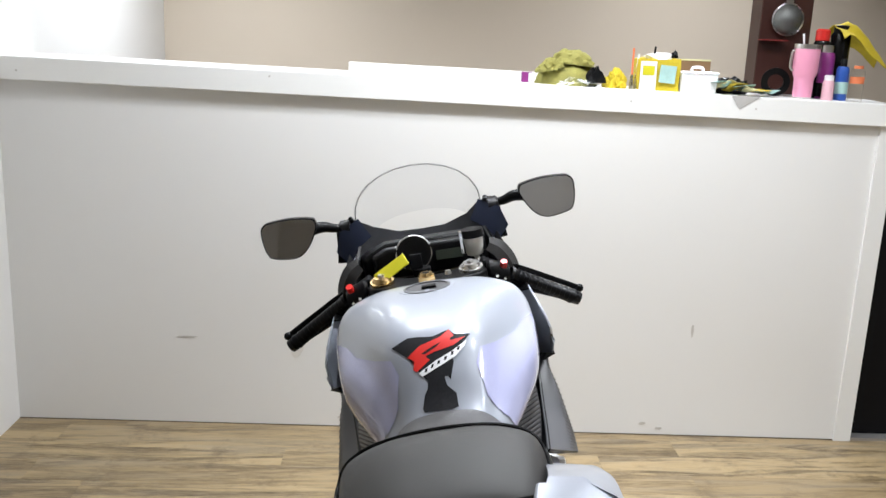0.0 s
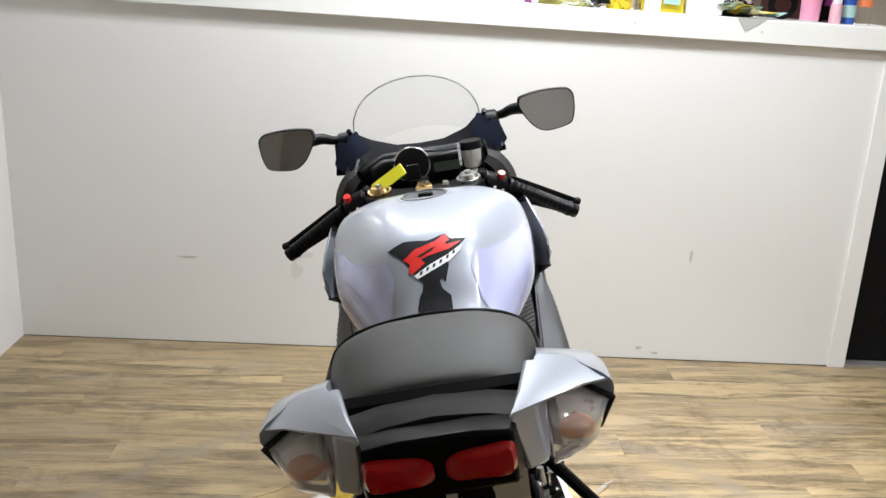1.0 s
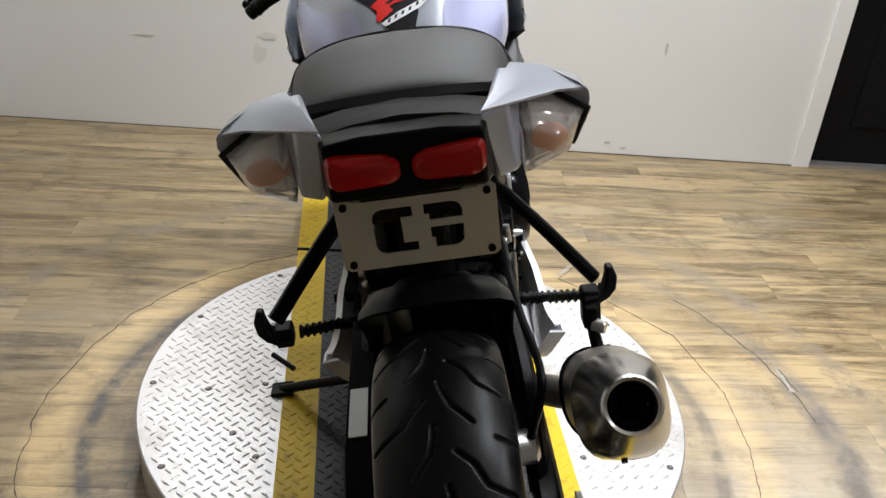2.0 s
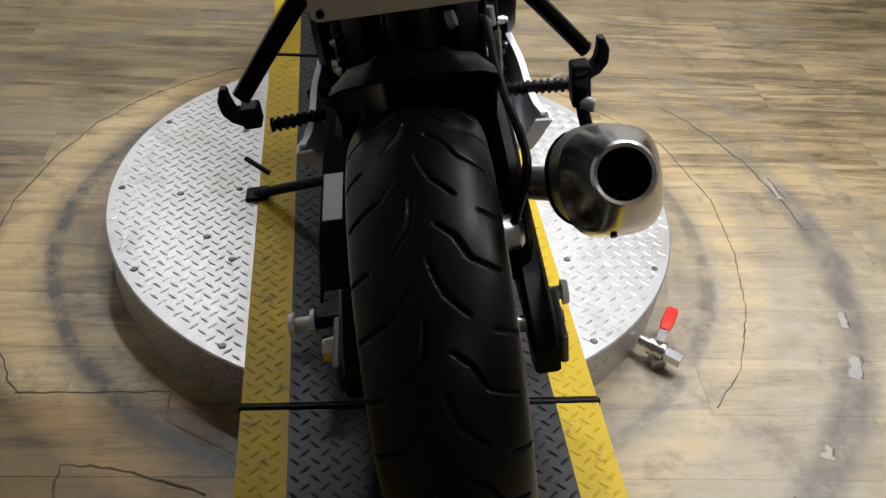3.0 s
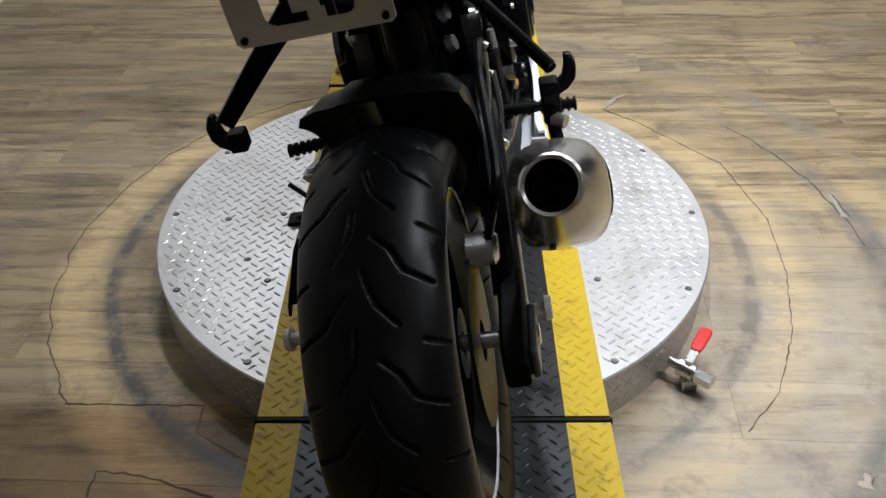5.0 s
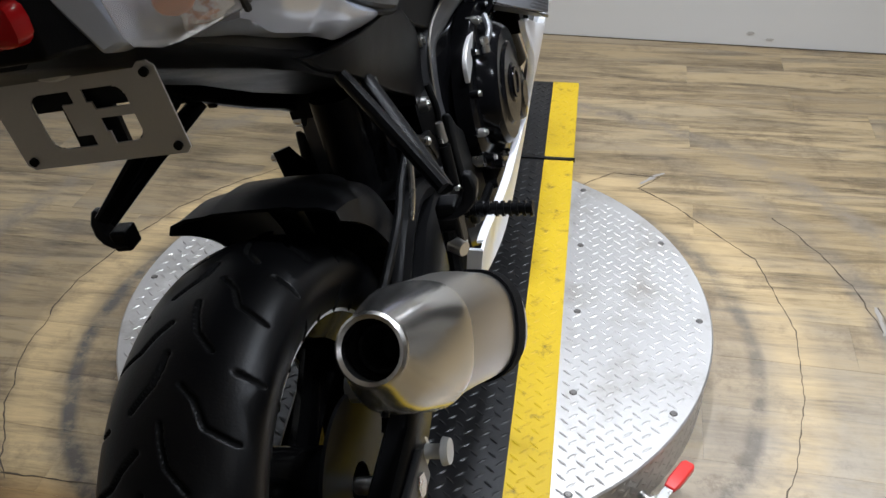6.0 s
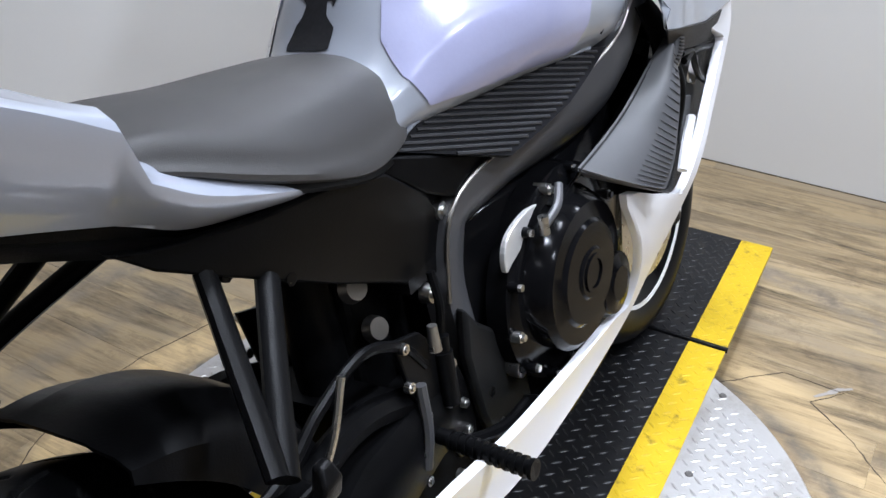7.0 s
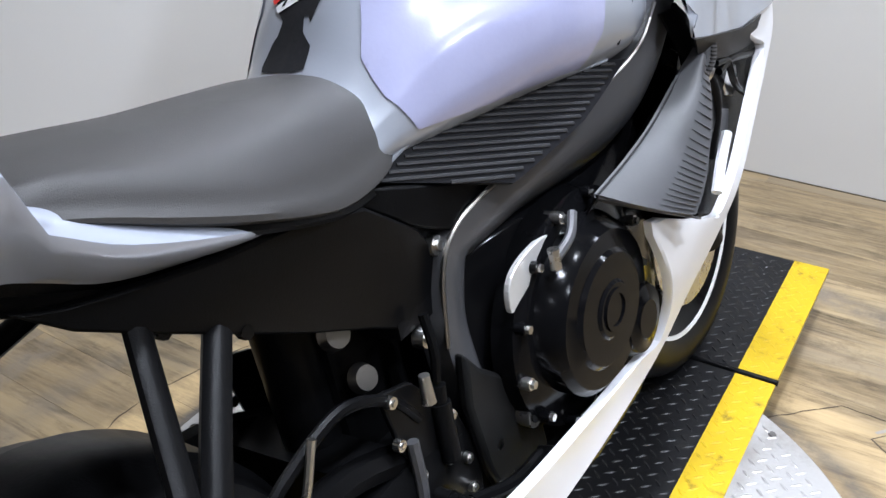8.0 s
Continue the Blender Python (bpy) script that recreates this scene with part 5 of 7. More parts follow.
for sx in (-1, 1):
    path = smooth_line([(0, y, z) for y, z in SPAR[:12]], 4)
    lines = []
    for d, dx in ((-0.002, -0.03), (0, 0.004), (0.018, 0.006), (0.036, 0.005), (0.050, -0.003), (0.066, -0.017), (0.080, -0.036), (0.084, -0.06)):
        line = []
        for k, p in enumerate(path):
            t = (path[min(k + 1, len(path) - 1)] - path[max(k - 1, 0)]).normalized()
            w = 1.0 + 0.5 * ramp01(0.45 - p.z, 0, 0.15) + 0.4 * ramp01(p.y, 0.72, 0.95)
            line.append((sx * (spar_x(p.y, p.z) + dx), p.y + t.z * d * w, p.z - t.y * d * w))
        lines.append(line)
    spar = part("frame_spar", sheet(B(), lines, 0.004), FRAME_GREY, bike, "dark grey aluminium twin spar frame")
    part("bright_edge", tube(B(), [(sx * (spar_x(y, z) + 0.004), y, z) for y, z in SPAR[2:11]], 0.0028, 6, 4), SATIN_STEEL, spar, "bare metal edge")
    # black plate laid over the grey lower end of the spar
    part("frame_plate", slab(B(), [(0.577, 0.535), (0.602, 0.500), (0.660, 0.450), (0.697, 0.400), (0.704, 0.325), (0.664, 0.275), (0.604, 0.300), (0.578, 0.375), (0.566, 0.470)], 0, *sorted((sx * 0.120, sx * 0.138))), PLATE_BLACK, spar, "black plate over the lower end of the spar", bevel=0.006)
    part("hole", rod(B(), (sx * 0.128, 0.658, 0.402), (sx * 0.157, 0.658, 0.402), 0.0155, seg=18), STEEL, spar, "silver engine mount bolt")
    # dark disc on the bolt, painted as a shaded hole
    part("hole_centre", rod(B(), (sx * 0.155, 0.658, 0.402), (sx * 0.1585, 0.658, 0.402), 0.009, seg=14), DARK_HOLE, spar)
    for y, z in ((0.605, 0.393), (0.618, 0.337)):
        part("bolt", rod(B(), (sx * 0.122, y, z), (sx * 0.138, y, z), 0.007, seg=8), STEEL, spar)
    # ribbed cover under the tank
    rc = part("ribbed_cover", side_panel(RIBS, rib_x, 0.01, sx), RIB_BLACK, bike, "black ribbed plastic cover under the tank")
    for k in range(23):
        # ribs slant down towards the spar
        c = 0.903 + 0.0076 * k
        ys = [0.52 + 0.003 * j for j in range(142) if inside(RIBS, 0.52 + 0.003 * j, c - 0.3 * (0.52 + 0.003 * j))]
        if len(ys) > 6:
            a, b = ys[0] + 0.006, ys[-1] - 0.010
            pts = [(sx * (rib_x(y, c - 0.3 * y) + 0.0002), y, c - 0.3 * y) for y in (a + (b - a) * f / 8 for f in range(9))]
            part("rib", tube(B(), pts, 0.0023, 6, 2, curve=False), RIB_GREY, rc)
    part("cover_edge", tube(B(), [(sx * (rib_x(y, z) + 0.002), y, z + 0.001) for y, z in RIBS[:4]], 0.003, 6, 4), PEARL, rc, "painted lower edge of the tank")
    part("lower_cover", side_panel([(0.497, 0.744), (0.525, 0.749), (0.69, 0.690), (0.716, 0.675), (0.629, 0.655), (0.575, 0.684)], lambda y, z: 0.107 + 0.15 * (y - 0.5), 0.012, sx), BLACK_SATIN, bike, "black plastic frame cover", bevel=0.003)
    # cover under the seat
    SIDE = [(0.497, 0.742), (0.41, 0.766), (0.309, 0.779), (0.20, 0.800), (0.165, 0.812), (0.20, 0.780), (0.30, 0.72), (0.40, 0.66), (0.489, 0.612), (0.545, 0.578), (0.585, 0.60), (0.60, 0.645), (0.574, 0.683)]
    sc = part("seat_side_cover", side_panel(SIDE, lambda y, z: 0.104 + 0.022 * ramp01(z, 0.58, 0.78) - 0.03 * ramp01(0.3 - y, 0, 0.2), 0.014, sx), BLACK_SATIN, bike, "satin black side cover under the seat", bevel=0.003)
    for y, z in ((0.600, 0.652), (0.552, 0.565)):
        part("bolt", rod(rod(B(), (sx * 0.100, y, z), (sx * 0.114, y, z), 0.013, 0.011, 14), (sx * 0.114, y, z), (sx * 0.118, y, z), 0.006, seg=6), STEEL, sc, "silver bolt")

    # lower fairing
    def cowl_x(y, z):
        return 0.180 + 0.052 * ramp01(z, 0.27, 0.50) - 0.012 * ramp01(0.62 - y, 0, 0.2)

    RIM = [(0.335, 0.425), (0.395, 0.335), (0.48, 0.295), (0.60, 0.286), (0.757, 0.288), (0.88, 0.300), (0.965, 0.318), (1.03, 0.358), (1.06, 0.378), (1.095, 0.400), (1.13, 0.423), (1.175, 0.451), (1.20, 0.470),
           (1.235, 0.500), (1.275, 0.536), (1.308, 0.565), (1.34, 0.594), (1.378, 0.63), (1.405, 0.66), (1.41, 0.69), (1.40, 0.72), (1.36, 0.742)]
    WINDOW = [(0.365, 0.424), (0.43, 0.408), (0.54, 0.388), (0.64, 0.380), (0.757, 0.366), (0.88, 0.352), (0.945, 0.338), (0.957, 0.394), (0.917, 0.472), (0.879, 0.558), (1.0, 0.506), (1.105, 0.464), (1.138, 0.469),
              (1.174, 0.491), (1.22, 0.524), (1.26, 0.56), (1.296, 0.592), (1.335, 0.626), (1.358, 0.648), (1.306, 0.672), (1.271, 0.698), (1.29, 0.738)]
    rows = [[(sx * (cowl_x(y, z) - 0.026), y + 0.012, z - 0.004) for y, z in RIM], [(sx * (cowl_x(y, z) - 0.007), y + 0.004, z - 0.001) for y, z in RIM]]
    for f in (0, 0.12, 0.3, 0.5, 0.7, 0.88, 0.97, 1):
        row = []
        for (y0, z0), (y1, z1) in zip(RIM, WINDOW):
            y, z = y0 + (y1 - y0) * f, z0 + (z1 - z0) * f
            row.append((sx * (cowl_x(y, z) - 0.003 * (f == 1)), y, z))
        rows.append(row)
    rows.append([(sx * (cowl_x(y, z) - 0.014), y, z) for y, z in WINDOW])
    cw = part("lower_fairing", sheet(B(), rows, 0.004, 3), WHITE_PAINT, bike, "glossy white lower side fairing")
    part("fairing_screw", rod(B(), (sx * 0.228, 1.285, 0.722), (sx * 0.2335, 1.285, 0.722), 0.007, seg=12), STEEL, cw)
    part("fairing_patch", side_panel([(1.24, 0.742), (1.225, 0.80), (1.32, 0.83), (1.335, 0.745)], lambda y, z: 0.231 - 0.05 * ramp01(z, 0.74, 0.9), 0.004, sx), YELLOW_TAG, cw, "yellow sticker")
    # upper side fairing
    UPPER = [(1.012, 0.752), (1.012, 0.78), (0.990, 0.805), (0.972, 0.828), (0.985, 0.86), (1.035, 0.905), (1.10, 0.915), (1.18, 0.935), (1.29, 0.985), (1.36, 1.02), (1.52, 0.98), (1.66, 0.86), (1.62, 0.76), (1.50, 0.70), (1.40, 0.705), (1.30, 0.708), (1.225, 0.709), (1.113, 0.731), (1.05, 0.743)]

    def upper_x(y, z):
        return 0.254 - 0.012 * ramp01(y, 1.05, 1.25) - 0.085 * ramp01(z, 0.80, 1.06) - 0.15 * ramp01(y, 1.36, 1.72)

    uf = part("upper_fairing", side_panel(UPPER, upper_x, 0.005, sx, step=0.04), PEARL, bike, "pearl grey upper side fairing", bevel=0.002)
    part("lower_return", sheet(B(), [[(sx * upper_x(y, z), y, z + 0.001) for y, z in ((1.008, 0.752), (1.113, 0.731), (1.225, 0.709), (1.31, 0.706))], [(sx * 0.236, 1.06, 0.722), (sx * 0.234, 1.15, 0.700), (sx * 0.230, 1.24, 0.684), (sx * 0.226, 1.33, 0.676)], [(sx * 0.220, 1.10, 0.706), (sx * 0.218, 1.18, 0.680), (sx * 0.216, 1.26, 0.664), (sx * 0.214, 1.34, 0.655)]], 0.003, 4), TAIL_GREY, uf, "grey folded lower edge")
    # paler than the fairing's pearl: light on this face is put into colour
    part("rear_return", sheet(B(), [[(sx * (upper_x(y, z) - 0.001), y + 0.001, z) for y, z in ((1.012, 0.752), (1.012, 0.78), (0.985, 0.815), (0.978, 0.85), (1.035, 0.903))], [(sx * 0.228, 1.09, 0.728), (sx * 0.227, 1.085, 0.765), (sx * 0.220, 1.07, 0.815), (sx * 0.212, 1.06, 0.85), (sx * 0.198, 1.08, 0.898)]], 0.002, 3), SILVER, uf, "inner face of the fairing, painted paler for light it lacks")
    # black cap where the spar meets the steering head
    part("spar_cap", sheet(B(), [[(sx * 0.217, 1.05, 0.790), (sx * 0.218, 1.09, 0.760), (sx * 0.219, 1.112, 0.727), (sx * 0.218, 1.098, 0.701), (sx * 0.214, 1.060, 0.680)],
                                 [(sx * 0.218, 1.04, 0.785), (sx * 0.219, 1.062, 0.760), (sx * 0.220, 1.085, 0.727), (sx * 0.220, 1.083, 0.701), (sx * 0.215, 1.060, 0.678)],
                                 [(sx * 0.213, 1.01, 0.785), (sx * 0.216, 1.025, 0.760), (sx * 0.216, 1.050, 0.728), (sx * 0.216, 1.060, 0.703), (sx * 0.213, 1.055, 0.677)]], 0.004, 4), BLACK_SATIN, spar, "satin black cap of the spar")
    part("inner_fairing", side_panel([(1.06, 0.80), (1.075, 0.925), (1.17, 0.96), (1.29, 1.01), (1.40, 0.95), (1.36, 0.80)], lambda y, z: 0.234 - 0.085 * ramp01(z, 0.80, 1.06), 0.006, sx), BLACK_PLASTIC, bike, "black inner fairing panel")
    part("cockpit_shoulder", sheet(B(), [[(sx * 0.157, 1.15, 1.008), (sx * 0.185, 1.15, 0.994), (sx * 0.205, 1.15, 0.966), (sx * 0.2155, 1.15, 0.932), (sx * 0.2155, 1.15, 0.890)],
                                         [(sx * 0.154, 1.125, 1.000), (sx * 0.177, 1.12, 0.984), (sx * 0.194, 1.118, 0.956), (sx * 0.201, 1.118, 0.925), (sx * 0.198, 1.118, 0.888)],
                                         [(sx * 0.143, 1.12, 0.986), (sx * 0.161, 1.11, 0.970), (sx * 0.172, 1.108, 0.942), (sx * 0.174, 1.108, 0.915), (sx * 0.166, 1.108, 0.888)]], 0.004, 4), TAIL_GREY, bike, "rounded dark grey cockpit shoulder")
    part("cockpit_panel", sheet(B(), [[(sx * 0.220, 1.022, 0.905), (sx * 0.218, 1.092, 0.918), (sx * 0.208, 1.172, 0.940), (sx * 0.186, 1.285, 0.990)], [(sx * 0.20, 1.05, 0.895), (sx * 0.195, 1.12, 0.905), (sx * 0.186, 1.19, 0.925), (sx * 0.17, 1.29, 0.975)], [(sx * 0.16, 1.09, 0.865), (sx * 0.155, 1.15, 0.875), (sx * 0.15, 1.22, 0.90), (sx * 0.15, 1.30, 0.95)], [(sx * 0.12, 1.14, 0.85), (sx * 0.12, 1.20, 0.88), (sx * 0.12, 1.27, 0.92), (sx * 0.13, 1.31, 0.95)]], 0.004), BLACK_PLASTIC, bike, "black cockpit side panel")
    # added black sheet, stands for the dark gap between duct and lower fairing
    part("gap_sheet", side_panel([(1.03, 0.60), (1.10, 0.71), (1.30, 0.69), (1.45, 0.66), (1.40, 0.615), (1.36, 0.565), (1.30, 0.50), (1.24, 0.445), (1.16, 0.44), (1.03, 0.50)], lambda y, z: 0.195, 0.006, sx), BLACK_PLASTIC, bike, "black sheet standing for the dark gap inside the fairing")
    part("hose", tube(B(), [(sx * 0.212, 1.192, 0.667), (sx * 0.214, 1.236, 0.658), (sx * 0.215, 1.248, 0.632), (sx * 0.213, 1.273, 0.606), (sx * 0.210, 1.319, 0.580)], 0.0055, 8, 5), RUBBER, bike, "thin black hose")
    part("hose", tube(B(), [(sx * 0.212, 1.203, 0.651), (sx * 0.213, 1.257, 0.655), (sx * 0.213, 1.327, 0.641), (sx * 0.210, 1.378, 0.632)], 0.006, 8, 5), RUBBER, bike, "thin black hose")
    part("bracket", side_panel([(1.24, 0.645), (1.305, 0.632), (1.31, 0.605), (1.28, 0.588), (1.25, 0.60)], lambda y, z: 0.203, 0.004, sx), STEEL, bike, "bright metal bracket behind the hoses", bevel=0.002)
    part("bracket", side_panel([(1.20, 0.595), (1.26, 0.575), (1.245, 0.53), (1.19, 0.51)], lambda y, z: 0.203, 0.004, sx), DUCT_GREY, bike, "grey bracket behind the duct", bevel=0.002)
    # inner ribbed duct beside the radiator
    INN = smooth_line([(0.192, 0.812, 0.624), (0.200, 0.885, 0.640), (0.206, 0.955, 0.660), (0.214, 1.03, 0.695), (0.222, 1.085, 0.722)], 4)
    OUTR = smooth_line([(0.267, 0.930, 0.548), (0.268, 0.962, 0.568), (0.264, 1.0, 0.60), (0.255, 1.05, 0.655), (0.236, 1.090, 0.706)], 4)
    bow = 0.010

    def duct_at(k, f):
        a, b = INN[k], OUTR[k]
        p = a.lerp(b, f)
        return Vector((sx * (p.x + bow * math.sin(f * math.pi)), p.y - bow * math.sin(f * math.pi), p.z))

    du = part("inner_duct", sheet(B(), [[duct_at(k, j / 8) for j in range(9)] for k in range(len(INN))], 0.004), DUCT_GREY, bike, "dark grey ribbed inner fairing duct")
    for k in range(22):
        c = k * (len(INN) - 2) / 21
        i, q = int(c), c - int(c)
        pts = [duct_at(i, f).lerp(duct_at(i + 1, f), q) + Vector((sx * 0.001, -0.001, 0)) for f in (0.55, 0.70, 0.84, 0.95)]
        part("rib", tube(B(), pts, (0.0004, 0.0014), 6, 2, curve=False), DUCT_GREY, du)
    IN4 = smooth_line([(0.228, 1.090, 0.728), (0.228, 1.076, 0.704), (0.226, 1.044, 0.685)], 6)
    OUT4 = smooth_line([(0.245, 1.112, 0.722), (0.246, 1.098, 0.695), (0.243, 1.052, 0.676)], 6)
    collar = part("duct_collar", sheet(B(), [[(sx * (a.x + (b.x - a.x) * f + 0.006 * math.sin(f * math.pi)), a.y + (b.y - a.y) * f - 0.010 * math.sin(f * math.pi), a.z + (b.z - a.z) * f + 0.003 * math.sin(f * math.pi)) for a, b in zip(IN4, OUT4)] for f in (0, 0.2, 0.4, 0.6, 0.8, 1)], 0.004), DUCT_GREY, du, "grey ribbed collar of the duct")
    for k in range(1, 12):
        a, b = IN4[k], OUT4[k]
        pts = [(sx * (a.x + (b.x - a.x) * f + 0.006 * math.sin(f * math.pi) + 0.001), a.y + (b.y - a.y) * f - 0.010 * math.sin(f * math.pi) - 0.001, a.z + (b.z - a.z) * f + 0.003 * math.sin(f * math.pi)) for f in (0.6, 0.75, 0.9)]
        part("rib", tube(B(), pts, 0.0012, 6, 2, curve=False), RIB_BLACK, collar)
    part("duct_floor", sheet(B(), [[(sx * 0.192, 0.812, 0.622), (sx * 0.231, 0.872, 0.583), (sx * 0.267, 0.930, 0.545)], [(sx * 0.186, 0.845, 0.600), (sx * 0.228, 0.905, 0.562), (sx * 0.262, 0.96, 0.530)]], 0.003), DUCT_GREY, du)
    part("duct_skirt", sheet(B(), [[(sx * (p.x + 0.003), p.y, p.z - 0.001) for p in INN], [(sx * (p.x - 0.02), p.y + 0.01, p.z - 0.03) for p in INN], [(sx * (p.x - 0.045), p.y + 0.02, p.z - 0.05) for p in INN]], 0.003), BLACK_PLASTIC, du, "black inner skirt of the duct")
    part("duct_strip", tube(B(), [(sx * 0.255, 1.040, 0.530), (sx * 0.252, 1.072, 0.560), (sx * 0.248, 1.115, 0.588)], 0.008, 8, 4), WHITE_PAINT, du, "white plastic strip")
    part("inner_edge", side_panel([(1.205, 0.700), (1.285, 0.662), (1.178, 0.566), (1.085, 0.480), (1.06, 0.486), (1.14, 0.56), (1.205, 0.64)], lambda y, z: 0.205, 0.01, sx), BLACK_SATIN, bike, "black fairing inner panel")
    # lamp clusters and stays in the gap
    part("stay", tube(B(), [(sx * 0.20, 1.10, 0.745), (sx * 0.215, 1.19, 0.715), (sx * 0.222, 1.26, 0.72)], 0.014, 8, 4, flat=0.6), FRAME_GREY, bike, "grey fairing stay")

# engine block
bm = B()
loft(bm, [[(x * w, y, z0 + (z1 - z0) * f) for x, f in ((-1, 0.1), (-0.8, 0), (0.8, 0), (1, 0.1), (1, 0.9), (0.85, 1), (-0.85, 1), (-1, 0.9))] for y, w, z0, z1 in ((0.60, 0.10, 0.24, 0.60), (0.68, 0.135, 0.20, 0.625), (0.80, 0.15, 0.19, 0.62), (0.95, 0.15, 0.20, 0.62), (1.05, 0.14, 0.25, 0.68), (1.12, 0.12, 0.42, 0.72))])
engine = part("engine_block", bm, ENGINE, bike, "black engine block", bevel=0.008)
part("pivot_block", box(B(), (0, 0.52, 0.335), (0.225, 0.20, 0.22)), MATT_BLACK, engine, "black casting round the swingarm pivot", smooth=False, bevel=0.015)
bm = B()
loft(bm, [[(x * 0.105, y, z) for x, z in ((-1, 0.58), (1, 0.58), (1, 0.72), (-1, 0.72))] for y in (0.52, 1.05)])
part("airbox", bm, BLACK_PLASTIC, bike)


def disc_cover(name, rings, label, material=ENGINE, parent=None, sx=1):
    """A stepped round engine cover: rings (y, z, radius_y, radius_z, x)."""
    bm = B()
    rows = [[(sx * x, y + ry * math.cos(t), z + rz * math.sin(t)) for t in (2 * math.pi * k / 40 for k in range(40))] for y, z, ry, rz, x in rings]
    loft(bm, rows)
    return part(name, bm, material, parent or engine, label)


clutch = disc_cover("clutch_cover", [(0.80, 0.475, 0.170, 0.150, 0.13), (0.80, 0.475, 0.168, 0.148, 0.158), (0.80, 0.478, 0.155, 0.135, 0.164), (0.795, 0.485, 0.128, 0.112, 0.166), (0.795, 0.477, 0.122, 0.106, 0.190), (0.795, 0.477, 0.112, 0.097, 0.1985), (0.795, 0.477, 0.086, 0.074, 0.1995), (0.795, 0.477, 0.080, 0.069, 0.2045), (0.795, 0.477, 0.042, 0.037, 0.205), (0.795, 0.477, 0.038, 0.033, 0.2085)], "glossy black clutch cover")
part("emblem_ring", loft(B(), [[(x, 0.795 + 0.030 * s * math.cos(t), 0.477 + 0.027 * s * math.sin(t)) for t in (2 * math.pi * k / 28 for k in range(28))] for s, x in ((1.0, 0.2085), (1.0, 0.211), (0.75, 0.211), (0.75, 0.2085))], caps=False), ENGINE, clutch)
disc_cover("starter_cover", [(0.888, 0.410, 0.058, 0.056, 0.14), (0.888, 0.410, 0.056, 0.054, 0.185), (0.888, 0.410, 0.048, 0.046, 0.201), (0.888, 0.410, 0.030, 0.029, 0.2035), (0.888, 0.410, 0.027, 0.026, 0.206)], "round black starter gear cover")
for k in range(13):
    a = radians(20 + 360 * k / 13)
    y, z = 0.80 + 0.160 * math.cos(a), 0.475 + 0.141 * math.sin(a)
    cb = part("cover_bolt", rod(B(), (0.150, y, z), (0.172, y, z), 0.008, 0.0075, 12), ENGINE if k % 3 else STEEL, clutch)
    part("bolt_head", rod(B(), (0.172, y, z), (0.177, y, z), 0.0052, seg=6), STEEL, cb, smooth=False)
bm = B()
CRES = smooth_line([(0.782, 0.590, 0), (0.745, 0.602, 0), (0.700, 0.604, 0), (0.660, 0.596, 0), (0.642, 0.578, 0), (0.641, 0.552, 0), (0.656, 0.556, 0), (0.690, 0.566, 0), (0.725, 0.574, 0), (0.760, 0.582, 0)], 3)
slab(bm, [(p.x, p.y) for p in CRES], 0, 0.156, 0.164)
part("crescent_shield", bm, mat("bright_metal", (0.8, 0.79, 0.77), 0.3, 0.6), clutch, "bright metal shield behind the cover", bevel=0.002, smooth=False)
part("clutch_arm", tube(B(), [(0.185, 0.715, 0.585), (0.19, 0.745, 0.60), (0.18, 0.775, 0.615)], 0.006, 8), FRAME_GREY, clutch, "grey clutch release arm")
part("cable_end", rod(B(), (0.186, 0.71, 0.575), (0.186, 0.71, 0.60), 0.007), STEEL, clutch)
bm = B()
loft(bm, [[(-x, 0.82 + 0.12 * s * math.cos(t), 0.43 + 0.12 * s * math.sin(t)) for t in (2 * math.pi * k / 32 for k in range(32))] for s, x in ((1.0, 0.14), (0.98, 0.175), (0.85, 0.19), (0.4, 0.192))])
part("generator_cover", bm, ENGINE, engine, "black generator cover")
part("radiator", box(B(), (0, 1.17, 0.58), (0.36, 0.03, 0.30)), BLACK_SATIN, bike, "black radiator core", smooth=False)
part("radiator_hose", tube(B(), [(0.17, 1.12, 0.70), (0.195, 1.18, 0.66), (0.20, 1.205, 0.60), (0.19, 1.19, 0.52)], 0.012, 10), BLACK_SATIN, bike, "black rubber hose")
part("hose_clip", rod(B(), (0.190, 1.165, 0.672), (0.200, 1.185, 0.655), 0.015, seg=14), STEEL, bike)

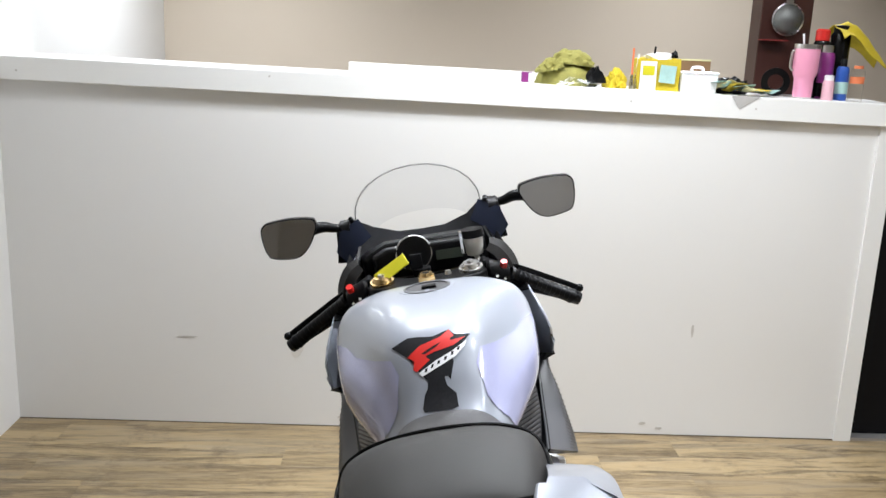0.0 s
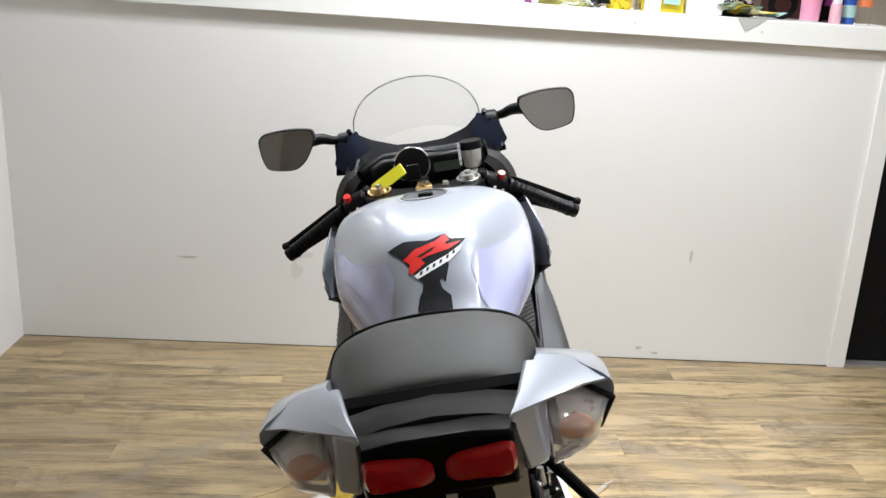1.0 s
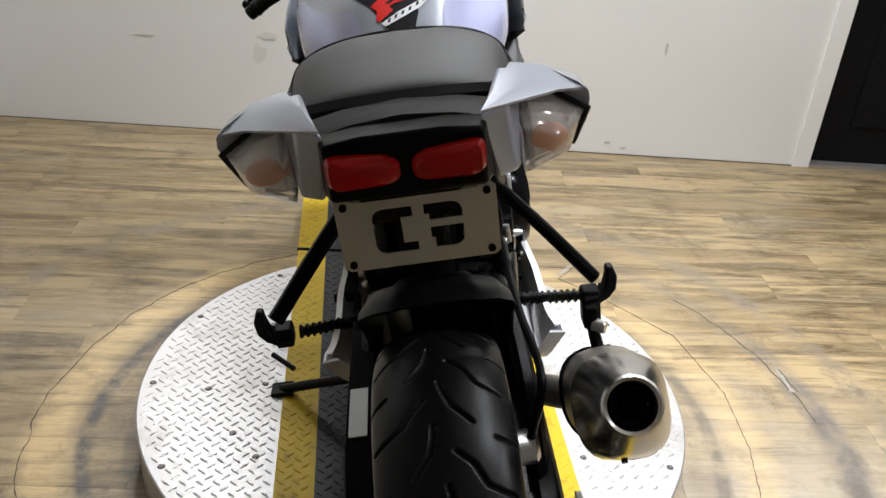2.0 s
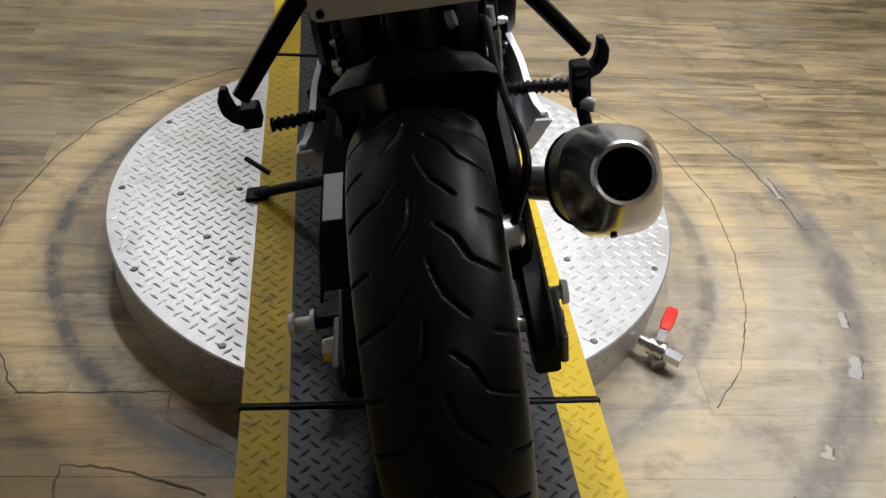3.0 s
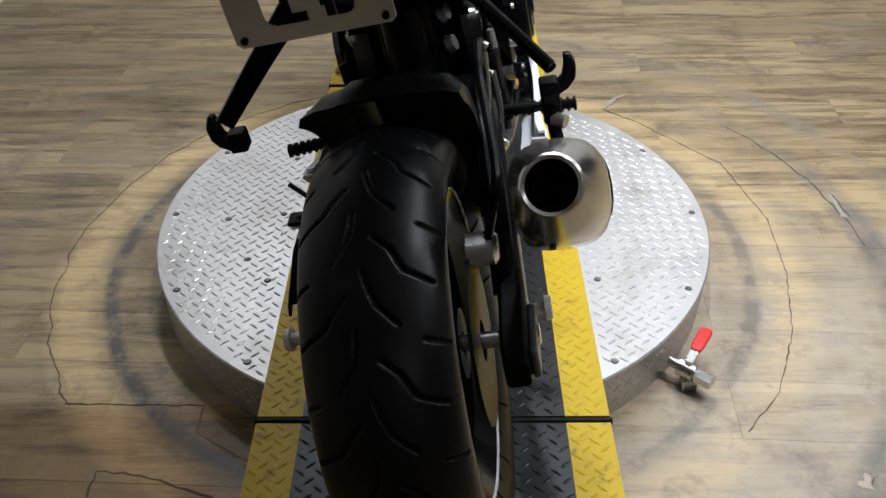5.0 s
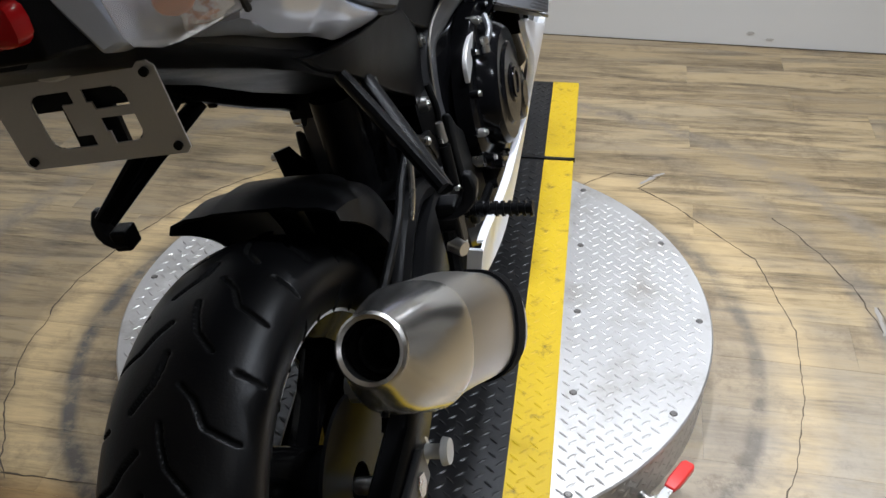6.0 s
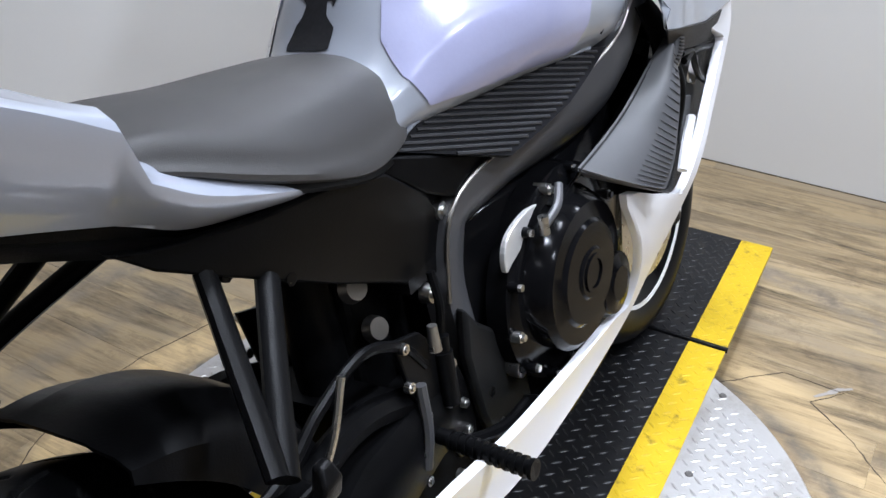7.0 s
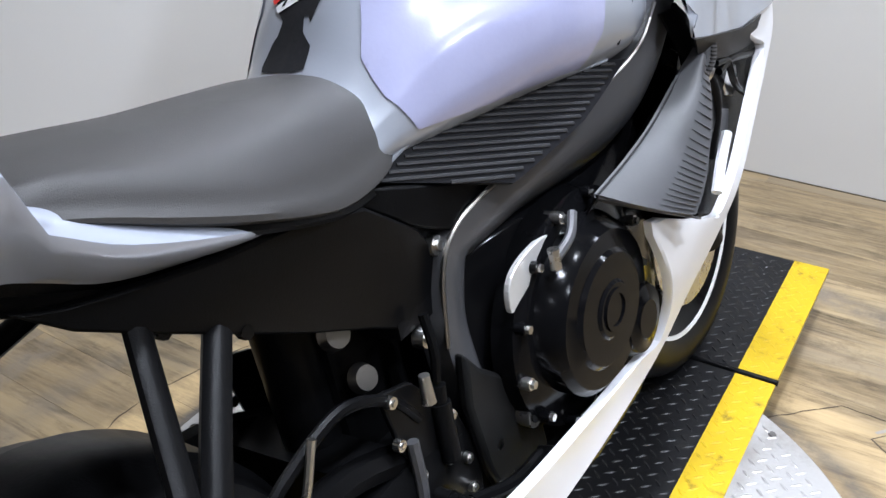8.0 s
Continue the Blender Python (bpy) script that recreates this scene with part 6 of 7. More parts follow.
# -- rider foot controls
for sx in (-1, 1):
    hb = part("heel_plate", side_panel([(0.452, 0.56), (0.50, 0.545), (0.56, 0.47), (0.585, 0.39), (0.575, 0.335), (0.535, 0.335), (0.505, 0.40), (0.465, 0.48)], lambda y, z: 0.122, 0.008, sx), BLACK_SATIN, bike, "black footrest hanger plate", bevel=0.002)
    for y, z in ((0.598, 0.408), (0.597, 0.363), (0.557, 0.407), (0.555, 0.368), (0.526, 0.429), (0.463, 0.400), (0.479, 0.442), (0.457, 0.363), (0.523, 0.320), (0.545, 0.474), (0.459, 0.496), (0.462, 0.546)):
        part("bolt", rod(rod(B(), (sx * 0.121, y, z), (sx * 0.129, y, z), 0.0072, 0.0066, 14), (sx * 0.129, y, z), (sx * 0.1315, y, z), 0.0042, 0.0036, 6), STEEL, hb)
    peg = part("rider_peg", rod(B(), (sx * 0.125, 0.495, 0.402), (sx * 0.262, 0.478, 0.402), 0.0105, 0.009, 14), BLACK_SATIN, bike, "ribbed black rider footpeg")
    for k in range(11):
        t = 0.14 + 0.84 * k / 10
        c = Vector((sx * 0.125, 0.495, 0.402)).lerp(Vector((sx * 0.262, 0.478, 0.402)), t)
        part("ring_rib", rod(B(), c - Vector((sx * 0.0025, 0, 0)), c + Vector((sx * 0.0025, 0, 0)), 0.0128, seg=14), BLACK_SATIN, peg)
bm = B()
tube(bm, [(0.14, 0.53, 0.37), (0.150, 0.60, 0.345), (0.155, 0.66, 0.345)], 0.008, 8)
rod(bm, (0.150, 0.66, 0.345), (0.168, 0.665, 0.345), 0.008)
part("brake_pedal", bm, BLACK_SATIN, bike, "black rear brake pedal")
bm = B()
tube(bm, [(-0.14, 0.53, 0.37), (-0.165, 0.60, 0.345), (-0.17, 0.66, 0.35)], 0.008, 8)
rod(bm, (-0.165, 0.66, 0.35), (-0.215, 0.665, 0.35), 0.010)
part("gear_lever", bm, BLACK_SATIN, bike, "black gear lever")
mc = part("brake_master_cylinder", rod(rod(B(), (0.128, 0.527, 0.43), (0.126, 0.532, 0.50), 0.012), (0.126, 0.532, 0.50), (0.126, 0.535, 0.52), 0.009), BLACK_SATIN, bike, "black rear brake master cylinder")
part("fitting", rod(B(), (0.136, 0.505, 0.520), (0.136, 0.507, 0.552), 0.0085, 0.0060, 12), STEEL, mc, "plated hose fitting")
part("reservoir_hose", tube(B(), [(0.126, 0.535, 0.525), (0.128, 0.54, 0.56), (0.12, 0.545, 0.60)], 0.0055, 8), BLACK_SATIN, mc)
part("brake_line", tube(B(), [(0.128, 0.475, 0.49), (0.13, 0.47, 0.43), (0.125, 0.46, 0.38)], 0.007, 8), FRAME_GREY, mc)
for p, r in (((0.07, 0.467, 0.612), 0.018), ((0.07, 0.489, 0.546), 0.017)):
    part("shock_fitting", rod(B(), (p[0] - 0.006, p[1], p[2]), (p[0] + 0.006, p[1] - 0.002, p[2] + 0.004), r, r * 0.8, 16), SATIN_STEEL, bike, "dull silver shock fitting")
bm = rod(B(), (0, 0.46, 0.36), (0, 0.46, 0.64), 0.036)
part("rear_shock", bm, BLACK_SATIN, bike)
bm = B()
box(bm, (0, 0.53, 0.50), (0.09, 0.12, 0.28))
part("inner_frame", bm, BLACK_SATIN, bike, bevel=0.01, smooth=False)

# side stand
bm = B()
foot = bike.matrix_basis.inverted() @ Vector((-0.305, -0.028, LANE + 0.004))
tube(bm, [(-0.10, 0.60, 0.24), (-0.14, 0.60, 0.20), tuple(foot)], 0.011, 10, 5)
ss = part("side_stand", bm, BLACK_SATIN, bike, "black side stand, folded out")
part("stand_foot", box(B(), foot, (0.05, 0.045, 0.010), None), BLACK_SATIN, ss, smooth=False, bevel=0.003)
part("stand_tang", tube(B(), [tuple(foot + Vector((0.03, 0.03, 0.03))), tuple(foot + Vector((-0.02, 0.07, 0.05)))], 0.006, 8, 3), BLACK_SATIN, ss)

# -- front end

yoke = part("triple_clamp", slab(B(), [(-0.135, 1.03), (-0.12, 1.005), (-0.05, 0.975), (0, 0.965), (0.05, 0.975), (0.12, 1.005), (0.135, 1.03), (0.128, 1.075), (0.09, 1.09), (0.04, 1.06), (0, 1.055), (-0.04, 1.06), (-0.09, 1.09), (-0.128, 1.075)], 2, 0.945, 0.966), BLACK_SATIN, bike, "black upper triple clamp", bevel=0.004)
part("stem_nut", rod(rod(B(), (0, 1.0, 0.966), (0, 1.0, 0.981), 0.021, 0.020, 6), (0, 1.0, 0.981), (0, 1.0, 0.988), 0.015, 0.013, 18), GOLD, yoke, "gold stem nut", smooth=False)
# dark disc on the nut, painted as a shaded hole
part("stem_hole", rod(B(), (0, 1.0, 0.985), (0, 1.0, 0.9885), 0.008, seg=14), DARK_HOLE, yoke)
for sx, mt, lab in ((-1, GOLD, "bronze fork cap"), (1, STEEL, "silver fork cap")):
    fc = part("fork_cap", rod(rod(B(), (sx * 0.1, 1.045, 0.94), (sx * 0.1, 1.04, 0.975), 0.027, seg=24), (sx * 0.1, 1.04, 0.975), (sx * 0.1, 1.039, 0.984), 0.022, 0.018, 20), mt, yoke, lab)
    part("adjuster", rod(B(), (sx * 0.1, 1.039, 0.983), (sx * 0.1, 1.0385, 0.990), 0.008, seg=6), STEEL, fc)
    part("fork_leg", rod(rod(B(), (sx * 0.1, 1.045, 0.945), (sx * 0.1, 1.26, 0.45), 0.027, 0.027, 20), (sx * 0.1, 1.22, 0.54), (sx * 0.1, 1.385, 0.28), 0.031, 0.03, 20), BLACK_SATIN, bike, "black fork leg")
part("clamp_screw", rod(B(), (0.048, 1.04, 0.966), (0.048, 1.04, 0.974), 0.008, 0.006, 12), STEEL, yoke)
ign = part("ignition_switch", rod(B(), (-0.01, 1.085, 0.93), (-0.01, 1.085, 0.978), 0.021, seg=20), BLACK_SATIN, bike)
part("key", box(B(), (-0.02, 1.082, 0.995), (0.028, 0.005, 0.035)), BLACK_PLASTIC, ign, smooth=False, bevel=0.002)
TAGM = Matrix.Translation((-0.075, 1.04, 0.997)) @ Matrix(((0.88, 0.0, 0.475), (0.0, 1.0, 0.0), (-0.475, 0.0, 0.88))).transposed().to_4x4() @ Matrix.Rotation(radians(52), 4, "X")
part("key_tag", box(B(), (0, 0, 0), (0.082, 0.030, 0.004), TAGM), YELLOW_TAG, ign, "yellow plastic key tag", smooth=False, bevel=0.002)
for sx in (-1, 1):
    a, b = Vector((sx * 0.185, 1.062, 0.937)), Vector((sx * 0.335, 1.078, 0.846))
    cl = part("clip_on_bar", rod(B(), (sx * 0.10, 1.055, 0.955), a.lerp(b, 0.98), 0.011), BLACK_SATIN, bike, "black clip-on handlebar")
    bm = B()
    prof = [(0.0, 0.0165), (0.04, 0.018), (0.06, 0.0155), (0.85, 0.0155), (0.88, 0.0175), (0.90, 0.0175), (0.905, 0.013), (0.93, 0.013), (0.935, 0.016), (1.0, 0.015)]
    m, d = along(a, b)
    lathe(bm, [(r, (t - 0.5) * d) for t, r in prof] + [(0.001, 0.5 * d)], 20, m @ Matrix.Rotation(radians(-90), 4, "Y"))
    gr = part("grip", bm, RUBBER, cl, "black rubber handlebar grip")
    for k in range(12):
        c = a.lerp(b, 0.12 + 0.72 * k / 11)
        part("grip_rib", rod(B(), c - (b - a).normalized() * 0.002, c + (b - a).normalized() * 0.002, 0.0165, seg=16), RUBBER, gr)
    sw = part("switch_housing", loft(B(), [[Vector(c) + Vector((0, 0.02 * math.cos(t) * s, 0.024 * math.sin(t) * s)) for t in (2 * math.pi * k / 14 for k in range(14))] for c, s in (((sx * 0.135, 1.058, 0.955), 0.7), ((sx * 0.142, 1.058, 0.955), 1.0), ((sx * 0.18, 1.062, 0.94), 1.0), ((sx * 0.186, 1.062, 0.937), 0.75))]), BLACK_PLASTIC, cl, "black switch housing")
    part("red_switch", rod(B(), (sx * 0.172, 1.055, 0.955), (sx * 0.175, 1.045, 0.972), 0.009, 0.008, 14), RED_PLASTIC, sw, "red switch button")
    part("switch_button", rod(B(), (sx * 0.155, 1.045, 0.94), (sx * 0.155, 1.036, 0.943), 0.0032, seg=10), MILKY, sw)
    part("switch_button", rod(B(), (sx * 0.172, 1.046, 0.932), (sx * 0.172, 1.037, 0.934), 0.0028, seg=10), MILKY, sw)
    lv = tube(B(), [(sx * 0.15, 1.095, 0.955), (sx * 0.20, 1.128, 0.935), (sx * 0.28, 1.140, 0.89), (sx * 0.345, 1.120, 0.858)], 0.008, 8, 5, flat=0.6)
    bmesh.ops.create_icosphere(lv, subdivisions=2, radius=0.010, matrix=Matrix.Translation((sx * 0.345, 1.120, 0.858)))
    part("lever", lv, BLACK_SATIN, cl, "black hand lever")
    part("lever_perch", box(B(), (0, 0, 0), (0.05, 0.05, 0.026), pose(sx * 0.145, 1.085, 0.955, 0, sx * 30, 0)), BLACK_SATIN, cl, smooth=False, bevel=0.005)
# brake fluid reservoir
rs = part("brake_reservoir", loft(B(), [[(0.118 + 0.024 * s * math.cos(t), 1.14 + 0.024 * s * math.sin(t), z) for t in (2 * math.pi * k / 24 for k in range(24))] for s, z in ((0.72, 0.975), (0.82, 0.978), (0.98, 1.015), (1.0, 1.018))]), MILKY, bike, "milky white brake fluid reservoir")
part("reservoir_cap", rod(B(), (0.118, 1.14, 1.018), (0.118, 1.14, 1.036), 0.027, 0.025, 24), BLACK_PLASTIC, rs, "black cap")
part("reservoir_bracket", box(B(), (0.090, 1.13, 1.01), (0.006, 0.02, 0.05)), STEEL, rs, smooth=False)
part("reservoir_tube", tube(B(), [(0.118, 1.14, 0.975), (0.128, 1.12, 0.96), (0.15, 1.09, 0.955)], 0.006, 8), MILKY, rs)
# instruments
dash = part("instrument_panel", loft(B(), [[(x * w, y, zc + (f * h) + (-0.25) * (y - 1.2)) for x, f in ((-1, -0.6), (-0.8, -1), (0.8, -1), (1, -0.6), (1, 0.6), (0.75, 1), (-0.75, 1), (-1, 0.6))] for y, w, zc, h in ((1.185, 0.115, 0.968, 0.033), (1.20, 0.125, 0.97, 0.040), (1.27, 0.125, 0.972, 0.040))]), BLACK_PLASTIC, bike, "black instrument panel", bevel=0.005)
DIAL = Matrix.Translation((-0.024, 1.184, 0.990)) @ Matrix.Rotation(radians(-22), 4, "X") @ Matrix.Rotation(radians(-90), 4, "Z")
part("dial_face", lathe(B(), [(0.0005, 0.003), (0.041, 0.003), (0.041, 0.0), (0.0005, 0.0)], 32, DIAL), BLACK_GLOSS, dash, "black round rev counter")
bm = B()
arc_pts = [DIAL @ Vector((-0.001, 0.041 * math.cos(a), 0.041 * math.sin(a))) for a in (radians(-55 + 290 * k / 28) for k in range(29))]
part("dial_bezel", tube(bm, arc_pts, 0.0036, 8, 2, curve=False), CHROME, dash, "bright ring of the rev counter")
part("display", box(B(), (0, 0, 0), (0.062, 0.002, 0.036), pose(0.058, 1.184, 0.982, -22)), mat("lcd_grey", (0.022, 0.026, 0.02), 0.15), dash, "dark grey display", smooth=False)
part("dash_back", loft(B(), [[(x * w, y, z + f * h) for x, f in ((-1, -1), (1, -1), (1, 0.5), (0.6, 1), (-0.6, 1), (-1, 0.5))] for y, w, z, h in ((1.225, 0.15, 0.955, 0.058), (1.30, 0.16, 0.955, 0.05))]), BLACK_SATIN, bike, bevel=0.01)
BLUE_BLACK = mat("blue_black_paint", (0.010, 0.013, 0.024), 0.25, 0.1, 0.3)
# black inner cowl round the dash
rows = []
for f in range(5):
    t = f / 4
    row = []
    for x, zu, zl in ((-0.212, 1.046, 0.975), (-0.165, 1.060, 0.97), (-0.12, 1.030, 0.965), (-0.06, 1.004, 0.96), (0, 0.996, 0.955), (0.06, 1.002, 0.96), (0.12, 1.026, 0.965), (0.158, 1.060, 0.97), (0.206, 1.040, 0.975)):
        row.append((x * (1 + 0.02 * t), 1.34 - 0.055 * t + 0.08 * (1 - abs(x) / 0.21) * (1 - t), zu + (zl - zu) * t - 0.01 * math.sin(t * math.pi)))
    rows.append(row)
bm = B()
sheet(bm, rows, 0.006)
part("inner_cowl", bm, MATT_BLACK, bike, "black inner cowl under the windscreen")
for sx in (-1, 1):
    part("cowl_wing", sheet(B(), [[(sx * 0.152, 1.328, 1.064), (sx * 0.200, 1.308, 1.042), (sx * 0.214, 1.30, 0.995)], [(sx * 0.138, 1.313, 1.04), (sx * 0.180, 1.292, 1.02), (sx * 0.200, 1.285, 0.98)], [(sx * 0.125, 1.305, 1.02), (sx * 0.160, 1.285, 1.0), (sx * 0.184, 1.275, 0.965)]], 0.006), BLUE_BLACK, bike, "blue black fairing shoulder")
    part("wing_side", sheet(B(), [[(sx * 0.200, 1.308, 1.042), (sx * 0.214, 1.30, 0.995), (sx * 0.184, 1.275, 0.965)], [(sx * 0.19, 1.40, 1.02), (sx * 0.205, 1.40, 0.97), (sx * 0.19, 1.40, 0.93)]], 0.004), BLUE_BLACK, bike)
    part("screen_bolt", rod(B(), (sx * 0.168, 1.325, 1.063), (sx * 0.17, 1.315, 1.072), 0.006, seg=10), BLACK_SATIN, bike)
part("fairing_nose", loft(B(), [[(x * w, y, z + f * h) for x, f in ((-1, -0.6), (-0.5, -1), (0.5, -1), (1, -0.6), (1, 0.5), (0.5, 1), (-0.5, 1), (-1, 0.5))] for y, w, z, h in ((1.38, 0.19, 0.86, 0.09), (1.52, 0.16, 0.85, 0.085), (1.66, 0.10, 0.84, 0.07), (1.72, 0.05, 0.83, 0.04))]), PEARL, bike, "pearl grey fairing nose", bevel=0.02)
rows = []
for f in range(7):
    t = f / 6
    row = []
    for k in range(13):
        a = radians(180 - 180 * k / 12)
        w = 0.160 * (1 - 0.12 * t)
        x = w * math.cos(a)
        h = 0.130 * math.sin(a) ** 0.85 * (1 - 0.75 * t ** 1.2)
        row.append((x, 1.325 + 0.02 * math.sin(a) * (1 - t) * -1 + 0.34 * t + 0.10 * t * math.sin(a), 1.052 - 0.105 * t + h))
    rows.append(row)
bm = B()
sheet(bm, spline_rows(rows, 2), 0.0015)
ws = part("windscreen", bm, SCREEN, bike, "clear double curved windscreen")
ws.visible_shadow = False
part("screen_edge", tube(B(), [Vector(p) + Vector((0, -0.001, 0.001)) for p in rows[0]], 0.0007, 6, 4), mat("edge_grey", (0.35, 0.35, 0.35), 0.3), ws, "ground edge of the screen")
# mirrors
for sx in (-1, 1):
    OUT = [(0.251, 1.086), (0.260, 1.096), (0.31, 1.103), (0.362, 1.101), (0.380, 1.096), (0.389, 1.082), (0.388, 1.05), (0.381, 1.024), (0.368, 1.012), (0.325, 1.005), (0.300, 1.009), (0.280, 1.024), (0.263, 1.048), (0.251, 1.074)]
    c = Vector((0.322, 0, 1.056))
    mi = None
    bm = B()
    rings = []
    for y, s in ((1.272, 0.95), (1.274, 1.0), (1.29, 1.0), (1.312, 0.72), (1.322, 0.35)):
        rings.append(smooth_line([(sx * (c.x + (x - c.x) * s), y + 0.036 * (x - c.x) + 0.15 * (z - c.z) * s, c.z + (z - c.z) * s) for x, z in OUT + OUT[:1]], 4)[:-1])
    loft(bm, rings)
    mi = part("mirror", bm, BLACK_PLASTIC, bike, "black rear view mirror housing")
    bm = B()
    pts = smooth_line([(sx * (c.x + (x - c.x) * 0.95), 1.2712 + 0.036 * (x - c.x) + 0.15 * (z - c.z) * 0.94, c.z + (z - c.z) * 0.94) for x, z in OUT + OUT[:1]], 4)[:-1]
    f = bm.faces.new([bm.verts.new(p) for p in pts])
    f.normal_update()
    if f.normal.y > 0:
        f.normal_flip()
    thicken(bm, 0.002)
    part("mirror_glass", bm, MIRROR, mi, "mirror glass", smooth=False)
    part("mirror_stalk", tube(B(), [(sx * 0.190, 1.33, 1.050), (sx * 0.215, 1.322, 1.054), (sx * 0.24, 1.308, 1.064), (sx * 0.275, 1.296, 1.064)], (0.009, 0.016), 10, 5), BLACK_PLASTIC, mi, "black mirror stalk")
    part("stalk_base", loft(B(), [[(sx * x, 1.335 + 0.028 * math.cos(t) * s, 1.048 + 0.018 * math.sin(t) * s) for t in (2 * math.pi * k / 14 for k in range(14))] for x, s in ((0.175, 1.1), (0.198, 1.0), (0.204, 0.6))]), BLACK_PLASTIC, mi)
# front fender
rows = []
for deg in (30, 60, 90, 120, 145):
    a = radians(deg)
    rows.append([(x, 1.40 + (0.318 + f) * math.cos(a), 0.302 + (0.318 + f) * math.sin(a)) for x, f in ((-0.075, -0.05), (-0.068, -0.01), (-0.04, 0.008), (0, 0.012), (0.04, 0.008), (0.068, -0.01), (0.075, -0.05))])
bm = B()
sheet(bm, spline_rows(rows, 4), 0.003)
part("front_fender", bm, PEARL, bike, "pearl grey front fender")
for sx in (-1, 1):
    part("control_cable", tube(B(), [(sx * 0.15, 1.05, 0.93), (sx * 0.13, 1.12, 0.90), (sx * 0.09, 1.2, 0.86)], 0.006, 8), BLACK_SATIN, bike, "black control cable")
    part("control_cable", tube(B(), [(sx * 0.16, 1.07, 0.95), (sx * 0.17, 1.16, 0.93), (sx * 0.12, 1.24, 0.90)], 0.005, 8), BLACK_SATIN, bike, "black control cable")


# ---- things on the half wall ----
def on_wall(name, label, category, u, v, group=""):
    return thing(name, label, category, ROOM @ pose(u, v, top_at(u)), group)


def turned(profile, seg=24):
    """Turn (radius, z) points round the z axis."""
    return lathe(B(), profile, seg, Matrix.Rotation(radians(-90), 4, "Y"))


def lump(w, d, h, seed, rough=0.35, sub=4, flat=0.0):
    """A crumpled heap of cloth resting on z = 0."""
    bm = B()
    bmesh.ops.create_icosphere(bm, subdivisions=sub, radius=1.0)
    for vt in bm.verts:
        p = vt.co.normalized()
        q = p * 1.7 + Vector((seed * 3.1, seed * 1.7, seed))
        n = noise.noise(q) * 0.6 + abs(noise.noise(q * 2.3)) * 0.7 + abs(noise.noise(q * 5.0)) * 0.35
        r = 0.8 + rough * (n - 0.3)
        z = max(-0.12, p.z) if p.z < 0 else p.z
        vt.co = Vector((p.x * r * w / 2, p.y * r * d / 2, (max(0.0, z) ** (1 - flat)) * r * h))
    return bm


def cloth_mat(name, col):
    return mat(name, col, 0.85, 0, 0, 0.35, 18, 0.4, 160)


OLIVE = cloth_mat("olive_cloth", (0.26, 0.24, 0.06))
YELLOW_CLOTH = cloth_mat("yellow_cloth", (0.55, 0.42, 0.02))
TEAL_PAPER = mat("teal_paper", (0.36, 0.55, 0.52), 0.7, 0, 0, 0.2, 30)
CREAM_PAPER = mat("cream_paper", (0.68, 0.64, 0.34), 0.7, 0, 0, 0.15, 20)
CARD = mat("brown_card", (0.22, 0.13, 0.06), 0.8, 0, 0, 0.2, 20)
PINK = mat("pink_enamel", (0.82, 0.34, 0.50), 0.35, 0, 0.3, 0.05, 10)
PURPLE = mat("purple_label", (0.20, 0.02, 0.16), 0.35, 0, 0.3, 0.3, 30)
PALE_PINK = mat("pale_pink_label", (0.70, 0.42, 0.48), 0.4, 0, 0.2, 0.2, 40)
BLUE = mat("blue_can", (0.03, 0.10, 0.42), 0.3, 0.2, 0.3, 0.3, 30)
ORANGE = mat("orange_label", (0.72, 0.20, 0.08), 0.5, 0, 0, 0.2, 30)
CLEAR_BAG = glass("clear_bag", (0.92, 0.94, 0.95), 0.15, 1.2)
CLEAR_PET = glass("clear_bottle", (0.95, 0.93, 0.90), 0.06, 1.05, 0.5)

ob = structure("ledge_board", sloped_block(1.29, 2.10, 0.27, 0.33, -0.036, 0.0), TRIM_WHITE, "white painted board lying along the counter", "board", bevel=0.002)

b = on_wall("cloth_bag", "crumpled olive yellow cloth bag on the counter", "bag", 2.155, 0.13)
part("bag_body", lump(0.30, 0.20, 0.130, 13, 0.20), OLIVE, b)
part("bag_flap", lump(0.23, 0.16, 0.070, 21, 0.30), OLIVE, b, m=pose(0.020, 0, 0.078, 0, 4, 0))
part("bag_lip", lump(0.14, 0.10, 0.06, 17, 0.5), OLIVE, b, m=pose(-0.07, -0.045, 0.055, 0, -12, 0))
part("bag_opening", lump(0.08, 0.05, 0.085, 8, 0.5, 3), BLACK_PLASTIC, b, m=pose(0.10, -0.07, 0.015))
b = on_wall("plastic_bag", "crinkled clear plastic bag beside the cloth bag", "bag", 2.18, 0.035)
ob = part("bag_film", lump(0.19, 0.06, 0.034, 5, 0.9), CLEAR_BAG, b)
ob.visible_shadow = False
b = on_wall("small_box", "small purple and white box on the counter", "box", 2.0, 0.16)
part("carton", box(B(), (0, 0, 0.02), (0.04, 0.04, 0.04)), PURPLE, b, smooth=False, bevel=0.002)
part("label_strip", box(B(), (0.012, -0.0212, 0.02), (0.012, 0.001, 0.036)), WHITE_PAINT, b, smooth=False)
b = on_wall("yellow_cloth", "crumpled bright yellow cleaning cloth", "cloth", 2.335, 0.09)
part("cloth", lump(0.11, 0.10, 0.085, 4, 0.6), YELLOW_CLOTH, b)
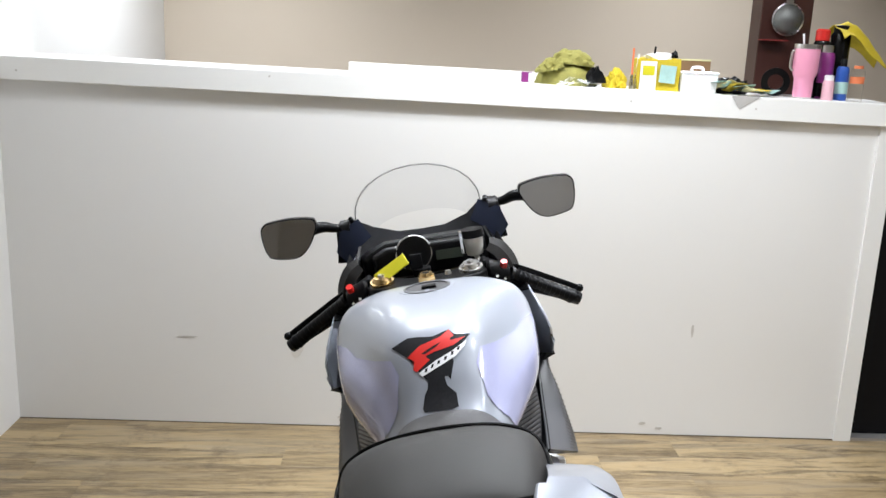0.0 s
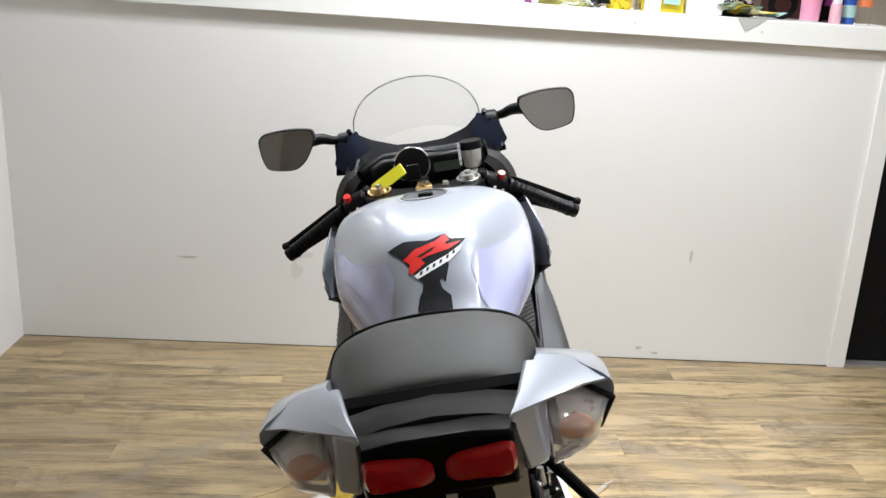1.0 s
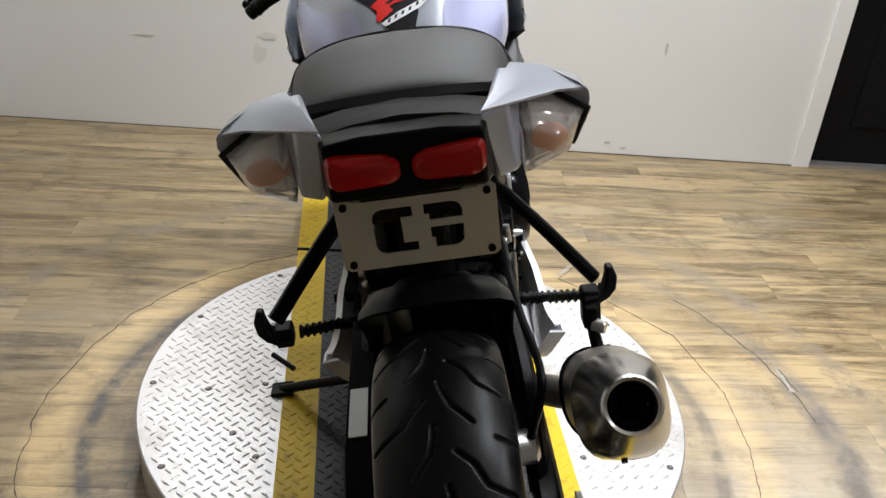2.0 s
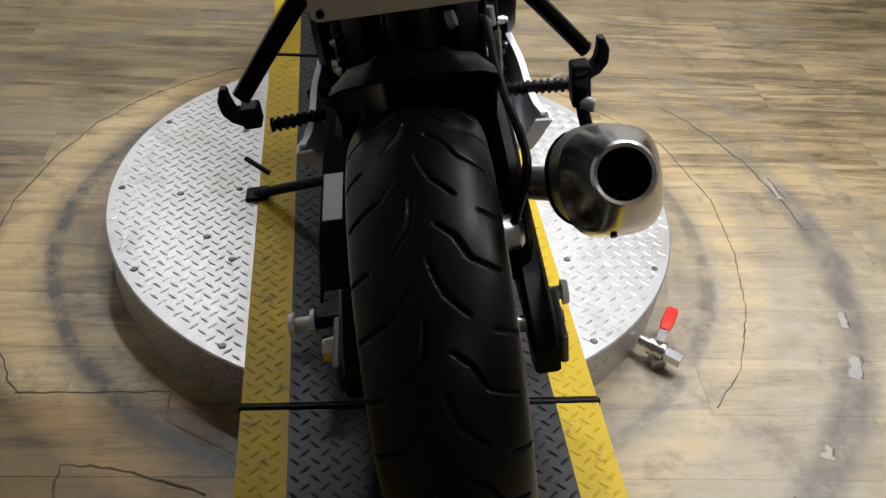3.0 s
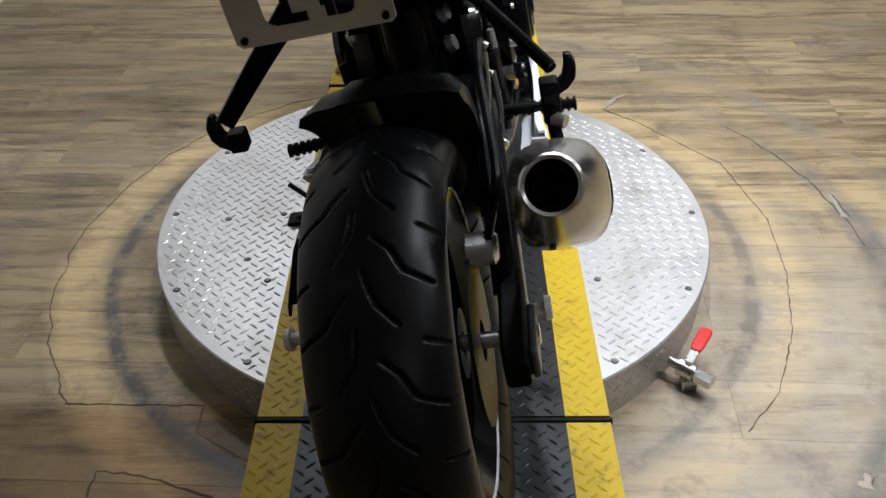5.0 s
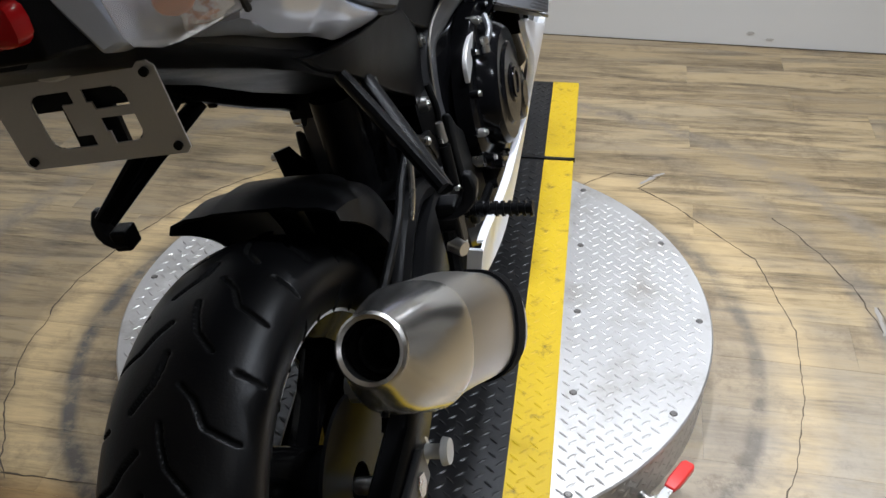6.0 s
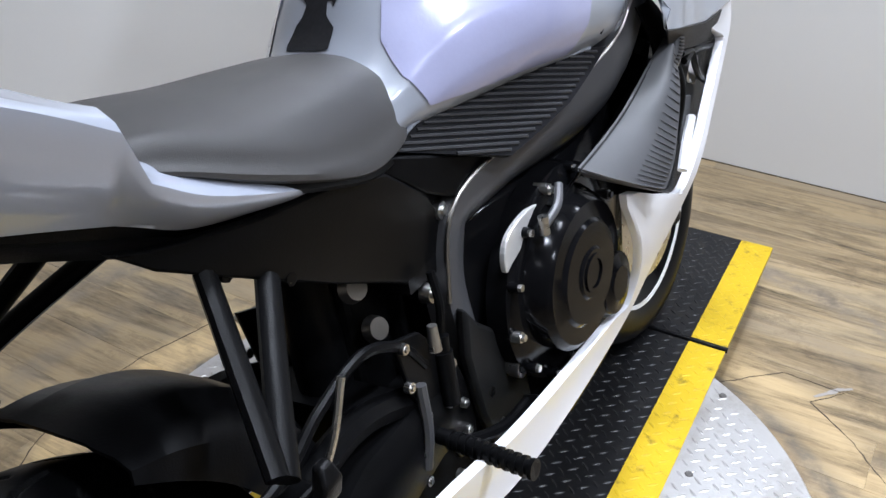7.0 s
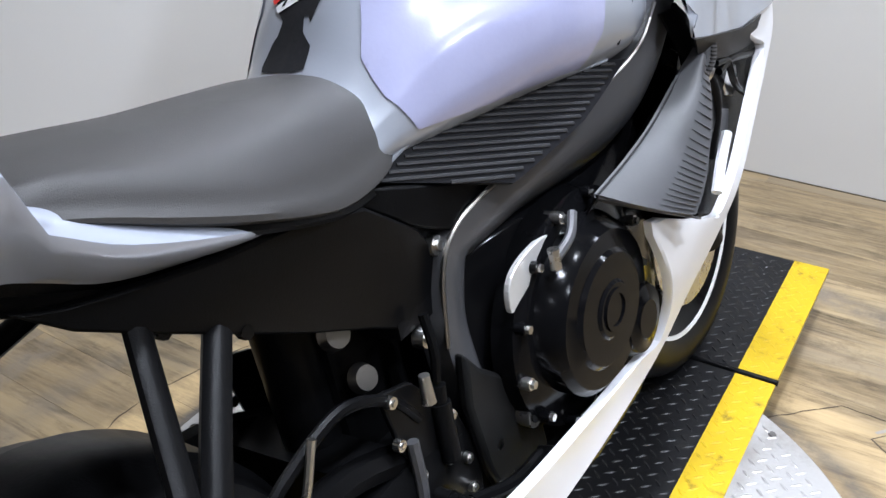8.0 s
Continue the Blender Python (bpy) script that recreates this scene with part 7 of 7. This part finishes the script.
for k, (du, h, c) in enumerate(((0.0, 0.155, ORANGE), (0.022, 0.135, WHITE_PAINT), (0.085, 0.165, BLACK_SATIN))):
    b = on_wall("brush", "thin detailing brush standing upright on the counter", "brush", 2.395 + du, 0.06 + 0.02 * k, "detailing brushes")
    part("stick", rod(B(), (0, 0, 0.05), (0.004 * k, 0, h), 0.004, seg=10), c, b)
    part("ferrule", rod(B(), (0, 0, 0), (0, 0, 0.055), 0.009, 0.006, 12), STEEL, b)
b = on_wall("wipes_pack", "yellow and white pack of wipes with a pale teal note", "pack", 2.50, 0.10)
bm = box(B(), (0, 0, 0.06), (0.165, 0.09, 0.12))
bmesh.ops.subdivide_edges(bm, edges=bm.edges[:], cuts=5, use_grid_fill=True)
for vt in bm.verts:
    vt.co += Vector((noise.noise(vt.co * 22) * 0.010, noise.noise(vt.co * 22 + Vector((5, 0, 0))) * 0.010, noise.noise(vt.co * 20 + Vector((0, 9, 0))) * 0.012 if vt.co.z > 0.02 else 0))
part("wrapper", bm, YELLOW_CLOTH, b)
part("white_panel", box(B(), (-0.045, -0.053, 0.055), (0.062, 0.004, 0.11)), WHITE_PAINT, b, smooth=False)
part("yellow_panel", box(B(), (-0.045, -0.0555, 0.075), (0.045, 0.002, 0.035)), YELLOW_TAG, b, smooth=False)
part("note", box(B(), (0.025, -0.055, 0.065), (0.062, 0.003, 0.066), pose(0, 0, 0, 0, 4, 0)), TEAL_PAPER, b, smooth=False)
part("open_top", lump(0.15, 0.07, 0.03, 6, 0.8, 3), WHITE_PAINT, b, m=pose(0, 0, 0.115))
b = on_wall("black_clip", "small black clip lying on the pack", "clip", 2.565, 0.10)
part("jaw", lump(0.035, 0.03, 0.03, 9, 0.6, 3), BLACK_PLASTIC, b, m=pose(0, 0, 0.125))
b = on_wall("carry_box", "white plastic box with a small handle", "box", 2.652, 0.075)
part("tub", loft(B(), [[(x * s, y * s2, z) for x, y in ((-1, -1), (1, -1), (1, 1), (-1, 1))] for s, s2, z in ((0.066, 0.045, 0), (0.070, 0.048, 0.072))]), WHITE_NYLON, b, bevel=0.004)
part("lid", box(B(), (0, 0, 0.075), (0.146, 0.10, 0.010)), WHITE_PAINT, b, bevel=0.003, smooth=False)
part("handle", tube(B(), [(-0.022, 0, 0.078), (-0.018, 0, 0.094), (0.018, 0, 0.094), (0.022, 0, 0.078)], 0.006, 8, 3), WHITE_PAINT, b)
b = on_wall("card_sheet", "brown cardboard flap leaning behind the white box", "cardboard", 2.67, 0.20)
part("card", box(B(), (0, 0, 0.06), (0.15, 0.004, 0.12), pose(0, 0, 0, -8)), CARD, b, smooth=False)
part("card_edge", box(B(), (0, -0.001, 0.122), (0.15, 0.006, 0.006), pose(0, 0, 0, -8)), CREAM_PAPER, b, smooth=False)
b = on_wall("black_rag", "crumpled black rag behind the papers", "cloth", 2.80, 0.15)
part("cloth", lump(0.19, 0.10, 0.075, 11, 0.6), BLACK_PLASTIC, b)
b = on_wall("paper_heap", "crumpled teal and yellow papers hanging over the edge", "papers", 2.83, 0.05)
rng = random.Random(3)
for k in range(7):
    c = (TEAL_PAPER, CREAM_PAPER, YELLOW_CLOTH)[k % 3]
    x0 = -0.10 + 0.032 * k
    z0 = 0.055 * (1 - k / 9)
    pts = [[(x0 + dx, -0.05 + dy, max(0.003, z0 * (1 - 0.5 * dy / 0.1) + rng.uniform(-0.012, 0.012))) for dx in (-0.035, 0.0, 0.035)] for dy in (0.0, 0.05, 0.10)]
    part("paper", sheet(B(), pts, 0.0012), c, b)
part("hanging_corner", slab(B(), [(-0.07, 0.002), (0.045, 0.002), (-0.035, -0.048)], 1, -0.080, -0.0785), mat("grey_paper", (0.45, 0.44, 0.42), 0.7), b, "grey corner of a paper", smooth=False)

post = structure("post_1", box(B(), (3.088, 0.42, (top_at(3.0) + CEIL) / 2 - 0.05), (0.215, 0.12, CEIL - top_at(3.0) + 0.10)), DARK_WOOD, "dark red brown wooden post behind the counter", "post", bevel=0.004)
MESH_METAL = mat("dark_mesh_metal", (0.16, 0.165, 0.16), 0.4, 0.7, 0, 0.3, 160, 0.6, 500)
b = thing("strainer", "round metal mesh strainer hanging on the wooden post", "strainer", ROOM @ pose(3.085, 0.335, 1.705))
part("bowl", lathe(B(), [(0.062, -0.002), (0.060, 0.0), (0.050, 0.022), (0.030, 0.034), (0.001, 0.038), (0.001, 0.036), (0.029, 0.032), (0.048, 0.020), (0.058, 0.0), (0.062, -0.002)], 32, Matrix.Rotation(radians(-90), 4, "Z")), MESH_METAL, b, "dark metal bowl")
part("rim", lathe(B(), [(0.064 + 0.003 * math.cos(t), -0.002 + 0.003 * math.sin(t)) for t in (2 * math.pi * k / 8 for k in range(9))], 32, Matrix.Rotation(radians(-90), 4, "Z")), STEEL, b)
part("handle", box(B(), (0, 0.0, 0.13), (0.028, 0.006, 0.14)), STEEL, b, smooth=False)
b = thing("wall_shelf", "narrow red shelf strip on the wooden post", "shelf", ROOM @ pose(3.03, 0.33, 1.62))
part("strip", box(B(), (0, 0, 0), (0.11, 0.05, 0.004)), mat("dull_red_paint", (0.20, 0.012, 0.012), 0.6), b, smooth=False)
b = on_wall("tape_roll", "round black tape roll standing on edge", "tape", 2.995, 0.16)
part("roll", lathe(B(), [(0.03, -0.015), (0.055, -0.015), (0.055, 0.015), (0.03, 0.015), (0.03, -0.015)], 28, pose(0, 0, 0.055, 0, 0, 70)), BLACK_PLASTIC, b)
b = on_wall("tumbler", "pink insulated tumbler with a metal rim and straw", "tumbler", 3.072, 0.075)
part("cup", turned([(0.001, 0.004), (0.034, 0.004), (0.036, 0.01), (0.037, 0.075), (0.041, 0.085), (0.047, 0.10), (0.049, 0.19), (0.045, 0.19), (0.001, 0.188)], 32), PINK, b)
part("metal_rim", turned([(0.046, 0.188), (0.0495, 0.189), (0.0485, 0.206), (0.045, 0.206), (0.046, 0.188)], 32), STEEL, b)
part("metal_base", turned([(0.001, 0.0), (0.036, 0.0), (0.0365, 0.006), (0.001, 0.006)], 32), STEEL, b)
part("lid", turned([(0.001, 0.200), (0.045, 0.200), (0.045, 0.208), (0.001, 0.208)], 28), CLEAR_PET, b)
part("straw", rod(B(), (-0.014, 0, 0.19), (-0.022, 0, 0.245), 0.004, seg=10), WHITE_PAINT, b)
part("carry_handle", tube(B(), [(-0.047, 0, 0.18), (-0.057, 0, 0.175), (-0.059, 0, 0.12), (-0.046, 0, 0.105)], 0.005, 8, 4), STEEL, b)


def can(name, label, u, v, r, h, body_mat, cap_mat, cap_h, cap_r, band=None, group="bottles and cans"):
    q = on_wall(name, label, "bottle", u, v, group)
    part("body", turned([(0.001, 0), (r * 0.96, 0.0), (r, 0.005), (r, h - 0.012), (r * 0.82, h), (0.001, h)], 24), body_mat, q)
    part("cap", turned([(0.001, h), (cap_r, h), (cap_r, h + cap_h * 0.85), (cap_r * 0.75, h + cap_h), (0.001, h + cap_h)], 20), cap_mat, q)
    if band:
        part("label_band", turned([(r + 0.0006, h * band[1]), (r + 0.0006, h * band[2]), (r - 0.001, h * band[2]), (r - 0.001, h * band[1]), (r + 0.0006, h * band[1])], 24), band[0], q)
    return q


can("spray_can", "tall purple aerosol can with a silver top", 3.172, 0.12, 0.030, 0.18, PURPLE, STEEL, 0.028, 0.020, (BLACK_GLOSS, 0.05, 0.35))
can("spray_bottle", "small pale pink bottle with white cap", 3.158, 0.045, 0.022, 0.075, PALE_PINK, WHITE_PAINT, 0.02, 0.018)
can("spray_bottle", "dark bottle standing beside the tumbler", 3.132, 0.14, 0.020, 0.11, BLACK_GLOSS, BLACK_PLASTIC, 0.02, 0.014)
can("spray_can", "blue aerosol can with a dark nozzle", 3.222, 0.075, 0.024, 0.130, BLUE, BLACK_PLASTIC, 0.03, 0.012, (TEAL_PAPER, 0.2, 0.55))
q = can("clear_bottle", "clear plastic bottle with an orange label", 3.275, 0.06, 0.026, 0.125, CLEAR_PET, ORANGE, 0.012, 0.018, (ORANGE, 0.55, 0.75))
can("spray_bottle", "dark bottle with a round red cap", 3.180, 0.20, 0.032, 0.225, BLACK_GLOSS, RED_PLASTIC, 0.045, 0.028)
q = can("spray_can", "tall black canister under the yellow towel", 3.262, 0.22, 0.038, 0.26, BLACK_GLOSS, BLACK_PLASTIC, 0.03, 0.030)
b = on_wall("towel", "yellow microfibre towel draped over a black canister", "towel", 3.262, 0.22)
rows = []
rng = random.Random(8)
for k in range(9):
    t = k / 8
    row = []
    for j in range(9):
        s = j / 8
        x = -0.03 + 0.19 * s
        droop = 0.0 if s < 0.25 else 0.17 * (s - 0.25) ** 1.1
        row.append((x + 0.03 * t * s, -0.10 + 0.19 * t + 0.014 * math.sin(6 * s + 5 * t), 0.302 - droop - 0.11 * abs(t - 0.55) + 0.012 * math.sin(9 * t + 7 * s) + rng.uniform(-0.004, 0.004)))
    rows.append(row)
part("cloth", sheet(B(), spline_rows(rows, 2), 0.004), YELLOW_CLOTH, b)

# ---- air valve beside the turntable ----
vv = thing("air_valve", "steel ball valve with a red lever beside the turntable", "valve", pose(-0.016, -0.034, 0))
part("pipe", rod(rod(B(), (0.490, -0.375, 0.042), (0.545, -0.425, 0.042), 0.011, seg=16), (0.535, -0.416, 0.042), (0.560, -0.438, 0.042), 0.0165, seg=6), STEEL, vv, "steel pipe stub")
part("ball_body", rod(rod(B(), (0.507, -0.391, 0.042), (0.532, -0.413, 0.042), 0.018, seg=16), (0.520, -0.402, 0.042), (0.520, -0.402, 0.068), 0.007, seg=12), STEEL, vv, "steel valve body")
part("foot", box(B(), (0.525, -0.407, 0.013), (0.03, 0.03, 0.026)), STEEL, vv, smooth=False, bevel=0.003)
lev = part("lever", box(B(), (0.0, 0.02, 0), (0.016, 0.05, 0.004), pose(0.520, -0.402, 0.067, 0, 0, -32)), STEEL, vv, smooth=False)
part("lever_sleeve", loft(B(), [[Vector((0.520, -0.402, 0.067)) + Matrix.Rotation(radians(-32), 3, "Z") @ Vector((w * a, y, h * c)) for a, c in ((-1, -1), (1, -1), (1, 1), (-1, 1))] for y, w, h in ((0.03, 0.010, 0.005), (0.05, 0.013, 0.007), (0.095, 0.013, 0.007), (0.105, 0.009, 0.005))]), RED_PLASTIC, lev, "red rubber sleeve", bevel=0.003)


# ---- planks, gouges and cracks of the floor, last of all ----
def plank_mesh(length, width, cache={}):
    key = round(length, 2)
    if key not in cache:
        bm = B()
        g, c = 0.0001, 0.0004
        lo = [(g, g, -0.006), (length - g, g, -0.006), (length - g, width - g, -0.006), (g, width - g, -0.006)]
        mid = [(x, y, -c) for x, y, z in lo]
        hi = [(g + c, g + c, 0), (length - g - c, g + c, 0), (length - g - c, width - g - c, 0), (g + c, width - g - c, 0)]
        loft(bm, [lo, mid, hi])
        bmesh.ops.recalc_face_normals(bm, faces=bm.faces[:])
        me = bpy.data.meshes.new("plank")
        bm.to_mesh(me)
        bm.free()
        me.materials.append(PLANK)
        cache[key] = me
    return cache[key]


rng = random.Random(11)
PW, PL = 0.152, 1.219
v, row = 0.10, 0
while v > V_BACK:
    u = -0.05 - PL * rng.choice((0.05, 0.25, 0.42, 0.6, 0.78))
    while u < U_END:
        a, b = max(u, -0.05), min(u + PL, U_END + 0.05)
        if b - a > 0.1:
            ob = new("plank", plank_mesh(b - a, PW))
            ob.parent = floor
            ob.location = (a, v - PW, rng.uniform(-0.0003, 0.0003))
        u += PL
    v -= PW


def crack(points, width, name="crack", material=GAP, seed=0, jitter=0.012):
    """A ragged dark split lying on the planks."""
    r2 = random.Random(seed)
    corners = [Vector((x, y, 0.0008)) for x, y in points]
    pts = []
    for a, b in zip(corners, corners[1:]):
        n = max(2, int((b - a).length / 0.016))
        pts += [a.lerp(b, j / n) for j in range(n)]
    pts.append(corners[-1])
    left, right = [], []
    for k, p in enumerate(pts):
        t = (pts[min(k + 1, len(pts) - 1)] - pts[max(k - 1, 0)]).normalized()
        n = Vector((-t.y, t.x, 0))
        q = p + n * r2.uniform(-jitter, jitter) * 0.5
        w = width * r2.uniform(0.25, 1.0)
        left.append(q + n * w / 2)
        right.append(q - n * w / 2)
    bm = B()
    sheet(bm, [left, right], 0.0006)
    ob = link(name, bm, material, floor, "", smooth=False)
    ob.matrix_parent_inverse = floor.matrix_basis.inverted()
    return ob


def arc(radius, a0, a1, n=24, wobble=0.015, seed=0):
    r2 = random.Random(seed)
    return [((radius + r2.uniform(-wobble, wobble)) * math.cos(radians(a0 + (a1 - a0) * k / n)), (radius + r2.uniform(-wobble, wobble)) * math.sin(radians(a0 + (a1 - a0) * k / n))) for k in range(n + 1)]


GOUGE = mat("grey_subfloor", (0.30, 0.275, 0.245), 0.7, 0, 0, 0.3, 30, 0.2, 90)
PALE = mat("pale_plank", (0.36, 0.30, 0.225), 0.5, 0, 0, 0.2, 20)
crack(arc(0.865, 110, 215, 30, 0.008, 1), 0.0035, seed=1, jitter=0.004)
crack([(0.30, 0.66), (0.43, 0.775), (0.56, 0.765), (0.50, 0.70), (0.60, 0.61), (0.70, 0.485), (0.776, 0.396), (0.803, 0.265), (0.831, 0.131), (0.814, -0.081), (0.767, -0.283), (0.689, -0.455), (0.60, -0.56)], 0.0035, seed=3, jitter=0.004)
crack([(0.575, 0.79), (0.548, 0.772), (0.505, 0.722)], 0.018, "chip", GOUGE, seed=4, jitter=0.002)
crack([(-0.72, -0.485), (-0.444, -0.489), (-0.446, -0.557), (-0.322, -0.638)], 0.004, seed=5, jitter=0.003)
crack([(-0.36, -0.72), (-0.45, -0.685), (-0.523, -0.658), (-0.608, -0.650), (-0.606, -0.73), (-0.604, -0.796), (-0.516, -0.853), (-0.43, -0.914), (-0.33, -0.97)], 0.006, seed=6, jitter=0.006)
# torn strip with dark ragged edges
crack([(0.530, -0.886), (0.590, -0.848), (0.635, -0.812), (0.672, -0.784)], 0.028, "chip", PALE, seed=7, jitter=0.006)
crack([(0.510, -0.882), (0.548, -0.858), (0.592, -0.829), (0.635, -0.797), (0.670, -0.768), (0.682, -0.784)], 0.006, seed=8, jitter=0.012)
crack(arc(1.032, 1, 35, 14, 0.006, 10), 0.004, seed=10, jitter=0.005)
for k, (x, y, w, ln_, an) in enumerate(((0.942, -0.46, 0.03, 0.07, 65), (0.981, -0.317, 0.022, 0.05, 75), (0.778, -0.675, 0.028, 0.035, 50), (1.024, 0.19, 0.018, 0.10, 95))):
    a = radians(an)
    dx, dy = math.cos(a) * ln_ / 2, math.sin(a) * ln_ / 2
    crack([(x - dx, y - dy), (x, y), (x + dx, y + dy)], w, "chip", PALE if k == 2 else GOUGE, seed=20 + k, jitter=0.008)
    crack([(x - dx * 1.1 + w / 2, y - dy), (x + w / 2, y), (x + dx * 1.1 + w / 2, y + dy)], 0.003, seed=40 + k, jitter=0.006)
